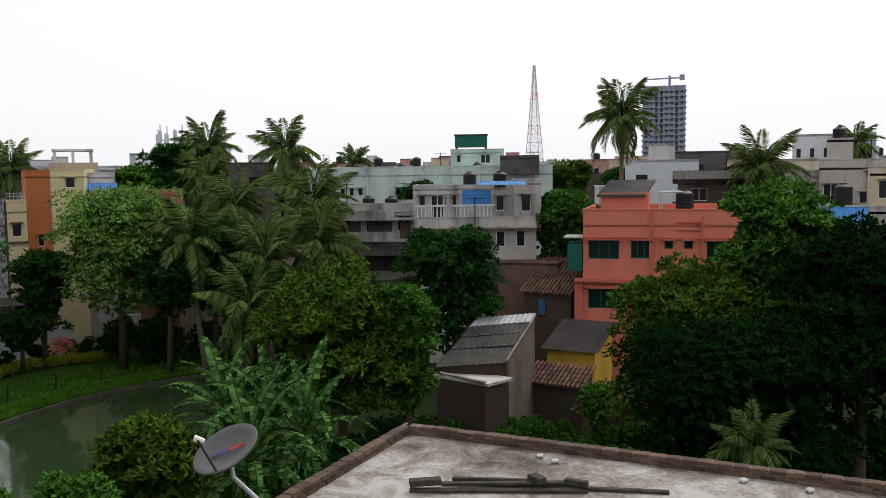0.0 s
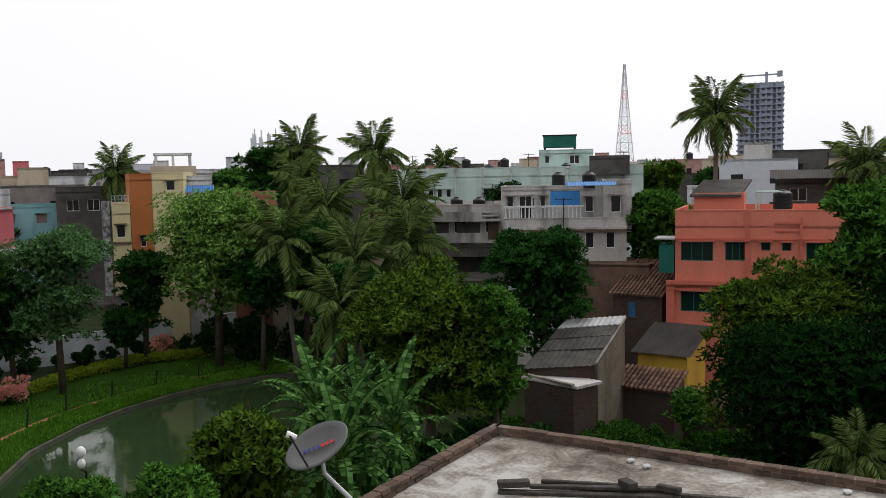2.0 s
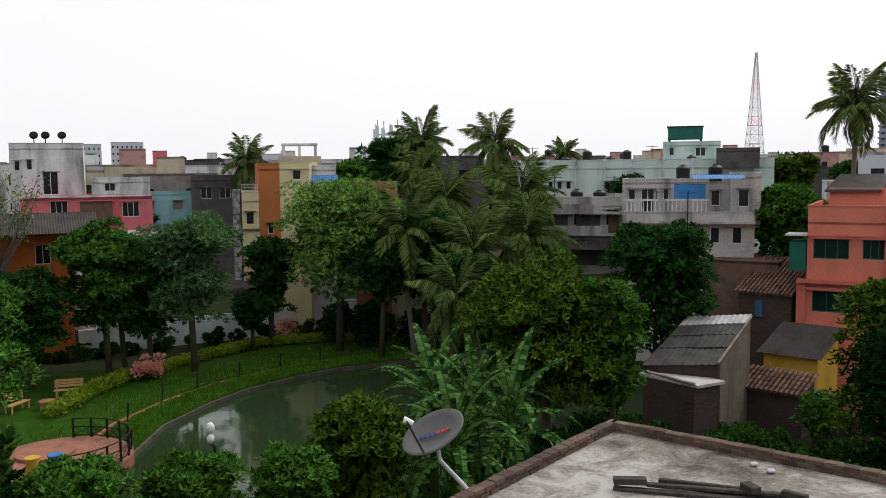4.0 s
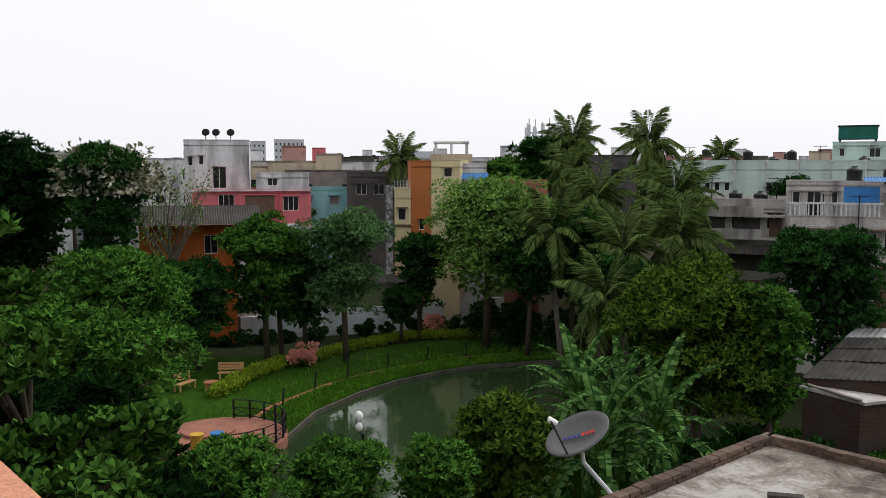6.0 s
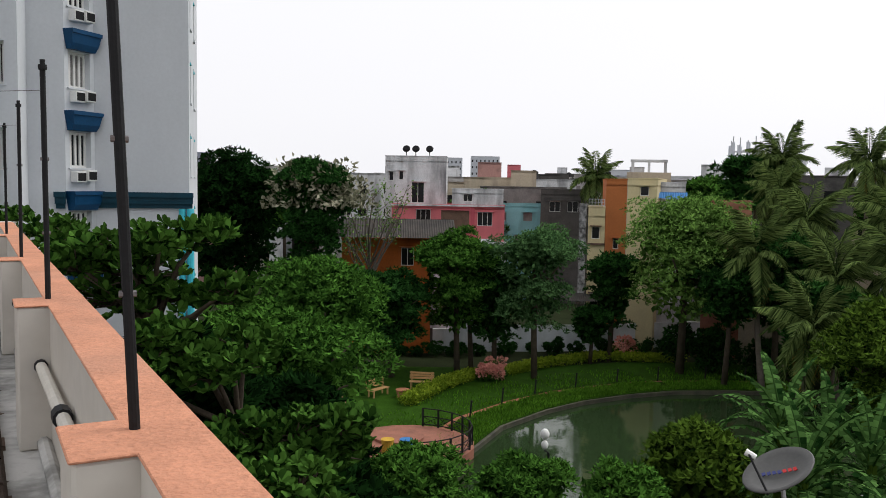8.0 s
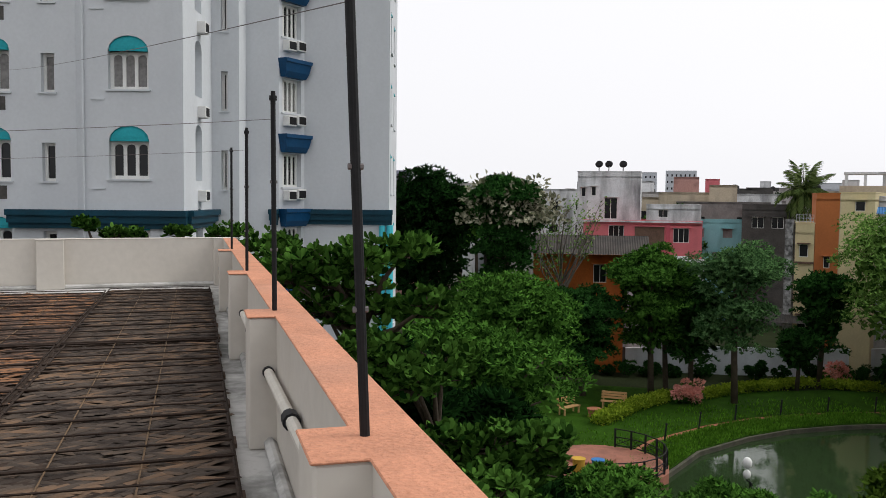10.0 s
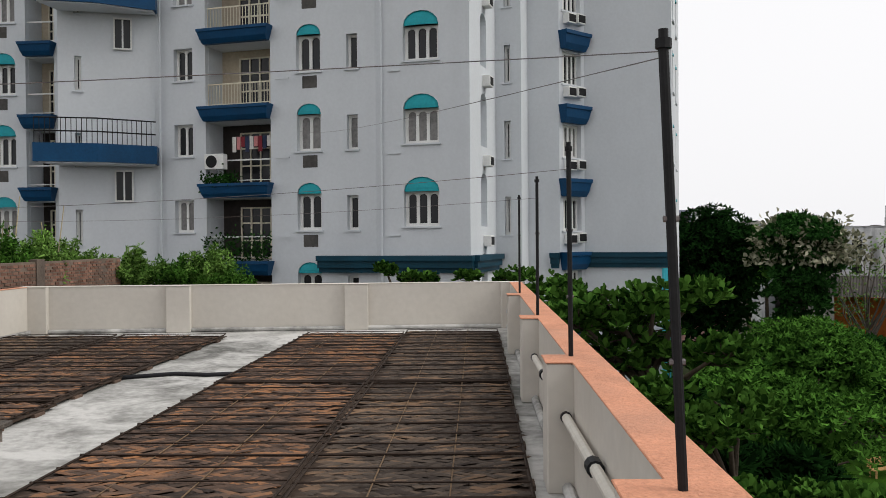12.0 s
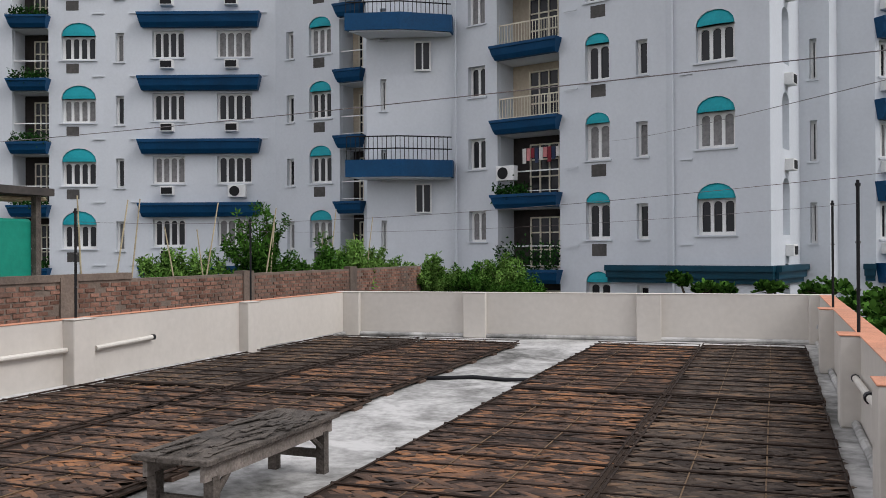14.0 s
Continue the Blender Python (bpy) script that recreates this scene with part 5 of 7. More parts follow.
tagged(link("hose", hose, BLACK_RUBBER, smooth=True), "black rubber hose lying across the roof", "hose")


# ---- lower neighbour terrace with brick kerb ----
NZ = 8.74
bm = bmesh.new()
prism(bm, [(3.2, -22), (13.5, -22), (13.5, 7.1), (3.2, 7.1)], 0, NZ)
setting(link("terrace_roof", bm, CONCRETE_OLD), "old patchy cement terrace roof with pale repairs", "roof")
BR = []
for seed in range(4):
    bm = one_box(-0.118, 0.118, -0.055, 0.055, 0, 0.07, bevel=0.008)
    for v in bm.verts:
        v.co += Vector(RNG.uniform(-0.006, 0.006, 3))
    me = bpy.data.meshes.new("brick")
    bm.to_mesh(me)
    bm.free()
    me.materials.append(BRICK)
    BR.append(me)


def brick_row(parent, a, b, z, count, across=False):
    d = Vector(b) - Vector(a)
    for k in range(count):
        p = Vector(a) + d * (k + 0.5) / count
        ob = new("brick", BR[k % 4])
        ob.parent = parent
        ob.matrix_basis = Matrix.Translation((p.x, p.y, z + RNG.uniform(-0.006, 0.006))) @ Matrix.Rotation(math.atan2(d.y, d.x) + RNG.uniform(-0.05, 0.05), 4, "Z") @ Matrix.Diagonal((1, 1.7, 1, 1))


kerb = setting(new("terrace_kerb"), "low weathered brick kerb round the terrace", "kerb")
for lv in range(2):
    sh = 0.12 * (lv % 2)
    brick_row(kerb, (13.3, 6.75 - sh), (13.3, -8.0 - sh), NZ + 0.083 * lv, 59)
    brick_row(kerb, (13.25 - sh, 6.9), (5.0 - sh, 6.9), NZ + 0.083 * lv, 33)
bm = bmesh.new()
box(bm, 13.22, 13.38, -22, 6.9, NZ - 0.02, NZ + 0.145)
box(bm, 3.3, 13.38, 6.83, 6.97, NZ - 0.02, NZ + 0.145)
part("mortar", bm, MORTAR, kerb)

# stacked old boards
for k, (a, b, w, z) in enumerate((((10.73, 5.55), (11.71, 3.19), 0.12, 0.03), ((11.26, 5.11), (12.10, 2.11), 0.09, 0.03), ((10.99, 5.17), (11.73, 3.53), 0.1, 0.09), ((11.26, 5.11), (11.63, 4.01), 0.07, 0.09), ((10.73, 5.55), (10.99, 5.17), 0.15, 0.12), ((11.63, 4.01), (11.48, 3.79), 0.16, 0.14), ((11.73, 3.53), (11.71, 3.19), 0.1, 0.1))):
    pl = thing("board", "grey weathered timber board lying on the terrace", "plank", "old boards", at=(a[0], a[1], NZ + z - 0.03))
    ln = math.hypot(b[0] - a[0], b[1] - a[1])
    part("board", one_box(0, ln, -w / 2, w / 2, 0, 0.05 if k < 4 else 0.09, bevel=0.01), DARK_WOOD, pl).matrix_basis = Matrix.Rotation(math.atan2(b[1] - a[1], b[0] - a[0]), 4, "Z")
for x, y in ((12.75, 4.0), (12.9, 4.3), (13.0, 1.2), (12.95, 0.3)):
    bm = bmesh.new()
    bmesh.ops.create_icosphere(bm, subdivisions=1, radius=0.07, matrix=Matrix.Diagonal((1.3, 1, 0.5, 1)))
    st = link("stone", bm, PALE_SHEET)
    st.location = (x, y, NZ + 0.03)
    tagged(st, "pale stone chip lying on the terrace", "stone", "stone chips")

# satellite dish on its arm beside the terrace
dish = thing("satellite_dish", "grey oval satellite dish with blue and red lettering bars", "satellite dish", at=(10.07, 8.26, 9.17))
dish.scale = (1.36, 1.36, 1.36)
face = Vector((-0.48, 0.16, 0.86)).normalized()
long_ = Vector((0.66, -0.57, 0.48))
long_ = (long_ - face * long_.dot(face)).normalized()
rot = Matrix((long_, face.cross(long_), face)).transposed().to_4x4()
bm = bmesh.new()
rings_ = []
for r in (0.0, 0.11, 0.21, 0.30, 0.375, 0.39):
    rings_.append([bm.verts.new((r * math.cos(k * math.pi / 16), r * 1.02 * math.sin(k * math.pi / 16), 0.09 * (r / 0.39) ** 2 - (0.02 if r > 0.38 else 0))) for k in range(32)] if r else [bm.verts.new((0, 0, 0))])
for k in range(32):
    bm.faces.new((rings_[0][0], rings_[1][k], rings_[1][(k + 1) % 32]))
for r_, s_ in zip(rings_[1:], rings_[2:]):
    for k in range(32):
        bm.faces.new((r_[k], s_[k], s_[(k + 1) % 32], r_[(k + 1) % 32]))
pan = part("reflector", bm, DISH_GREY, dish, smooth=True)
pan.matrix_basis = rot
sol = pan.modifiers.new("thick", "SOLIDIFY")
sol.thickness = 0.012
for k in range(7):
    o = part("lettering_bar", one_box(-0.17 + 0.052 * k, -0.133 + 0.052 * k, 0.04 - 0.022 * k, 0.10 - 0.022 * k, 0.03 + 0.002 * abs(k - 3), 0.036 + 0.002 * abs(k - 3)), NAVY_PAINT if k < 4 else RED_PAINT, dish)
    o.matrix_basis = rot
bm = bmesh.new()
rod(bm, rot @ Vector((-0.20, -0.34, 0.05)), rot @ Vector((-0.19, 0.02, 0.36)), 0.012, seg=6)
part("feed_arm", bm, DARK_METAL, dish)
bm = bmesh.new()
rod(bm, rot @ Vector((-0.21, 0.05, 0.37)), rot @ Vector((-0.14, 0.0, 0.29)), 0.04, 0.03, seg=10)
part("receiver", bm, LAMP_WHITE, dish)
bm = bmesh.new()
tube(bm, [tuple(rot @ Vector((0, 0, -0.02))), (0.02, -0.05, -0.28), (-0.1, -0.45, -0.42), (-0.27, -1.0, -0.62)], [0.026] * 4, 8)
part("mast", bm, GREY_METAL, dish)

# ---- neighbouring brick roof wall with roof garden behind the left parapet ----
bw = setting(new("wall_brick"), "unplastered red brick wall of the neighbouring roof", "wall")
wa, wb, wz0, wz1 = (-11.2, -2.0), (-10.7, 24.7), 11.5, 12.86
bm = bmesh.new()
m = wall_frame(wa, wb)
box(bm, 0, 26.7, -0.2, 0.0, 0.0, wz1 - 0.01, m)
part("core", bm, MORTAR, bw)
bm = bmesh.new()
rowz, lv = wz0 + 0.6, 0
while rowz < wz1 - 0.05:
    u = 6.0 + (0.12 if lv % 2 else 0)
    while u < 26.5:
        if RNG.random() > 0.05:
            box(bm, u, u + RNG.uniform(0.17, 0.21), -0.02, RNG.uniform(0.004, 0.022), rowz + RNG.uniform(-0.004, 0.004), rowz + RNG.uniform(0.052, 0.062), m)
        u += 0.235
    rowz += 0.08
    lv += 1
ob = part("brickwork", bm, BRICK_ISLAND, bw)
ob["kind"] = "stuff"
for u in (12.4, 17.3, 22.0):
    part("pillar", one_box(u, u + 0.35, -0.22, 0.045, 0.0, wz1 + 0.05, m=m), MORTAR, bw)
part("coping", one_box(0, 14.0, -0.22, 0.03, wz1 - 0.01, wz1 + 0.1, m=m), MORTAR, bw)
bm = bmesh.new()
prism(bm, [(-24, -6), (-11.5, -6), (-11.0, 24.7), (-6.5, 24.7), (-6.5, 27.5), (-24, 27.5)], 0, 11.6)
setting(link("neighbour_roof", bm, CONCRETE_OLD), "grey neighbouring roof floor", "roof")
for k in range(14):
    y = 11.6 + 0.9 * k
    x = -11.6 - 0.35 * (k % 3)
    bs = thing("bamboo_stake", "pale bamboo stake in the roof garden", "stake", "bamboo stakes", at=(x, y, 11.6))
    ln, lx = RNG.uniform(2.0, 3.0), RNG.uniform(-0.5, 0.5)
    part("cane", one_rod((0, 0, 0), (lx * 0.4, lx, ln), 0.022, 0.014, seg=6), BAMBOO_LIGHT, bs)
    part("node", one_rod((lx * 0.2, lx * 0.5, ln * 0.5), (lx * 0.204, lx * 0.51, ln * 0.5 + 0.02), 0.026, seg=6), BAMBOO_LIGHT, bs)
def wispy_shrub(x, y, r, h, mat):
    """Garden shrub of many thin upright stems with small leaves along them."""
    t = thing("roof_shrub", "wispy green shrub in the roof garden", "shrub", "roof garden shrubs", at=(x, y, 11.6))
    bm = bmesh.new()
    n = int(26 * r + 16)
    pts_, dirs = [], []
    for k in range(n):
        a, q = RNG.uniform(0, 6.2832), r * RNG.random() ** 0.6
        e = Vector((q * math.cos(a), q * math.sin(a), h * RNG.uniform(0.55, 1.12) * (1 - 0.35 * (q / r) ** 2)))
        mid = Vector((e.x * 0.35, e.y * 0.35, e.z * 0.55))
        tube(bm, [(e.x * 0.1, e.y * 0.1, 0), tuple(mid), tuple(e)], [0.018, 0.012, 0.005], 4)
        for j in range(64):
            f_ = RNG.uniform(0.25, 1.0)
            p_ = mid.lerp(e, (f_ - 0.5) * 2) if f_ > 0.5 else mid * (f_ * 2)
            pts_.append(p_ + Vector(RNG.normal(0, 0.05, 3)))
            dirs.append((e - mid).normalized() * 0.5 + Vector(RNG.normal(0, 0.7, 3)))
    part("stems", bm, BARK, t)
    base, axis, side = whorls(np.array(pts_), np.array(dirs), 3)
    me = leaf_mesh("foliage", base, axis, side, RNG.uniform(0.08, 0.16, len(base)), 0.05)
    me.materials.append(mat)
    ob = new("foliage", me)
    ob.parent = t
    ob["kind"] = "stuff"


for x, y, r, h in ((-12.4, 18.4, 1.15, 2.9), (-13.1, 15.4, 0.7, 1.7), (-12.3, 16.2, 0.4, 1.0), (-12.0, 14.0, 0.35, 1.2), (-11.7, 20.0, 1.0, 2.0), (-11.6, 21.4, 1.0, 1.9), (-11.9, 22.9, 1.1, 1.9), (-9.3, 25.6, 1.2, 1.3), (-8.4, 25.8, 0.9, 1.5), (-7.7, 25.6, 0.8, 0.9), (-10.4, 25.2, 1.0, 1.5), (-12.0, 24.6, 1.2, 1.6), (-13.6, 17.2, 1.1, 1.7)):
    wispy_shrub(x, y, r, h, LEAF_LIGHT if 1.4 < h < 2.0 else LEAF_MID)
shed = thing("roof_shed", "low shed with green tarpaulin on the neighbouring roof", "shed", at=(-12.55, 10.3, 11.6))
part("tarpaulin", one_box(-1.6, 1.1, -0.7, 0.05, 0.0, 2.25, bevel=0.04), GREEN_TARP, shed, "green tarpaulin side")
part("roof", one_box(-1.9, 1.35, -1.2, 0.25, 2.62, 2.74), SHEET_ROOF, shed)
for k in range(6):
    part("pole", one_rod((-1.5 + 0.5 * k, -1.2, 2.56), (-1.4 + 0.5 * k, 0.3, 2.58), 0.035, seg=6), BAMBOO_LIGHT, shed)
part("post", one_box(1.12, 1.22, 0.0, 0.1, 0, 2.6), OLD_WOOD, shed)

# ---- houses round the pond ----
salmon = house("salmon_house", "salmon-pink three-storey house with flat roof", rect((52.0, 14.5), (53.9, 3.5), 9), 10.97, SALMON,
               [(0, 0.33, 2.2, 7.95, 9.1), (0, 2.9, 4.1, 8.0, 9.1), (0, 4.9, 5.4, 8.62, 9.1), (0, 6.05, 6.55, 8.62, 9.1), (0, 7.35, 8.9, 7.85, 9.1), (0, 0.33, 2.6, 4.85, 6.1), (0, 3.4, 4.6, 4.9, 6.1)],
               parapet=0.9, pane_mat=PANE_GREEN, trim_mat=SALMON_DARK, lights=3, frame_mat=GREEN_PAINT)
ms = Matrix.Translation((-52.0, -14.5, 0)) @ wall_frame((52.0, 14.5), (53.9, 3.5))
for u0, u1, y0, y1, z0, z1 in ((-0.5, 3.6, 0.0, 0.5, 6.55, 6.75), (-0.5, 3.6, 0.0, 0.32, 6.2, 6.32), (-0.3, 11, 0.0, 0.12, 9.25, 9.35), (4.0, 4.25, 0.0, 0.12, 7.0, 10.9), (5.6, 7.1, 0.0, 0.12, 9.75, 9.85), (5.6, 7.1, 0.0, 0.12, 10.2, 10.3), (7.0, 7.15, 0.0, 0.12, 8.0, 10.6), (-0.5, 2.8, 0.0, 0.3, 3.9, 4.05), (-0.5, 0.0, -0.6, 0.25, 0.0, 6.55)):
    part("moulding", one_box(u0, u1, y0, y1, z0, z1, m=ms), SALMON_DARK, salmon)
bm = bmesh.new()
box(bm, 1.0, 3.9, -4.5, -1.2, 10.0, 12.0, ms)
part("stair_head", bm, SALMON, salmon)
bm = bmesh.new()
vs = [bm.verts.new(ms @ Vector(p)) for p in ((0.75, -0.95, 11.75), (3.7, -0.95, 11.75), (4.25, -4.7, 12.65), (1.3, -4.7, 12.65), (0.75, -0.95, 11.88), (3.7, -0.95, 11.88), (4.25, -4.7, 12.78), (1.3, -4.7, 12.78))]
for q in ((0, 1, 2, 3), (4, 5, 6, 7), (0, 1, 5, 4), (1, 2, 6, 5), (2, 3, 7, 6), (3, 0, 4, 7)):
    bm.faces.new([vs[i] for i in q])
part("stair_roof", bm, SHEET_ROOF, salmon, "sloping grey sheet roof")
part("balcony_screen", one_box(-0.95, -0.05, -1.6, 0.1, 7.2, 8.9, m=ms), GREEN_PAINT, salmon, "dark green balcony screen")
part("balcony_roof", one_box(-1.2, 0.0, -1.8, 0.3, 9.25, 9.33, m=ms), PALE_SHEET, salmon)


def water_tank(x, y, z, r=0.55, h=1.1):
    t = thing("water_tank", "black ribbed plastic water tank on a roof", "water tank", "roof tanks", at=(x, y, z))
    bm = bmesh.new()
    prof = []
    for k in range(5):
        prof += [(r, h * (k + 0.05) / 5), (r, h * (k + 0.75) / 5), (r * 0.95, h * (k + 0.85) / 5)]
    rows = [[bm.verts.new((q * math.cos(a * math.pi / 8), q * math.sin(a * math.pi / 8), z_)) for a in range(16)] for q, z_ in prof + [(r * 0.95, h)]]
    for p, q in zip(rows, rows[1:]):
        for a in range(16):
            bm.faces.new((p[a], p[(a + 1) % 16], q[(a + 1) % 16], q[a]))
    bm.faces.new(rows[-1])
    bm.faces.new(rows[0][::-1])
    part("tank", bm, BLACK_RUBBER, t)
    part("dome", one_rod((0, 0, h), (0, 0, h + 0.16), r * 0.95, r * 0.45, seg=18), BLACK_RUBBER, t)
    part("lid", one_rod((0, 0, h + 0.16), (0, 0, h + 0.22), r * 0.38, seg=12), BLACK_RUBBER, t)
    return t


water_tank(54.0, 8.7, 10.85)
pf = thing("clothes_frame", "pale painted pipe frame on the salmon roof", "clothes frame", at=(53.4, 10.1, 10.05))
for p in ((0, 0), (0.2, -1.4), (1.4, 0.1), (1.6, -1.3)):
    part("post", one_rod((*p, 0), (*p, 2.0), 0.05, seg=6), MINT, pf)
for a, b in (((0, 0), (0.2, -1.4)), ((1.4, 0.1), (1.6, -1.3)), ((0, 0), (1.4, 0.1)), ((0.2, -1.4), (1.6, -1.3))):
    part("rail", one_rod((*a, 2.0), (*b, 2.0), 0.05, seg=6), MINT, pf)

# grey houses in the middle
house("grey_house", "grimy white house with a roof terrace and blue tarpaulin", rect((53.6, 26.9), (56.9, 19.2), 8), 10.25, GREY_WALL,
      [(0, 0.6, 1.7, 8.0, 9.3), (0, 3.6, 4.6, 8.1, 9.3), (0, 5.6, 6.2, 8.2, 9.3), (0, 7.0, 7.6, 8.2, 9.3), (0, 1.0, 2.0, 5.0, 6.3), (0, 5.0, 6.0, 5.0, 6.3), (1, 1, 2, 8, 9.2), (1, 4, 5, 8, 9.2)], parapet=0.8)
gh = house("roof_room", "stained plaster roof room on the grey house", rect((55.8, 28.2), (58.9, 20.9), 5), 12.45, GREY_WALL,
           [(0, 0.4, 0.9, 10.9, 11.8), (0, 1.3, 2.2, 9.9, 11.8), (0, 2.8, 3.2, 10.9, 11.8), (0, 6.0, 6.6, 10.6, 11.7)], z0=9.5, parapet=0.2, category="house")
house("stair_tower", "grey plaster stair tower of the house", rect((57.3, 21.0), (58.0, 19.2), 4), 12.8, GREY_WALL, [(0, 0.5, 1.2, 10.6, 11.8)], z0=9.4, parapet=0.2)
bal = thing("balustrade", "cream balustrade on the grey house", "balustrade", at=(53.5, 27.0, 10.3))
mbal = Matrix.Translation((-53.5, -27.0, 0)) @ wall_frame((53.6, 26.9), (56.9, 19.2))
part("rail", one_box(0, 5.5, 0, 0.2, 0.75, 0.87, m=mbal), WHITE_WALL, bal)
for k in range(20):
    part("baluster", one_rod(mbal @ Vector((0.15 + 0.27 * k, 0.1, 0.02)), mbal @ Vector((0.15 + 0.27 * k, 0.1, 0.75)), 0.06, 0.04, seg=6), WHITE_WALL, bal)


def awning(x0, x1, z, label, mt, w, out=1.2):
    """Corrugated or ribbed sheet hung before a wall from x0 to x1."""
    a = thing("awning", label, "awning", at=(x0[0], x0[1], z))
    m_ = Matrix.Translation((-x0[0], -x0[1], 0)) @ wall_frame(x0, x1)
    ln = math.hypot(x1[0] - x0[0], x1[1] - x0[1])
    bm_ = bmesh.new()
    k = int(ln / 0.18)
    for i in range(k):
        u = ln * i / k
        vs_ = [bm_.verts.new(m_ @ Vector(p)) for p in ((u, 0, 0), (u, out, -w), (u + ln / k / 2, out, -w + 0.05), (u + ln / k / 2, 0, 0.05))]
        ws_ = [bm_.verts.new(m_ @ Vector(p)) for p in ((u + ln / k, 0, 0), (u + ln / k, out, -w))]
        bm_.faces.new(vs_)
        bm_.faces.new((vs_[3], vs_[2], ws_[1], ws_[0]))
    bmesh.ops.remove_doubles(bm_, verts=bm_.verts, dist=0.002)
    part("sheet", bm_, mt, a)
    part("rail", one_box(0, ln, -0.06, -0.01, -0.05, 0.04, m=m_), DARK_METAL, a)
    return a


awning((55.7, 24.3), (56.5, 22.4), 12.1, "bright blue tarpaulin over the roof terrace", BLUE_TARP, 1.0, 0.25)
awning((55.3, 22.9), (56.6, 19.9), 12.75, "blue corrugated sheet on the roof", BLUE_TARP, 0.25, 1.4)
house("brown_house", "grimy old house with long dark balconies", rect((55.6, 35.5), (58.6, 28.6), 8), 11.1, GREY_WALL,
      [(0, 0.8, 1.8, 9.0, 10.2), (0, 3.0, 4.0, 9.0, 10.2), (0, 5.4, 6.4, 9.0, 10.2), (0, 1.0, 2.0, 6.2, 7.4), (0, 4.0, 5.0, 6.2, 7.4)], parapet=0.6)
for z in (8.3, 9.9):
    sl = thing("balcony_slab", "pale weathered balcony slab on the brown house", "balcony", at=(55.6, 35.5, z))
    m_ = Matrix.Translation((-55.6, -35.5, 0)) @ wall_frame((55.6, 35.5), (58.6, 28.6))
    part("slab", one_box(0, 7.5, 0, 1.1, 0, 0.16, m=m_), GREY_WALL, sl)
    part("parapet", one_box(0.3, 5.2, 1.0, 1.1, 0.16, 0.75, m=m_), GREY_WALL, sl)
awning((55.3, 33.8), (57.4, 29.2), 7.9, "dark sheet awning on the grimy old house", SHEET_ROOF, 0.5, 1.8)
# flat dark panels stand for the shade in open verandas; one brown door
for k, (u0, u1, z0, z1, mt, lab) in enumerate(((0.2, 2.6, 8.46, 9.7, DARK_WALL, "dark panel painted as the shade in a balcony opening"), (3.2, 5.0, 8.46, 9.7, DARK_WALL, "dark panel painted as the shade in a balcony opening"), (5.6, 6.4, 8.46, 9.7, BROWN_WALL, "brown balcony door"), (0.4, 6.8, 6.0, 7.4, DARK_WALL, "dark panel painted as the shade in a veranda opening"))):
    m_ = wall_frame((55.6, 35.5), (58.6, 28.6))
    rc = thing("veranda_panel", lab + " of the grimy old house", "screen", "veranda screens", at=(55.6, 35.5, z0))
    part("panel", one_box(u0, u1, 0.02, 0.06, 0, z1 - z0, m=Matrix.Translation((-55.6, -35.5, 0)) @ m_), mt, rc)
    part("frame", one_box(u0 - 0.05, u1 + 0.05, 0.02, 0.1, z1 - z0, z1 - z0 + 0.08, m=Matrix.Translation((-55.6, -35.5, 0)) @ m_), OLD_WOOD, rc)
house("mint_building", "long pale mint-green building with narrow windows", rect((73.0, 49.5), (84.0, 26.6), 9), 14.05, MINT,
      [(0, u, u + 0.5, 11.2, 12.0) for u in (3, 3.9, 4.8, 5.7, 9.5, 10.4)] + [(0, u, u + 0.7, 11.0, 12.2) for u in (13.5, 15.0, 18.5, 20.0)], parapet=0.8)
for k in range(9):
    p = Vector((73.0, 49.5)).lerp(Vector((84.0, 26.6)), k / 9 + 0.04)
    dp = thing("downpipe", "pale rain pipe on the mint wall", "pipe", "rain pipes", at=(p.x - 0.12, p.y - 0.05, 8))
    part("tube", one_rod((0, 0, 0), (0, 0, 6.0), 0.07, seg=6), WHITE_WALL, dp)
    part("head", one_box(-0.12, 0.12, -0.12, 0.12, 5.9, 6.15), WHITE_WALL, dp)
house("mint_stair", "mint stair room with windows", rect((83.8, 37.8), (86.0, 32.6), 4), 15.85, MINT, [(0, 0.6, 1.1, 14.5, 15.3), (0, 3.2, 4.2, 14.4, 15.3)], z0=13.2, parapet=0.3)
gb = thing("green_roof_box", "dark green sheet-metal tank cabin on posts", "tank cabin", at=(87.5, 37.0, 15.7))
mg = Matrix.Rotation(radians(-67), 4, "Z")
part("cabin", one_box(-1.75, 1.75, -1.2, 1.2, 0.5, 1.75, m=mg, bevel=0.03), GREEN_PAINT, gb)
part("roof", one_box(-1.85, 1.85, -1.3, 1.3, 1.75, 1.85, m=mg), DARK_METAL, gb)
for sx in (-1.6, 1.6):
    for sy in (-1.0, 1.0):
        part("post", one_box(sx - 0.1, sx + 0.1, sy - 0.1, sy + 0.1, 0, 0.5, m=mg), DARK_METAL, gb)
house("grey_stair", "bare grey cement stair room", rect((80.2, 30.8), (81.6, 27.2), 3), 15.0, DARK_WALL, (), z0=13.2, parapet=0.2)

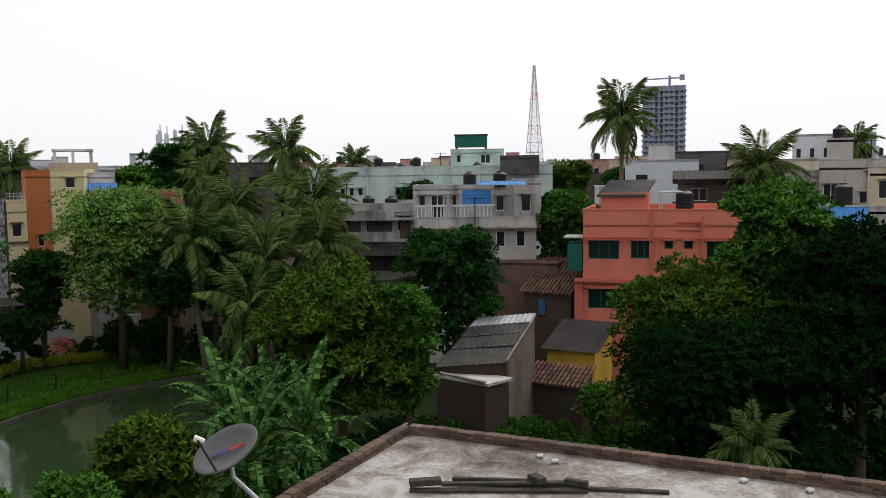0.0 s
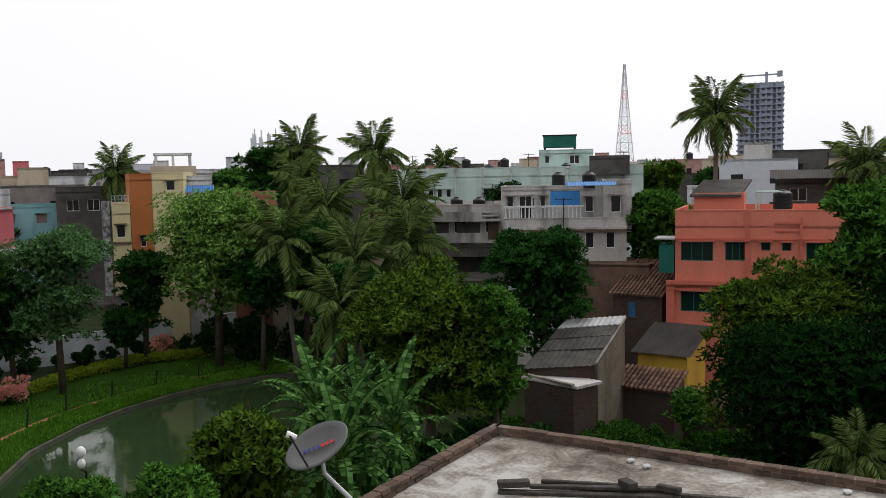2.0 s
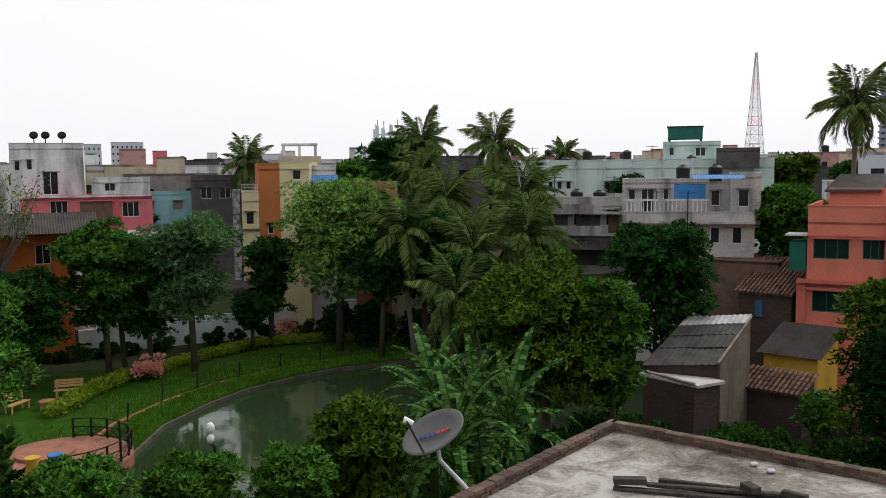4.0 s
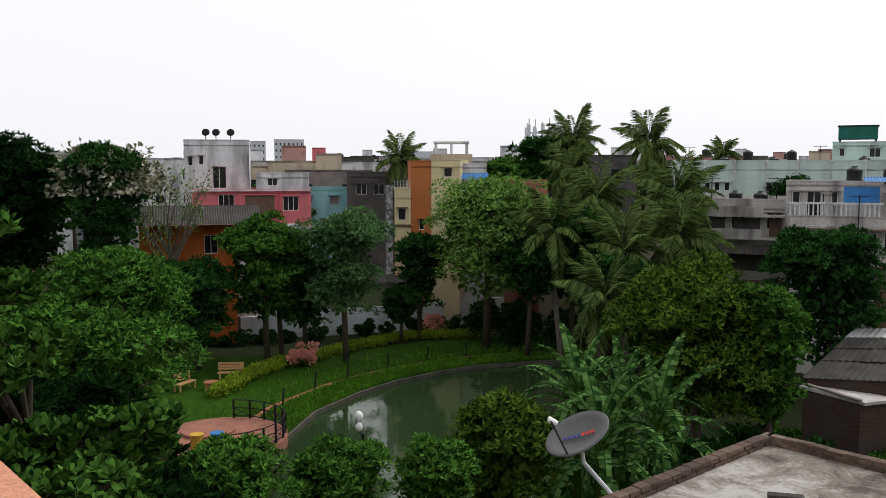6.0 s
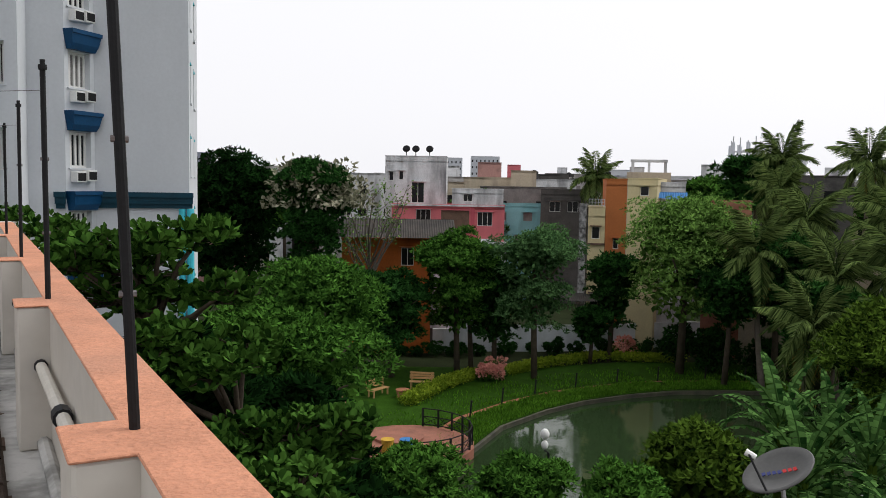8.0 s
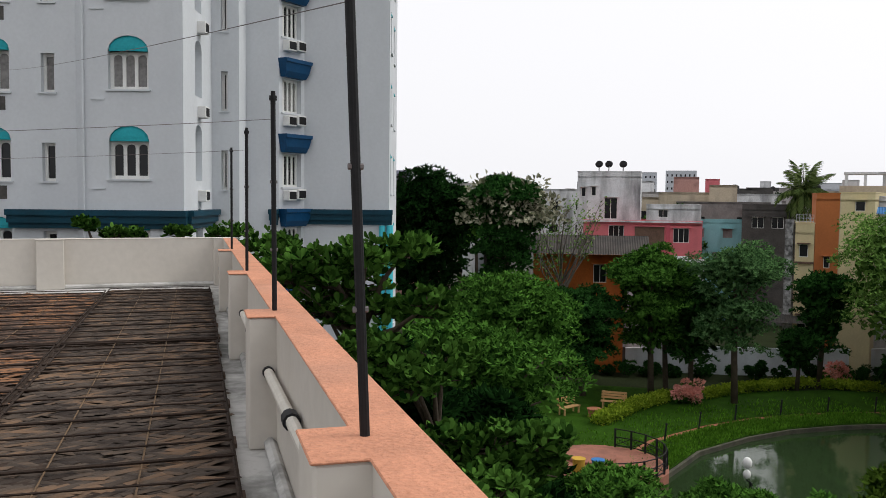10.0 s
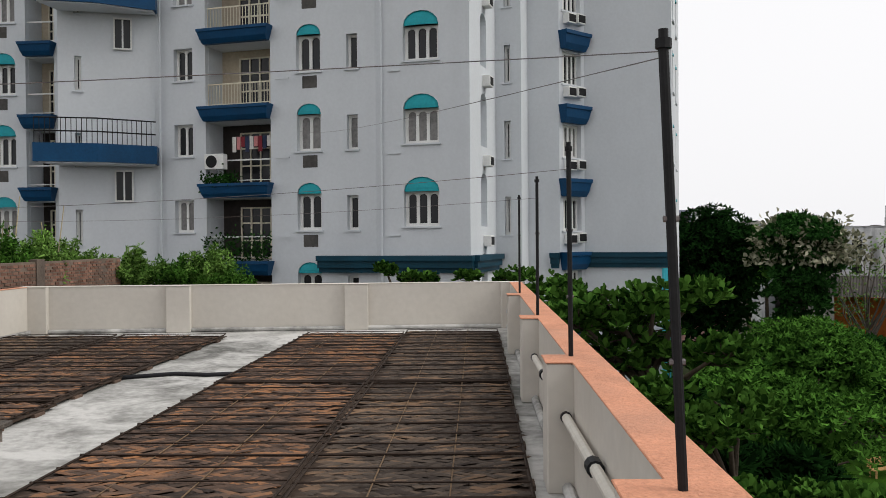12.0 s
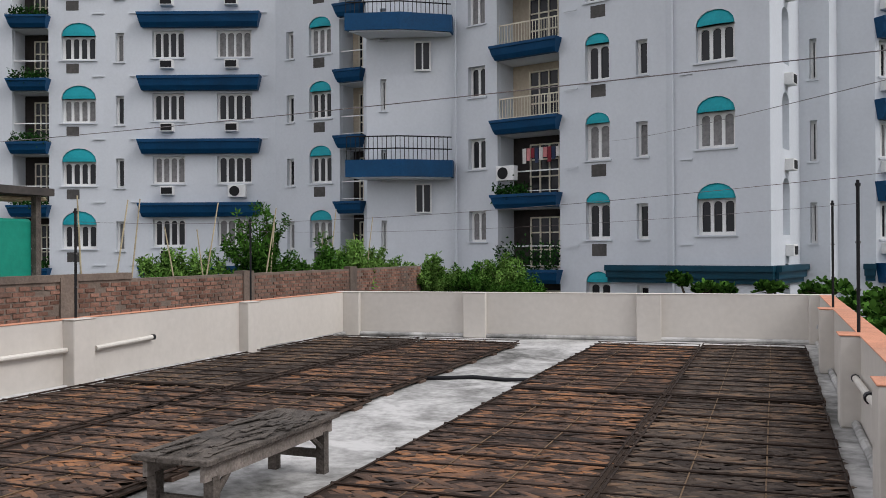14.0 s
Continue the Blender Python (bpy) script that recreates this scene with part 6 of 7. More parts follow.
for x, y, z in ((76.5, 45.0, 13.3), (78.5, 41.0, 13.3), (82.0, 34.0, 13.3), (84.5, 30.0, 13.3), (58.6, 31.5, 10.5), (59.5, 34.0, 10.5), (58.5, 22.5, 12.3), (60.0, 25.5, 12.3)):
    water_tank(x, y, z, 0.5, 0.95)
for x, y, z in ((55.5, 25.5, 9.5), (57.0, 34.5, 10.5), (58.4, 30.2, 10.5), (74.2, 47.5, 13.25), (79.5, 37.0, 13.25), (83.5, 28.5, 13.25), (54.5, 22.8, 9.5), (74.0, 0.5, 13.4), (75.0, -2.0, 13.4), (68.8, 8.0, 12.4)):
    an = thing("aerial", "thin television aerial on a roof", "aerial", "roof aerials", at=(x, y, z))
    part("mast", one_rod((0, 0, -0.1), (0, 0, 2.2), 0.035, seg=5), DARK_METAL, an)
    part("boom", one_rod((0.3, -0.5, 2.1), (-0.3, 0.5, 2.1), 0.025, seg=5), DARK_METAL, an)
    for k in range(4):
        part("element", one_rod((0.2 - 0.13 * k - 0.25, -0.35 + 0.23 * k - 0.15, 2.1), (0.2 - 0.13 * k + 0.25, -0.35 + 0.23 * k + 0.15, 2.1), 0.015, seg=4), DARK_METAL, an)
# overhanging floor slabs on the old houses
for p0, p1, zs_ in (((53.6, 26.9), (56.9, 19.2), (6.9, 9.55)), ((55.6, 35.5), (58.6, 28.6), (5.4,))):
    for z in zs_:
        led = thing("floor_ledge", "stained concrete ledge along the old house", "ledge", "floor ledges", at=(p0[0], p0[1], z))
        m_ = Matrix.Translation((-p0[0], -p0[1], 0)) @ wall_frame(p0, p1)
        ln_ = math.hypot(p1[0] - p0[0], p1[1] - p0[1])
        part("slab", one_box(0, ln_, 0.0, 0.55, 0, 0.14, m=m_), GREY_WALL, led)
        part("drip", one_box(0, ln_, 0.5, 0.56, -0.12, 0.0, m=m_), BROWN_WALL, led)

# yellow and orange flats
house("yellow_flats", "cream-yellow four-storey flats with an orange stair wall", rect((46.96, 54.48), (48.5, 52.7), 7), 13.98, YELLOW,
      [(0, 1.0, 1.7, 12.6, 13.4)], parapet=0.5, lights=2)
house("orange_stair", "orange-brown rendered stair block of the flats", rect((45.58, 55.5), (46.93, 54.52), 5), 13.9, ORANGE, [(0, 0.65, 1.1, 8.2, 9.1)], parapet=0.4)
wing = house("cream_wing", "cream wing of the flats with brown trim", rect((44.5, 56.38), (45.56, 55.53), 6), 11.6, YELLOW, [(0, 0.3, 0.95, 9.0, 10.0), (0, 0.3, 0.95, 6.2, 7.2), (0, 0.3, 0.95, 3.5, 4.5)], parapet=0.7, trim_mat=BROWN_WALL)
mw_ = Matrix.Translation((-44.5, -56.38, 0)) @ wall_frame((44.5, 56.38), (45.56, 55.53))
for z in (3.0, 5.75, 8.5):
    part("floor_band", one_box(-0.05, 1.35, 0.0, 0.16, z, z + 0.16, m=mw_), BROWN_WALL, wing, "dark brown floor band")
for z in (11.75, 12.0, 12.25):
    part("rail", one_box(0.0, 1.3, -0.05, 0.0, z, z + 0.04, m=mw_), GREY_METAL, wing)
for k in range(6):
    part("rail_post", one_box(0.25 * k, 0.25 * k + 0.04, -0.05, 0.0, 11.6, 12.3, m=mw_), GREY_METAL, wing)
house("mosaic_strip", "narrow pillar of black and white mosaic on the flats", rect((44.05, 57.0), (44.48, 56.6), 1), 11.8, MOSAIC, (), parapet=0.1)
house("white_room", "white roof room behind the flats", rect((50.1, 54.5), (51.8, 52.9), 4), 13.7, WHITE_WALL, [(0, 1.2, 1.8, 11.2, 12.2)], parapet=0.3)
awning((49.7, 53.9), (51.4, 52.3), 12.9, "blue tarpaulin awning behind the flats", BLUE_TARP, 0.5, 0.8)
house("terracotta_house", "old house with a terracotta-red roof edge behind the pale tree", rect((50.0, 49.0), (52.4, 46.5), 5), 12.3, TERRACE_TILE, [(0, 0.6, 1.4, 9.8, 10.8), (0, 2.0, 2.8, 9.8, 10.8)], parapet=0.3)
th = thing("tank_house", "open concrete tank frame on a pinkish roof room", "tank house", at=(56.3, 62.4, 0))
mt_ = Matrix.Rotation(radians(-42), 4, "Z")
part("room", one_box(-2.0, 2.0, -1.5, 1.5, 0, 14.7, m=mt_), TAN_WALL, th)
part("slab", one_box(-1.7, 1.7, -1.2, 1.2, 15.7, 15.9, m=mt_), WHITE_WALL, th)
for sx in (-1.5, 0, 1.5):
    for sy in (-1.0, 1.0):
        part("column", one_box(sx - 0.12, sx + 0.12, sy - 0.12, sy + 0.12, 14.7, 15.7, m=mt_), WHITE_WALL, th)

# pink and white houses beyond the park
pink = house("pink_house", "pink and white house with barred windows", rect((39.5, 83.6), (50.0, 77.6), 8), 11.1, PINK_WALL,
      [(0, 2.6, 4.2, 8.4, 10.6), (0, 5.4, 8.2, 8.6, 10.5), (0, 9.2, 10.8, 8.9, 10.4), (0, 9.2, 11.0, 5.0, 6.6)], parapet=0.3, lights=3)
mp_ = Matrix.Translation((-39.5, -83.6, 0)) @ wall_frame((39.5, 83.6), (50.0, 77.6))
for u0, u1, z0, z1, mt, lab in ((0.0, 12.0, 10.95, 11.12, WHITE_WALL, "stained white roof ledge"), (5.2, 8.4, 8.2, 8.36, WHITE_WALL, "stained white sill ledge"), (5.3, 8.3, 8.4, 10.6, BROWN_WALL, "brown balcony grille"), (8.5, 8.9, 7.2, 11.0, PINK_DEEP, "deep pink pilaster"), (0.0, 5.0, 5.6, 8.1, WHITE_WALL, "white lower wall")):
    part("facing", one_box(u0, u1, 0.0, 0.12 if mt is not WHITE_WALL else 0.3, z0, z1, m=mp_), mt, pink, lab)
house("white_annexe", "white ground floor of the pink house", rect((44.2, 80.6), (50.2, 77.2), 1.2), 7.2, WHITE_WALL, [(0, 4.4, 6.3, 4.4, 6.2)], parapet=0.1)
house("white_house", "stained white upper house with black mould streaks", rect((40.0, 86.4), (45.8, 83.0), 6), 16.3, WHITE_WALL, [(0, 2.9, 4.3, 11.2, 13.5), (0, 0.4, 0.9, 13.6, 14.6), (0, 1.5, 2.0, 13.7, 14.7)], parapet=0.5)
house("pale_roof_room", "pale weathered roof parapet of the pink house", rect((45.2, 80.6), (50.0, 77.9), 5), 12.8, WHITE_WALL, [(0, 1.2, 2.2, 11.5, 12.3)], z0=10.8, parapet=0.4)
for dx in (0.0, 0.9, 2.2):
    dd_ = thing("roof_dish", "small dark satellite dish on the white house", "satellite dish", "roof dishes", at=(42.0 + dx, 85.3 - dx * 0.6, 16.37))
    part("mast", one_rod((0, 0, 0), (0, 0, 0.7), 0.05, seg=6), DARK_METAL, dd_)
    part("reflector", one_rod((0, 0, 0.75), (-0.12, -0.18, 0.85), 0.42, 0.3, seg=14), DARK_METAL, dd_)
house("cyan_house", "small turquoise house with sloping roof", rect((52.6, 85.0), (58.4, 81.2), 6), 11.2, CYAN_WALL, [(0, 1.0, 2.0, 9.2, 10.2), (0, 4.0, 5.0, 9.2, 10.2), (0, 3.0, 4.0, 6.4, 7.6)], parapet=0.3)
house("dark_house", "dark unplastered house with balcony", rect((56.5, 80.2), (61.0, 76.6), 6), 12.9, DARK_WALL, [(0, 1.0, 2.2, 10.4, 11.6), (0, 3.0, 4.2, 10.4, 11.6)], parapet=0.5)
house("orange_hut", "low orange hut under a dark tiled roof", rect((25.1, 62.1), (31.4, 59.2), 4), 9.0, HUT_ORANGE, [(0, 4.6, 5.6, 6.9, 8.3)], parapet=0.0)
awning((23.6, 62.9), (33.0, 58.5), 10.5, "dark sheet roof of the orange hut", SHEET_ROOF, 1.3, 2.6)
awning((47.0, 57.0), (41.5, 60.5), 4.8, "dark tin shed roof behind the park wall", SHEET_ROOF, 0.8, -3.5)
house("white_flat", "white rendered low house behind the trees", rect((33.5, 66.0), (39.5, 62.8), 6), 8.2, WHITE_WALL, [(0, 3.0, 4.2, 5.6, 7.0), (0, 4.8, 5.6, 5.6, 7.0)], parapet=0.4)
house("low_grey_house", "low grey house behind the palms", rect((50.5, 45.6), (56.5, 39.0), 6), 8.0, TAN_WALL, [(0, 1.0, 2.0, 5.4, 6.6), (0, 4.0, 5.0, 5.4, 6.6)], parapet=0.3)

# grey houses on the right
house("grey_flats", "grey cement flats with a black water tank", rect((72.0, 1.6), (72.0, -9.0), 8), 14.0, GREY_WALL, [(0, 0.3, 1.4, 10.6, 12.2), (0, 3.2, 3.9, 12.4, 13.2), (0, 2.8, 3.6, 10.2, 11.6)], parapet=0.6)
house("grey_annexe", "grey plaster annexe with a green window", rect((74.0, 5.6), (73.9, 1.5), 6), 13.2, GREY_WALL, [(0, 2.0, 3.2, 11.2, 12.4)], parapet=0.4, pane_mat=PANE_GREEN)
house("tank_room", "grey tank room on the flats", rect((72.1, 1.1), (72.1, -0.7), 2.5), 15.6, GREY_WALL, (), z0=13.3, parapet=0.1)
water_tank(73.0, 0.3, 15.55, 0.45, 0.8)
water_tank(60.0, -0.1, 11.0, 0.55, 1.2)
house("low_house", "low grey house under a blue sheet roof", rect((58.5, 2.2), (58.5, -5.0), 5), 11.0, GREY_WALL, [(0, 0.6, 1.6, 8.8, 10.0)], parapet=0.3)
awning((58.45, 1.1), (58.45, -1.5), 10.95, "bright blue corrugated sheet awning", BLUE_TARP, 0.9, 1.2)
house("tan_flats", "tan flats with balcony ledges", rect((61.0, -1.6), (61.0, -8.0), 6), 13.4, TAN_WALL, [(0, 0.5, 1.0, 11.4, 12.6)], parapet=0.4)
house("dark_shed", "dark sheet-metal workshop behind the salmon house", rect((68.0, 11.5), (69.0, 4.5), 5), 12.6, DARK_WALL, [(0, 1.0, 2.2, 11.0, 12.0), (0, 4.0, 5.2, 11.0, 12.0)], parapet=0.2)
awning((67.5, 11.8), (68.8, 4.0), 13.3, "grey sheet roof of the workshop", SHEET_ROOF, 0.6, 2.0)
house("small_white", "small white gabled room", rect((63.5, 16.5), (64.3, 14.4), 3), 12.2, WHITE_WALL, [(0, 0.5, 1.2, 10.6, 11.6)], parapet=0.1)

# huts in front of the salmon house
def pitched(name, label, p0, p1, depth, z_low, z_high, wall_mat, roof_mat, tiles=False):
    """Small lean-to: front wall p0-p1 low, back high, sloping roof with an overhang."""
    pts = rect(p0, p1, depth)
    h = thing(name, label, "hut", at=(p0[0], p0[1], 0))
    m_ = Matrix.Translation((-p0[0], -p0[1], 0)) @ wall_frame(p0, p1)
    ln = math.hypot(p1[0] - p0[0], p1[1] - p0[1])
    bm_ = bmesh.new()
    vs_ = [bm_.verts.new(m_ @ Vector(p)) for p in ((0, 0, 0), (ln, 0, 0), (ln, -depth, 0), (0, -depth, 0), (0, 0, z_low), (ln, 0, z_low), (ln, -depth, z_high), (0, -depth, z_high))]
    for q in ((0, 1, 5, 4), (1, 2, 6, 5), (2, 3, 7, 6), (3, 0, 4, 7), (4, 5, 6, 7)):
        bm_.faces.new([vs_[i] for i in q])
    part("wall", bm_, wall_mat, h)
    slope = (z_high - z_low) / depth
    bm_ = bmesh.new()
    if tiles:
        rows_, cols_ = max(4, int(depth / 0.3)), max(6, int(ln / 0.22))
        for i in range(rows_):
            for k in range(cols_):
                y = 0.35 - (depth + 0.6) * i / rows_
                u = -0.2 + (ln + 0.4) * k / cols_
                a_ = m_ @ Vector((u + 0.1, y, z_low - slope * y + 0.10))
                b_ = m_ @ Vector((u + 0.1, y - (depth + 0.6) / rows_ * 1.1, z_low - slope * y + slope * (depth + 0.6) / rows_ * 1.1 + 0.07))
                part("tile", one_rod(a_, b_, 0.10, 0.085, seg=6), roof_mat, h)
    else:
        n_ = int(ln / 0.2) + 2
        for k in range(n_):
            u = -0.3 + (ln + 0.6) * k / n_
            du = (ln + 0.6) / n_
            q = lambda uu, yy, dz: bm_.verts.new(m_ @ Vector((uu, yy, z_low - slope * yy + 0.06 + dz)))
            a_, b_, c_ = (q(u, 0.4, 0), q(u, -depth - 0.2, 0)), (q(u + du / 2, 0.4, 0.05), q(u + du / 2, -depth - 0.2, 0.05)), (q(u + du, 0.4, 0), q(u + du, -depth - 0.2, 0))
            bm_.faces.new((a_[0], a_[1], b_[1], b_[0]))
            bm_.faces.new((b_[0], b_[1], c_[1], c_[0]))
    if not tiles:
        bmesh.ops.remove_doubles(bm_, verts=bm_.verts, dist=0.002)
    if tiles:
        bm_.free()
    else:
        part("roof", bm_, roof_mat, h)
    return h


# shed with a steep patched roof, and the lower outhouse in front of it
shed2 = thing("shed", "old shed with a patched grey sheet roof and cream gable", "shed", at=(38.0, 16.0, 0))
fl, fr_, br_, bl = Vector((37.3, 17.5, 4.0)), Vector((38.3, 14.5, 4.25)), Vector((43.4, 14.9, 5.5)), Vector((42.4, 17.7, 5.25))
base_ = Vector((38.0, 16.0, 0))


def roof_patch(u0, u1, v0, v1, lift, mt, label=""):
    """Corrugated sheets over a share of the sloping roof."""
    bm_ = bmesh.new()
    k_ = max(2, int(22 * (u1 - u0)))
    at_ = lambda u, v: (fl.lerp(fr_, u)).lerp(bl.lerp(br_, u), v) - base_
    lo_ = [[bm_.verts.new(at_(u0 + (u1 - u0) * i_ / k_, v) + Vector((0, 0, lift + (0.04 if i_ % 2 else 0)))) for v in (v0, v1)] for i_ in range(k_ + 1)]
    for a_, b_ in zip(lo_, lo_[1:]):
        bm_.faces.new((a_[0], a_[1], b_[1], b_[0]))
    p_ = part("roof_sheet", bm_, mt, shed2, label)
    p_.modifiers.new("thick", "SOLIDIFY").thickness = 0.04


roof_patch(-0.06, 1.05, -0.05, 0.34, 0.02, SHEET_GREY)
roof_patch(-0.04, 0.55, 0.32, 0.6, 0.07, SHEET_GREY)
roof_patch(0.5, 1.06, 0.30, 0.62, 0.10, SHEET_GREY)
roof_patch(-0.03, 1.04, 0.58, 0.86, 0.13, SHEET_GREY)
roof_patch(-0.02, 1.05, 0.82, 1.04, 0.18, PALE_SHEET, "pale newer roof sheet")
for nm_, a_, b_, mt in (("front_wall", fl, fr_, OLD_BRICK_SHADED), ("gable_wall", fr_, br_, CREAM_OLD), ("back_wall", br_, bl, OLD_BRICK_SHADED), ("side_wall", bl, fl, OLD_BRICK_SHADED)):
    bm = bmesh.new()
    bm.faces.new([bm.verts.new(p_ - base_) for p_ in (Vector((a_.x, a_.y, 0)), Vector((b_.x, b_.y, 0)), b_, a_)])
    part(nm_, bm, mt, shed2).modifiers.new("thick", "SOLIDIFY").thickness = -0.15
for v_ in (0.3, 0.62):
    p_ = fr_.lerp(br_, v_) - base_
    part("post", one_box(p_.x - 0.09, p_.x + 0.09, p_.y - 0.12, p_.y - 0.01, 0, p_.z), BROWN_WALL, shed2, "dark timber post")
part("barge_board", one_rod(fr_ - base_ + Vector((-0.2, -0.12, 0.1)), br_ - base_ + Vector((0.2, -0.12, 0.2)), 0.07, seg=4), PALE_WOOD, shed2)
low = thing("outhouse", "low brick outhouse under a thin cracked slab", "outhouse", at=(37.0, 15.8, 0))
part("wall", one_box(-0.75, 1.0, -1.4, 1.45, 0, 3.55, m=Matrix.Rotation(radians(-14), 4, "Z")), OLD_BRICK_SHADED, low)
part("slab", one_box(-0.95, 1.1, -1.6, 1.65, 3.55, 3.68, m=Matrix.Rotation(radians(-14), 4, "Z") @ Matrix.Rotation(radians(3), 4, "Y")), GREY_WALL, low, "thin weathered concrete slab")
part("board", one_box(-0.75, -0.55, -1.5, 1.5, 3.72, 3.82, m=Matrix.Rotation(radians(-20), 4, "Z")), PALE_WOOD, low, "loose boards on the slab")
pitched("tiled_hut", "brick hut with a sloping clay tile roof", (52.2, 18.5), (52.0, 15.3), 4.2, 5.75, 7.3, OLD_BRICK_SHADED, CLAY_TILE, True)
pitched("yellow_hut", "yellow-painted hut under a dark roof", (47.9, 15.5), (47.7, 12.6), 3.2, 3.1, 4.1, HUT_YELLOW, SHEET_ROOF)
pitched("brick_outhouse", "low brick outhouse with clay tiles", (43.1, 15.1), (42.9, 12.0), 1.6, 2.2, 2.7, OLD_BRICK_SHADED, CLAY_TILE, True)
pitched("ruined_wall", "broken brick wall under creepers", (42.5, 11.4), (42.2, 8.0), 0.5, 1.8, 2.2, OLD_BRICK_SHADED, CLAY_TILE, True)
house("flat_annexe", "dark flat-roofed annexe of the hut", rect((53.9, 21.4), (54.5, 16.9), 5), 7.3, BROWN_WALL, (), parapet=0.0)
bd = thing("blue_shutter", "faded blue wooden shutter on the brick hut", "shutter", at=(52.08, 17.2, 4.3))
part("panel", one_box(-0.1, 0.0, -0.22, 0.22, 0, 0.95), FADED_BLUE, bd)
part("frame", one_box(-0.08, 0.02, -0.34, 0.34, -0.06, 0.0), OLD_WOOD, bd)
for x, y, r in ((38.5, 15.5, 1.3), (39.5, 14.0, 1.4), (40.0, 12.5, 1.5), (38.8, 11.0, 1.6), (40.8, 10.0, 1.2), (37.0, 13.0, 1.5), (37.5, 17.5, 1.2), (41.3, 8.6, 1.3), (38.0, 9.0, 1.5)):
    shrub("creeper", "green creeper and undergrowth between the huts", x, y, 0, r * 0.9, 0.55, LEAF_MID, 0.2, 1500, "undergrowth")

for x, y, r, h in ((36.6, 13.7, 0.9, 1.2), (37.6, 13.3, 1.0, 1.0), (38.8, 13.2, 1.0, 0.9), (35.8, 14.6, 0.8, 0.7), (35.2, 16.2, 1.0, 0.9), (35.4, 17.6, 1.1, 1.2)):
    shrub("creeper", "dark creeper growing against the shed walls", x, y, 0, r, h, LEAF_MID, 0.18, 1500, "undergrowth")

# ---- far skyline ----
def block(name, label, x, y, w, d, h, mt, rows=0, cols=0, yaw=0.0):
    """Far building: body with real window recesses in rows."""
    a = math.atan2(y, x)
    tx, ty = math.sin(a), -math.cos(a)
    p0, p1 = (x - tx * w / 2, y - ty * w / 2), (x + tx * w / 2, y + ty * w / 2)
    ops = [(0, w * (c + 0.3) / cols, w * (c + 0.62) / cols, h - 0.6 - (r + 0.7) * 3.1, h - 0.6 - (r + 0.35) * 3.1) for r in range(rows) for c in range(cols)]
    hh = thing(name, label, "building", "far buildings", at=(x, y, 0))
    bm_ = bmesh.new()
    pts = rect(p0, p1, d)
    for i in range(4):
        facade(bm_, pts[i], pts[(i + 1) % 4], 0, h, [o[1:] for o in ops] if i == 0 else (), 0.4)
    prism(bm_, pts, h - 0.3, h)
    bmesh.ops.transform(bm_, matrix=Matrix.Translation((-x, -y, 0)), verts=bm_.verts)
    part("wall", bm_, mt, hh)
    if rows:
        m_ = Matrix.Translation((-x, -y, 0)) @ wall_frame(p0, p1)
        for o in ops:
            part("window", one_box(o[1], o[2], -0.42, -0.38, o[3], o[4], m=m_), PANE, hh)
    return hh


# unfinished high-rise with crane
hr = thing("highrise", "unfinished blue-grey concrete high-rise under construction", "building", at=(491, 91, 0))
for k in range(20):
    z = k * 3.0
    part("slab", one_box(-9, 9, -12, 12, z, z + 0.5, m=Matrix.Rotation(radians(10), 4, "Z")), FAR_GREY, hr)
    bm = bmesh.new()
    for j in range(9):
        box(bm, -8.5, -7.2, -11.5 + 2.7 * j, -10.4 + 2.7 * j, z + 0.5, z + 3.0, Matrix.Rotation(radians(10), 4, "Z"))
    box(bm, -6.5, 8, -11, 11, z + 0.5, z + 3.0, Matrix.Rotation(radians(10), 4, "Z"))
    for j in (0, 2, 3, 6, 7):
        box(bm, -8.3, -7.6, -11.5 + 2.7 * j, -8.9 + 2.7 * j, z + 0.5, z + 1.8, Matrix.Rotation(radians(10), 4, "Z"))
    part("storey", bm, FAR_GREY, hr)
cr = thing("tower_crane", "tower crane on the unfinished high-rise", "crane", at=(491, 88, 60))
part("mast", one_box(-0.6, 0.6, -0.6, 0.6, 0, 6), FAR_GREY, cr)
part("jib", one_box(-0.5, 0.5, -6, 15, 4.2, 4.9), FAR_GREY, cr)
part("counterweight", one_box(-0.9, 0.9, -8, -5.5, 3.2, 6.2), FAR_GREY, cr)

# lattice mast
lm = thing("lattice_mast", "tall red and white lattice radio mast", "radio mast", at=(377, 128, 0))
H_ = 62
lev = [H_ * k / 16 for k in range(17)]
wid = lambda z: 4.3 * (1 - z / H_) ** 1.1 + 0.35
for s in ((1, 1), (1, -1), (-1, 1), (-1, -1)):
    bm = bmesh.new()
    tube(bm, [(s[0] * wid(z), s[1] * wid(z), z) for z in lev], [0.16] * 17, 4)
    part("leg", bm, FAR_PALE, lm)
for i in range(16):
    bm = bmesh.new()
    a, b = wid(lev[i]), wid(lev[i + 1])
    for s in range(4):
        c = [(1, 1), (-1, 1), (-1, -1), (1, -1)]
        p, q = c[s], c[(s + 1) % 4]
        rod(bm, (p[0] * a, p[1] * a, lev[i]), (q[0] * b, q[1] * b, lev[i + 1]), 0.09, seg=4)
        rod(bm, (q[0] * a, q[1] * a, lev[i]), (p[0] * b, p[1] * b, lev[i + 1]), 0.09, seg=4)
        rod(bm, (p[0] * a, p[1] * a, lev[i]), (q[0] * a, q[1] * a, lev[i]), 0.09, seg=4)
    part("bracing", bm, FAR_PALE if i % 4 else PINK_WALL, lm)

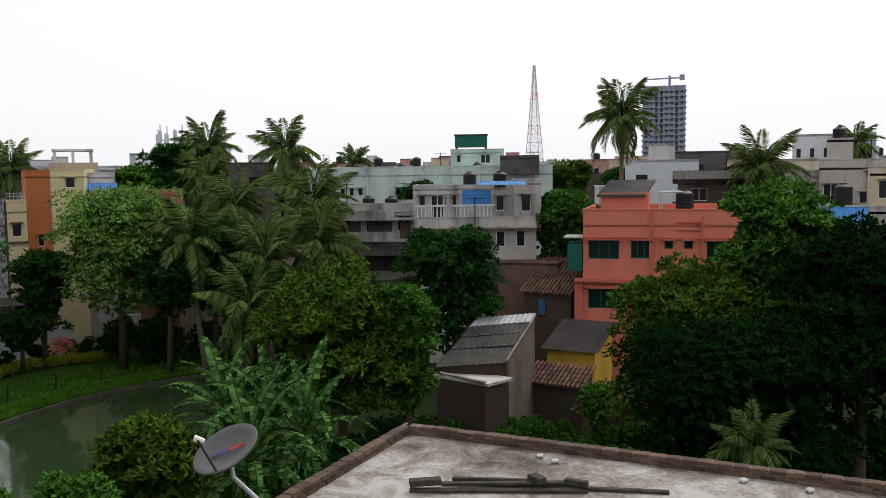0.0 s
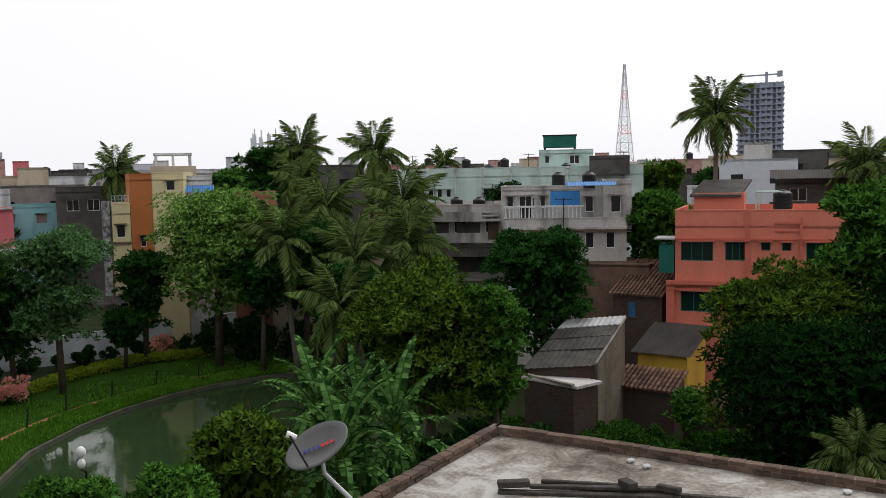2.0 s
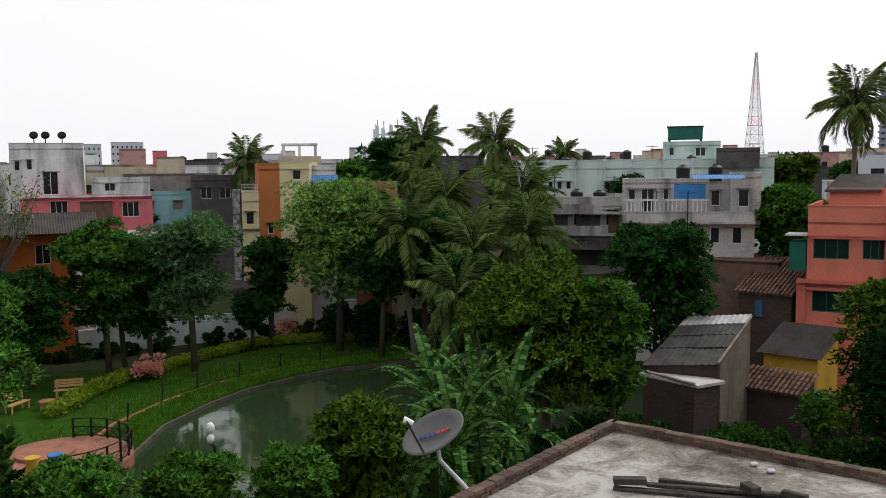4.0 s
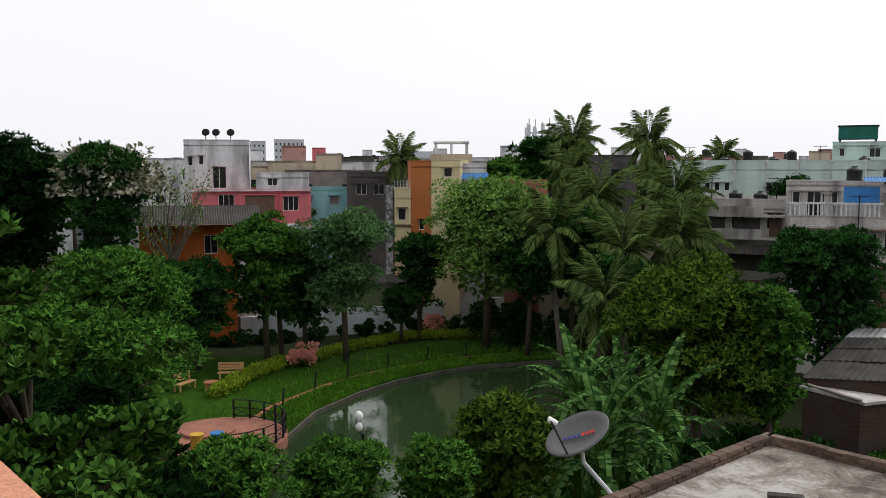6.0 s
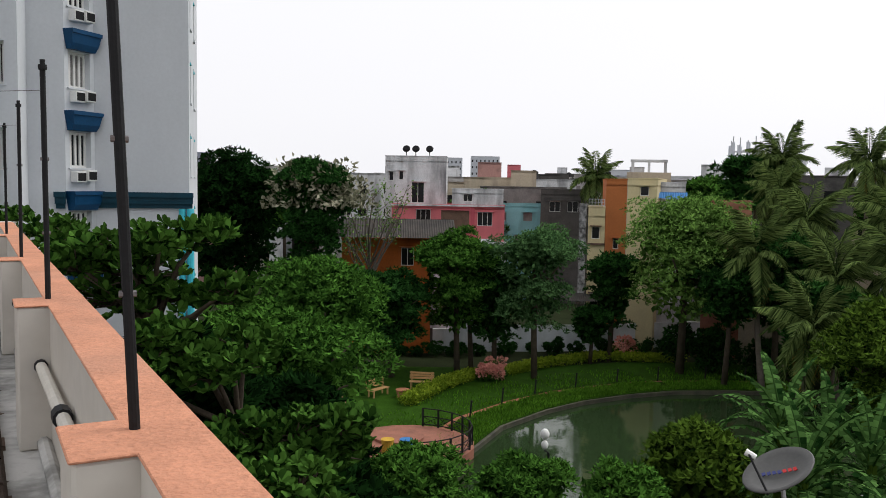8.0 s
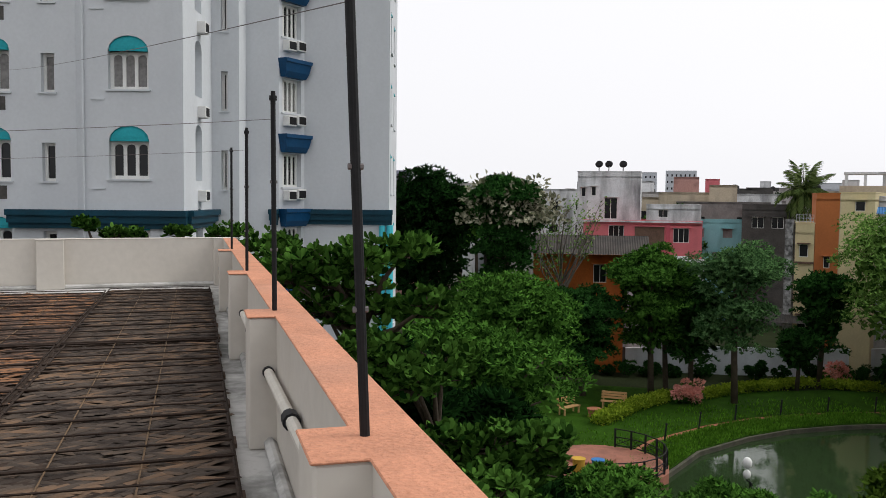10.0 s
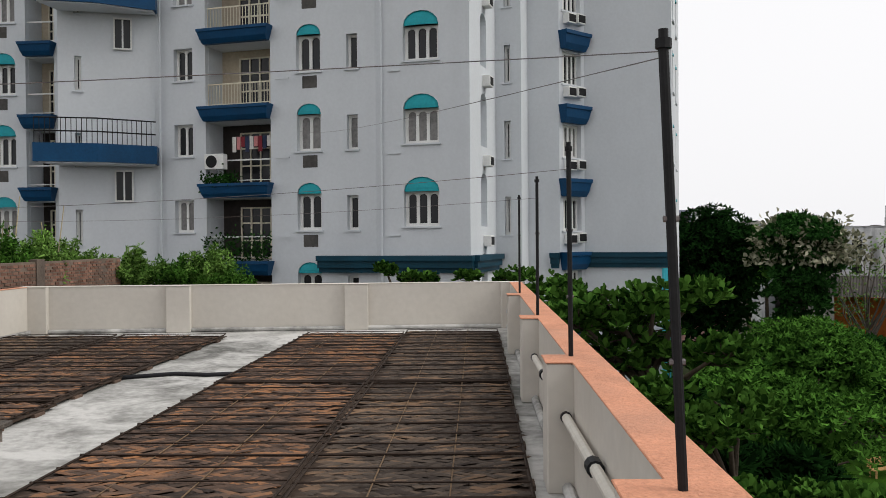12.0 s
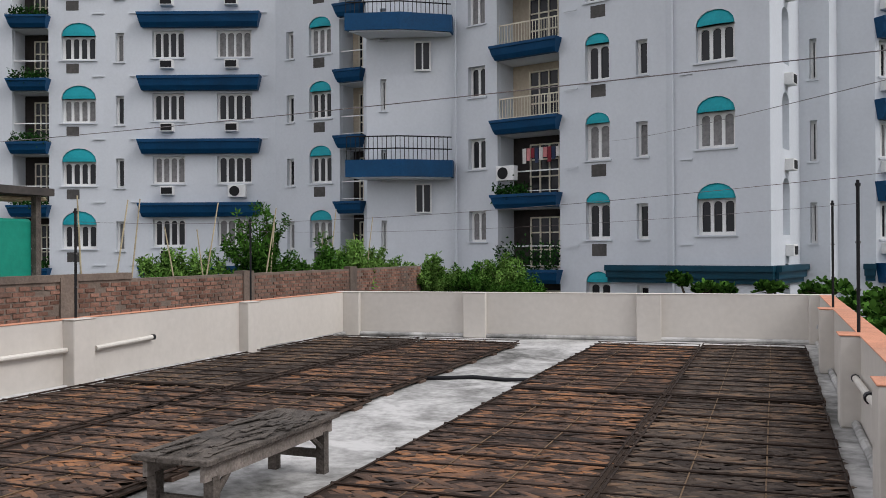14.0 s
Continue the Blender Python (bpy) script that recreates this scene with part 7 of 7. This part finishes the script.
# phone mast among the palms
pm = thing("phone_mast", "roof-top phone mast with panel antennas", "antenna", at=(82.0, 74.0, 0))
part("support", one_box(-1.8, 1.8, -1.8, 1.8, 0, 14.0), TAN_WALL, pm)
for k in range(11):
    a = k * 0.5712
    part("pole", one_rod((1.7 * math.cos(a), 1.7 * math.sin(a), 14), (1.7 * math.cos(a), 1.7 * math.sin(a), 18.6 + 0.5 * (k % 3)), 0.07, seg=5), GREY_METAL, pm)
    part("antenna", one_box(1.8 * math.cos(a) - 0.15, 1.8 * math.cos(a) + 0.15, 1.8 * math.sin(a) - 0.15, 1.8 * math.sin(a) + 0.15, 16.6 + 0.4 * (k % 2), 18.5 + 0.4 * (k % 2)), FAR_PALE, pm)
for z in (15.0, 16.5, 17.8):
    bm = bmesh.new()
    for k in range(6):
        a, b = k * 1.047, (k + 1) * 1.047
        rod(bm, (1.7 * math.cos(a), 1.7 * math.sin(a), z), (1.7 * math.cos(b), 1.7 * math.sin(b), z), 0.05, seg=4)
    part("ring", bm, GREY_METAL, pm)

block("far_flats", "pale grey distant twin apartment towers", 204, 368, 14, 12, 26.5, FAR_PALE, 8, 7)
block("far_flats", "pale grey distant twin apartment towers", 219, 358, 14, 12, 27.3, FAR_PALE, 8, 7)
block("far_flats", "distant grey apartment block beside the tower", 75, 330, 12, 10, 24, FAR_GREY, 4, 5)
block("far_house", "red-brown distant stair tower", 93.5, 142, 2.6, 3, 17.4, PINK_WALL)
block("far_house", "blue and white distant flats", 112, 1, 9, 6, 17.5, FAR_PALE, 2, 6)
FAR_ROSE = material("faded_rose", (0.38, 0.22, 0.20), 0.9, 0.15, 0.3, 6, 0.1, 0.4)
FAR_DUSKY = material("dusky_plaster", (0.24, 0.22, 0.21), 0.9, 0.2, 0.3, 6, 0.1, 0.4)
rnd = random.Random(5)
mats = [GREY_WALL, TAN_WALL, WHITE_WALL, FAR_DUSKY, FAR_ROSE, GREY_WALL, TAN_WALL, FAR_PALE, WHITE_WALL, DARK_WALL]
for k in range(170):
    az = radians(-99 + 86 * ((k * 0.6180339) % 1.0))
    d = 100 + 190 * rnd.random() ** 1.2
    x, y = -math.sin(az) * d, math.cos(az) * d
    h = 13.0 + d * rnd.uniform(0.0, 0.017) + (1.2 if k % 9 == 0 else 0)
    block("far_house", "distant flat-roofed town house", x, y, rnd.uniform(6, 13), rnd.uniform(6, 10), h, mats[k % 10], 2, rnd.choice((2, 3, 4)))
    if k % 4 == 0:
        water_tank(x * 1.03, y * 1.03, h - 0.02, 0.6, 1.1)
    elif k % 4 == 1:
        block("roof_room", "small roof room on a distant house", x * 1.025, y * 1.025, 3.0, 3.0, h + 1.9, mats[(k + 3) % 10])
for k in range(46):
    az = radians(-99 + 88 * ((k * 0.6180339 + 0.3) % 1.0))
    d = rnd.uniform(80, 240)
    leafy_tree(-math.sin(az) * d, math.cos(az) * d, rnd.uniform(10.0, 12.5), rnd.uniform(3, 5), 2.6, rnd.choice((LEAF_DARK, LEAF_MID, LEAF_SHADE_DARK)), 0.7, 0.8, "distant green tree among the houses")


# ---- trees ----
leafy_tree(44.2, 44.9, 8.4, 5.0, 4.6, LEAF_LIGHT, 0.3, 1.0, 'broad pale-green tree beside the pond wall', reach=1.5)
leafy_tree(42.5, 50.5, 6.8, 2.2, 1.6, LEAF_DARK, 0.4, 0.8, 'small dark green tree against the yellow flats', reach=3.2)
leafy_tree(47.5, 39.8, 7.6, 3.6, 2.5, LEAF_DARK, 0.45, 1, 'dark green tree under the coconut palms')
leafy_tree(63.1, 55.5, 14.4, 3.7, 2.0, LEAF_DARK, 0.6, 0.8, 'dark tree crown behind the palms')
leafy_tree(30.6, 19.0, 6.8, 3.9, 2.5, LEAF_MANGO, 0.3, 1.6, 'large mango tree with olive-green crown')
leafy_tree(31.1, 16.1, 6.7, 1.6, 2.2, LEAF_MID, 0.28, 1.0, 'round green tree beside the mango tree')
leafy_tree(42.9, 19.3, 7.5, 2.9, 3.0, LEAF_DARK, 0.32, 1.3, 'dense dark green tree before the grey house')
leafy_tree(59.3, 18.1, 9.7, 2.7, 2.2, LEAF_MID, 0.4, 0.8, 'green tree between the houses')
leafy_tree(88.2, 26.2, 12.8, 2.7, 1.5, LEAF_MANGO, 0.6, 0.6, 'yellowish tree behind the grey house')
leafy_tree(28.6, 4.5, 8.1, 2.7, 2.5, LEAF_MANGO, 0.24, 1.6, 'mango tree with yellow-tinged young leaves')
leafy_tree(30.9, 1.7, 9.8, 2.5, 3.0, LEAF_MID, 0.26, 1.6, 'tall green tree beside the salmon house')
leafy_tree(27.0, -0.7, 9.1, 2.8, 2.6, LEAF_SHADE_DARK, 0.24, 1.6, 'dark green tree near the roof terrace')
leafy_tree(24.9, 2.7, 7.1, 3.6, 2.2, LEAF_SHADE_DARK, 0.22, 1.8, 'deep shaded tree mass below the terrace')
leafy_tree(40.5, 10.6, 2.2, 1.0, 0.8, LEAF_MID, 0.2, 0.6, 'overgrown bush between the huts')
leafy_tree(13.6, 13.3, 7.2, 1.3, 1.0, LEAF_MANGO, 0.22, 1.2, 'young mango tree beside the dish aerial')
leafy_tree(14.1, 14.2, 6.7, 0.7, 1.1, LEAF_MANGO, 0.2, 0.9, 'leafy mango sapling by the pond')
leafy_tree(11.1, 12.8, 7.1, 0.9, 0.7, LEAF_MID, 0.16, 1.1, 'bush below the parapet by the pond')
leafy_tree(10.1, 14.9, 6.7, 1.3, 0.7, LEAF_MID, 0.16, 1.2, 'shrub with narrow leaves by the pond')
leafy_tree(6.8, 13.4, 7.8, 1.1, 0.7, LEAF_MID, 0.15, 1.2, 'bush with small leaves below the parapet')
leafy_tree(16.8, 63.9, 10.5, 5.0, 4.5, LEAF_SHADE_DARK, 0.5, 1.4, 'dense dark umbrella-shaped tree')
blossoming = leafy_tree(20.8, 56.3, 11.8, 3.1, 3.5, LEAF_DARK, 0.34, 1.2, 'dark tree flecked with pale cream blossom')
n = 1500
p, o = crown_points(4.3, 4.5, n, 60)
p[:, 2] = np.abs(p[:, 2]) + 11.5
me = leaf_mesh('blossom', p, o + unit(n) * 0.5, unit(n), 0.38, 0.24)
me.materials.append(LEAF_BLOSSOM)
blossom_ = new('blossom', me)
blossom_.parent = blossoming
blossom_['kind'] = 'stuff'
blossom_['label'] = 'pale cream blossom'
leafy_tree(29.7, 52.2, 7.4, 3.1, 2.7, LEAF_MID, 0.36, 1.3, 'green tree beside the park wall', reach=3.0)
leafy_tree(33.7, 48.4, 8.1, 3.2, 2.6, LEAF_GREY, 0.28, 0.55, 'airy grey-green tree beside the park wall', reach=2.8)
leafy_tree(12.0, 31.8, 7.9, 3.0, 2.4, LEAF_MID, 0.26, 1.6, 'large leafy green tree in the park')
leafy_tree(7.6, 23.8, 7.9, 2.9, 1.8, LEAF_MID, 0.24, 1.6, 'leafy tree over the park')
leafy_tree(40.2, 50.2, 3.4, 1.5, 1.0, LEAF_DARK, 0.4, 1.0, 'dark green tree before the cream flats')
leafy_tree(32.5, 51.6, 5.9, 2.4, 1.9, LEAF_DARK, 0.4, 1.0, 'dark green tree between the park trees', reach=3.2)
leafy_tree(24.6, 52.6, 5.4, 3.3, 2.0, LEAF_DARK, 0.4, 1.0, 'dark green tree at the end of the park', reach=3.2)
leafy_tree(44.2, 40.6, 6.8, 2.7, 1.7, LEAF_DARK, 0.4, 1.0, 'dark green tree under the palms')
leafy_tree(41.7, 31.0, 6.2, 2.4, 1.9, LEAF_DARK, 0.4, 1.0, 'dark green tree below the palms')
leafy_tree(3.9, 16.6, 8.8, 1.0, 0.8, LEAF_DARK, 0.2, 1.0, 'dark tree below the parapet')
leafy_tree(31.5, 53.4, 6.8, 2.5, 2.5, LEAF_MID, 0.4, 1.0, 'green tree behind the park wall')
# large-leaved tree just outside the parapet
almond_tree(2.3, 13.2, [(1.73, 12.9, 12.3, 0.5, 0.25), (2.35, 12.8, 12.42, 0.5, 0.2), (2.95, 12.65, 12.5, 0.42, 0.16), (1.25, 13.0, 12.05, 0.5, 0.3), (2.1, 13.3, 11.9, 0.7, 0.3),
                        (1.8, 13.4, 11.5, 0.75, 0.3), (2.5, 13.3, 11.5, 0.6, 0.2), (3.2, 13.1, 11.5, 0.5, 0.16), (1.3, 14.6, 11.9, 0.7, 0.3), (1.5, 16.4, 12.2, 0.6, 0.3), (3.1, 11.7, 11.8, 0.4, 0.2)])
almond_tree(3.3, 12.2, [(2.5, 11.7, 10.85, 0.45, 0.2), (2.8, 11.6, 10.7, 0.4, 0.2), (2.2, 11.8, 11.15, 0.45, 0.2), (3.5, 12.5, 10.8, 0.6, 0.25), (3.1, 11.65, 10.75, 0.45, 0.2), (1.6, 11.6, 10.7, 0.6, 0.3)])
almond_tree(3.6, 10.7, [(3.0, 10.55, 10.1, 0.5, 0.2), (3.55, 10.4, 10.1, 0.5, 0.22), (3.95, 10.2, 9.85, 0.45, 0.2), (3.3, 10.45, 9.85, 0.6, 0.25), (4.2, 10.15, 10.15, 0.35, 0.16), (2.7, 9.6, 9.75, 0.6, 0.25),
                        (3.25, 9.4, 9.75, 0.55, 0.25), (2.3, 10.0, 9.9, 0.6, 0.25), (4.7, 12.1, 9.5, 0.55, 0.3), (4.1, 11.3, 9.6, 0.6, 0.25)])
almond_tree(-2.2, 21.2, [(-2.5, 20.85, 12.58, 0.22, 0.12), (-1.9, 20.9, 12.38, 0.25, 0.1), (-1.5, 20.9, 12.36, 0.2, 0.08)])
almond_tree(0.4, 21.0, [(-0.5, 20.9, 12.4, 0.3, 0.1), (0.6, 20.4, 12.4, 0.5, 0.2), (1.4, 19.6, 12.2, 0.6, 0.3)])
coconut_palm(58.9, 41.4, 16.1, 3.6)
coconut_palm(62.9, 52.6, 16.6, 3.6)
coconut_palm(59.4, 74.2, 15.1, 3.6)
coconut_palm(51.7, 41.0, 11.9, 3.8)
coconut_palm(51.8, 34.1, 12.3, 3.8)
coconut_palm(48.6, 31.6, 9.5, 4.0)
coconut_palm(45.2, 39.5, 9.8, 3.6)
coconut_palm(45.0, 33.4, 8.7, 3.6)
coconut_palm(39.5, 30.6, 6.6, 3.4)
coconut_palm(58.4, 13.6, 17.6, 3.2)
coconut_palm(67.8, 5.5, 14.2, 3.8)
coconut_palm(103.3, 61.1, 16.0, 3)
coconut_palm(110.0, -1.3, 16.8, 3.2)
coconut_palm(21.9, 1.8, 6.8, 1.3)
coconut_palm(56.7, 47.5, 13.9, 3.4)
banana_plant(17.7, 13.1, 7.4)
banana_plant(17.8, 14.6, 7.4)
banana_plant(17.4, 11.8, 7.4)
banana_plant(15.0, 11.7, 7.4)


# a nearly bare tree in the park
bare = thing("bare_tree", "nearly leafless pale-branched tree in the park", "tree", at=(25.1, 56.7, 0))
bm = bmesh.new()
tube(bm, [(0, 0, -0.1), (0.2, 0, 4), (0, 0.2, 8)], [0.25, 0.2, 0.14])
ends_ = []
for k in range(16):
    a = k * 2.4
    z0 = 6 + (k % 4) * 0.6
    e = (math.cos(a) * RNG.uniform(1.5, 3.2), math.sin(a) * RNG.uniform(1.5, 3.2), RNG.uniform(8.5, 13.2))
    mid = (e[0] * 0.5 + RNG.uniform(-0.3, 0.3), e[1] * 0.5, (z0 + e[2]) / 2 - 0.3)
    tube(bm, [(0, 0.15, z0), mid, e], [0.09, 0.05, 0.02], 5)
    for j in range(5):
        s_ = Vector(mid).lerp(Vector(e), 0.2 + 0.18 * j)
        q = s_ + Vector(RNG.uniform(-0.9, 0.9, 3)) + Vector((0, 0, 0.5))
        tube(bm, [tuple(s_), tuple(q)], [0.03, 0.01], 4)
        ends_.append(tuple(q))
part("trunk", bm, PALM_BARK, bare)
n = 700
base = np.array(ends_)[RNG.integers(0, len(ends_), n)] + RNG.normal(0, 0.25, (n, 3))
me = leaf_mesh("crown", base, unit(n), unit(n), 0.25, 0.12)
me.materials.append(LEAF_LIGHT)
new("crown", me).parent = bare

# dark undergrowth below the trees
for k in range(60):
    az = radians(-93 + 84 * ((k * 0.6180339) % 1.0))
    d = 17 + 14 * ((k * 0.7548776) % 1.0)
    x, y = -math.sin(az) * d, math.cos(az) * d
    if x < 14.2 and y < 8 or (14 < x < 20.5 and 17.5 < y < 36) or (20 <= x and 19 < y):
        continue
    shrub("undergrowth", "dark undergrowth bush below the trees", x, y, 0, 1.7, 1.7, LEAF_DARK, 0.28, 1600, "bush")
for k in range(22):
    x, y = 27 + 1.2 * k, 20.5 - 0.45 * k + 3 * (k % 2)
    if x < 33.5:
        shrub("undergrowth", "dark undergrowth bush below the trees", x, y - 4, 0, 1.9, 1.6, LEAF_DARK, 0.3, 1600, "bush")
for x, y in ((47, 44), (49, 42), (50, 39), (49.5, 35), (51, 37), (46, 47), (48.5, 46), (44, 29), (47, 31), (49, 28), (51, 32), (41, 22), (45, 24)):
    shrub("undergrowth", "dark undergrowth bush below the palms", x, y, 0, 2.0, 1.7, LEAF_DARK, 0.35, 1500, "bush")
# undergrowth beyond the terrace, darkened by leaf colour to stand for shade
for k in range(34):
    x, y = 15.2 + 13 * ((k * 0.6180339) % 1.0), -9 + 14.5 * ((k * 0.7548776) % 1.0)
    shrub("undergrowth", "dense undergrowth beyond the terrace with shade put into its leaf colour", x, y, 0, 2.1, 1.9 + 0.8 * (k % 2), LEAF_SHADE_DARK, 0.3, 2200, "bush")

# under-storey of the large-leaved trees, its deep shade put into the leaf colour
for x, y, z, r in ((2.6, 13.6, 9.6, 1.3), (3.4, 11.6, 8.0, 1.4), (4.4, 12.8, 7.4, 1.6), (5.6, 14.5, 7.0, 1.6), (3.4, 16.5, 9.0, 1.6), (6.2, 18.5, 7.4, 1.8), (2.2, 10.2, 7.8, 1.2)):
    leafy_tree(x, y, z, r, 1.5, LEAF_SHADE_DARK, 0.3, 1.2, "dark shaded tree below the parapet")
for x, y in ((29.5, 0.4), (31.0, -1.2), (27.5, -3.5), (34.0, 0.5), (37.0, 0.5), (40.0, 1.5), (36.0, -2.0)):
    shrub("undergrowth", "dense undergrowth beyond the terrace with shade put into its leaf colour", x, y, 0, 2.1, 2.0, LEAF_SHADE_DARK, 0.3, 2200, "bush")
# chain fence posts on the near bank
prev = None
for x, y in ((15.2, 18.4), (17.5, 17.9), (20.0, 17.6), (23.0, 18.0), (26.0, 18.7)):
    fp = thing("chain_post", "short dark post of the pond fence", "post", "pond fence posts", at=(x, y, 0))
    part("post", one_rod((0, 0, -0.1), (0, 0, 1.1), 0.06, seg=6), DARK_METAL, fp)
    part("cap", one_rod((0, 0, 1.1), (0, 0, 1.16), 0.085, 0.05, seg=6), DARK_METAL, fp)
    if prev:
        bm = bmesh.new()
        tube(bm, [(prev[0] - x, prev[1] - y, 1.0), ((prev[0] - x) / 2, (prev[1] - y) / 2, 0.7), (0, 0, 1.0)], [0.02] * 3, 5)
        part("chain", bm, DARK_METAL, fp)
    prev = (x, y)
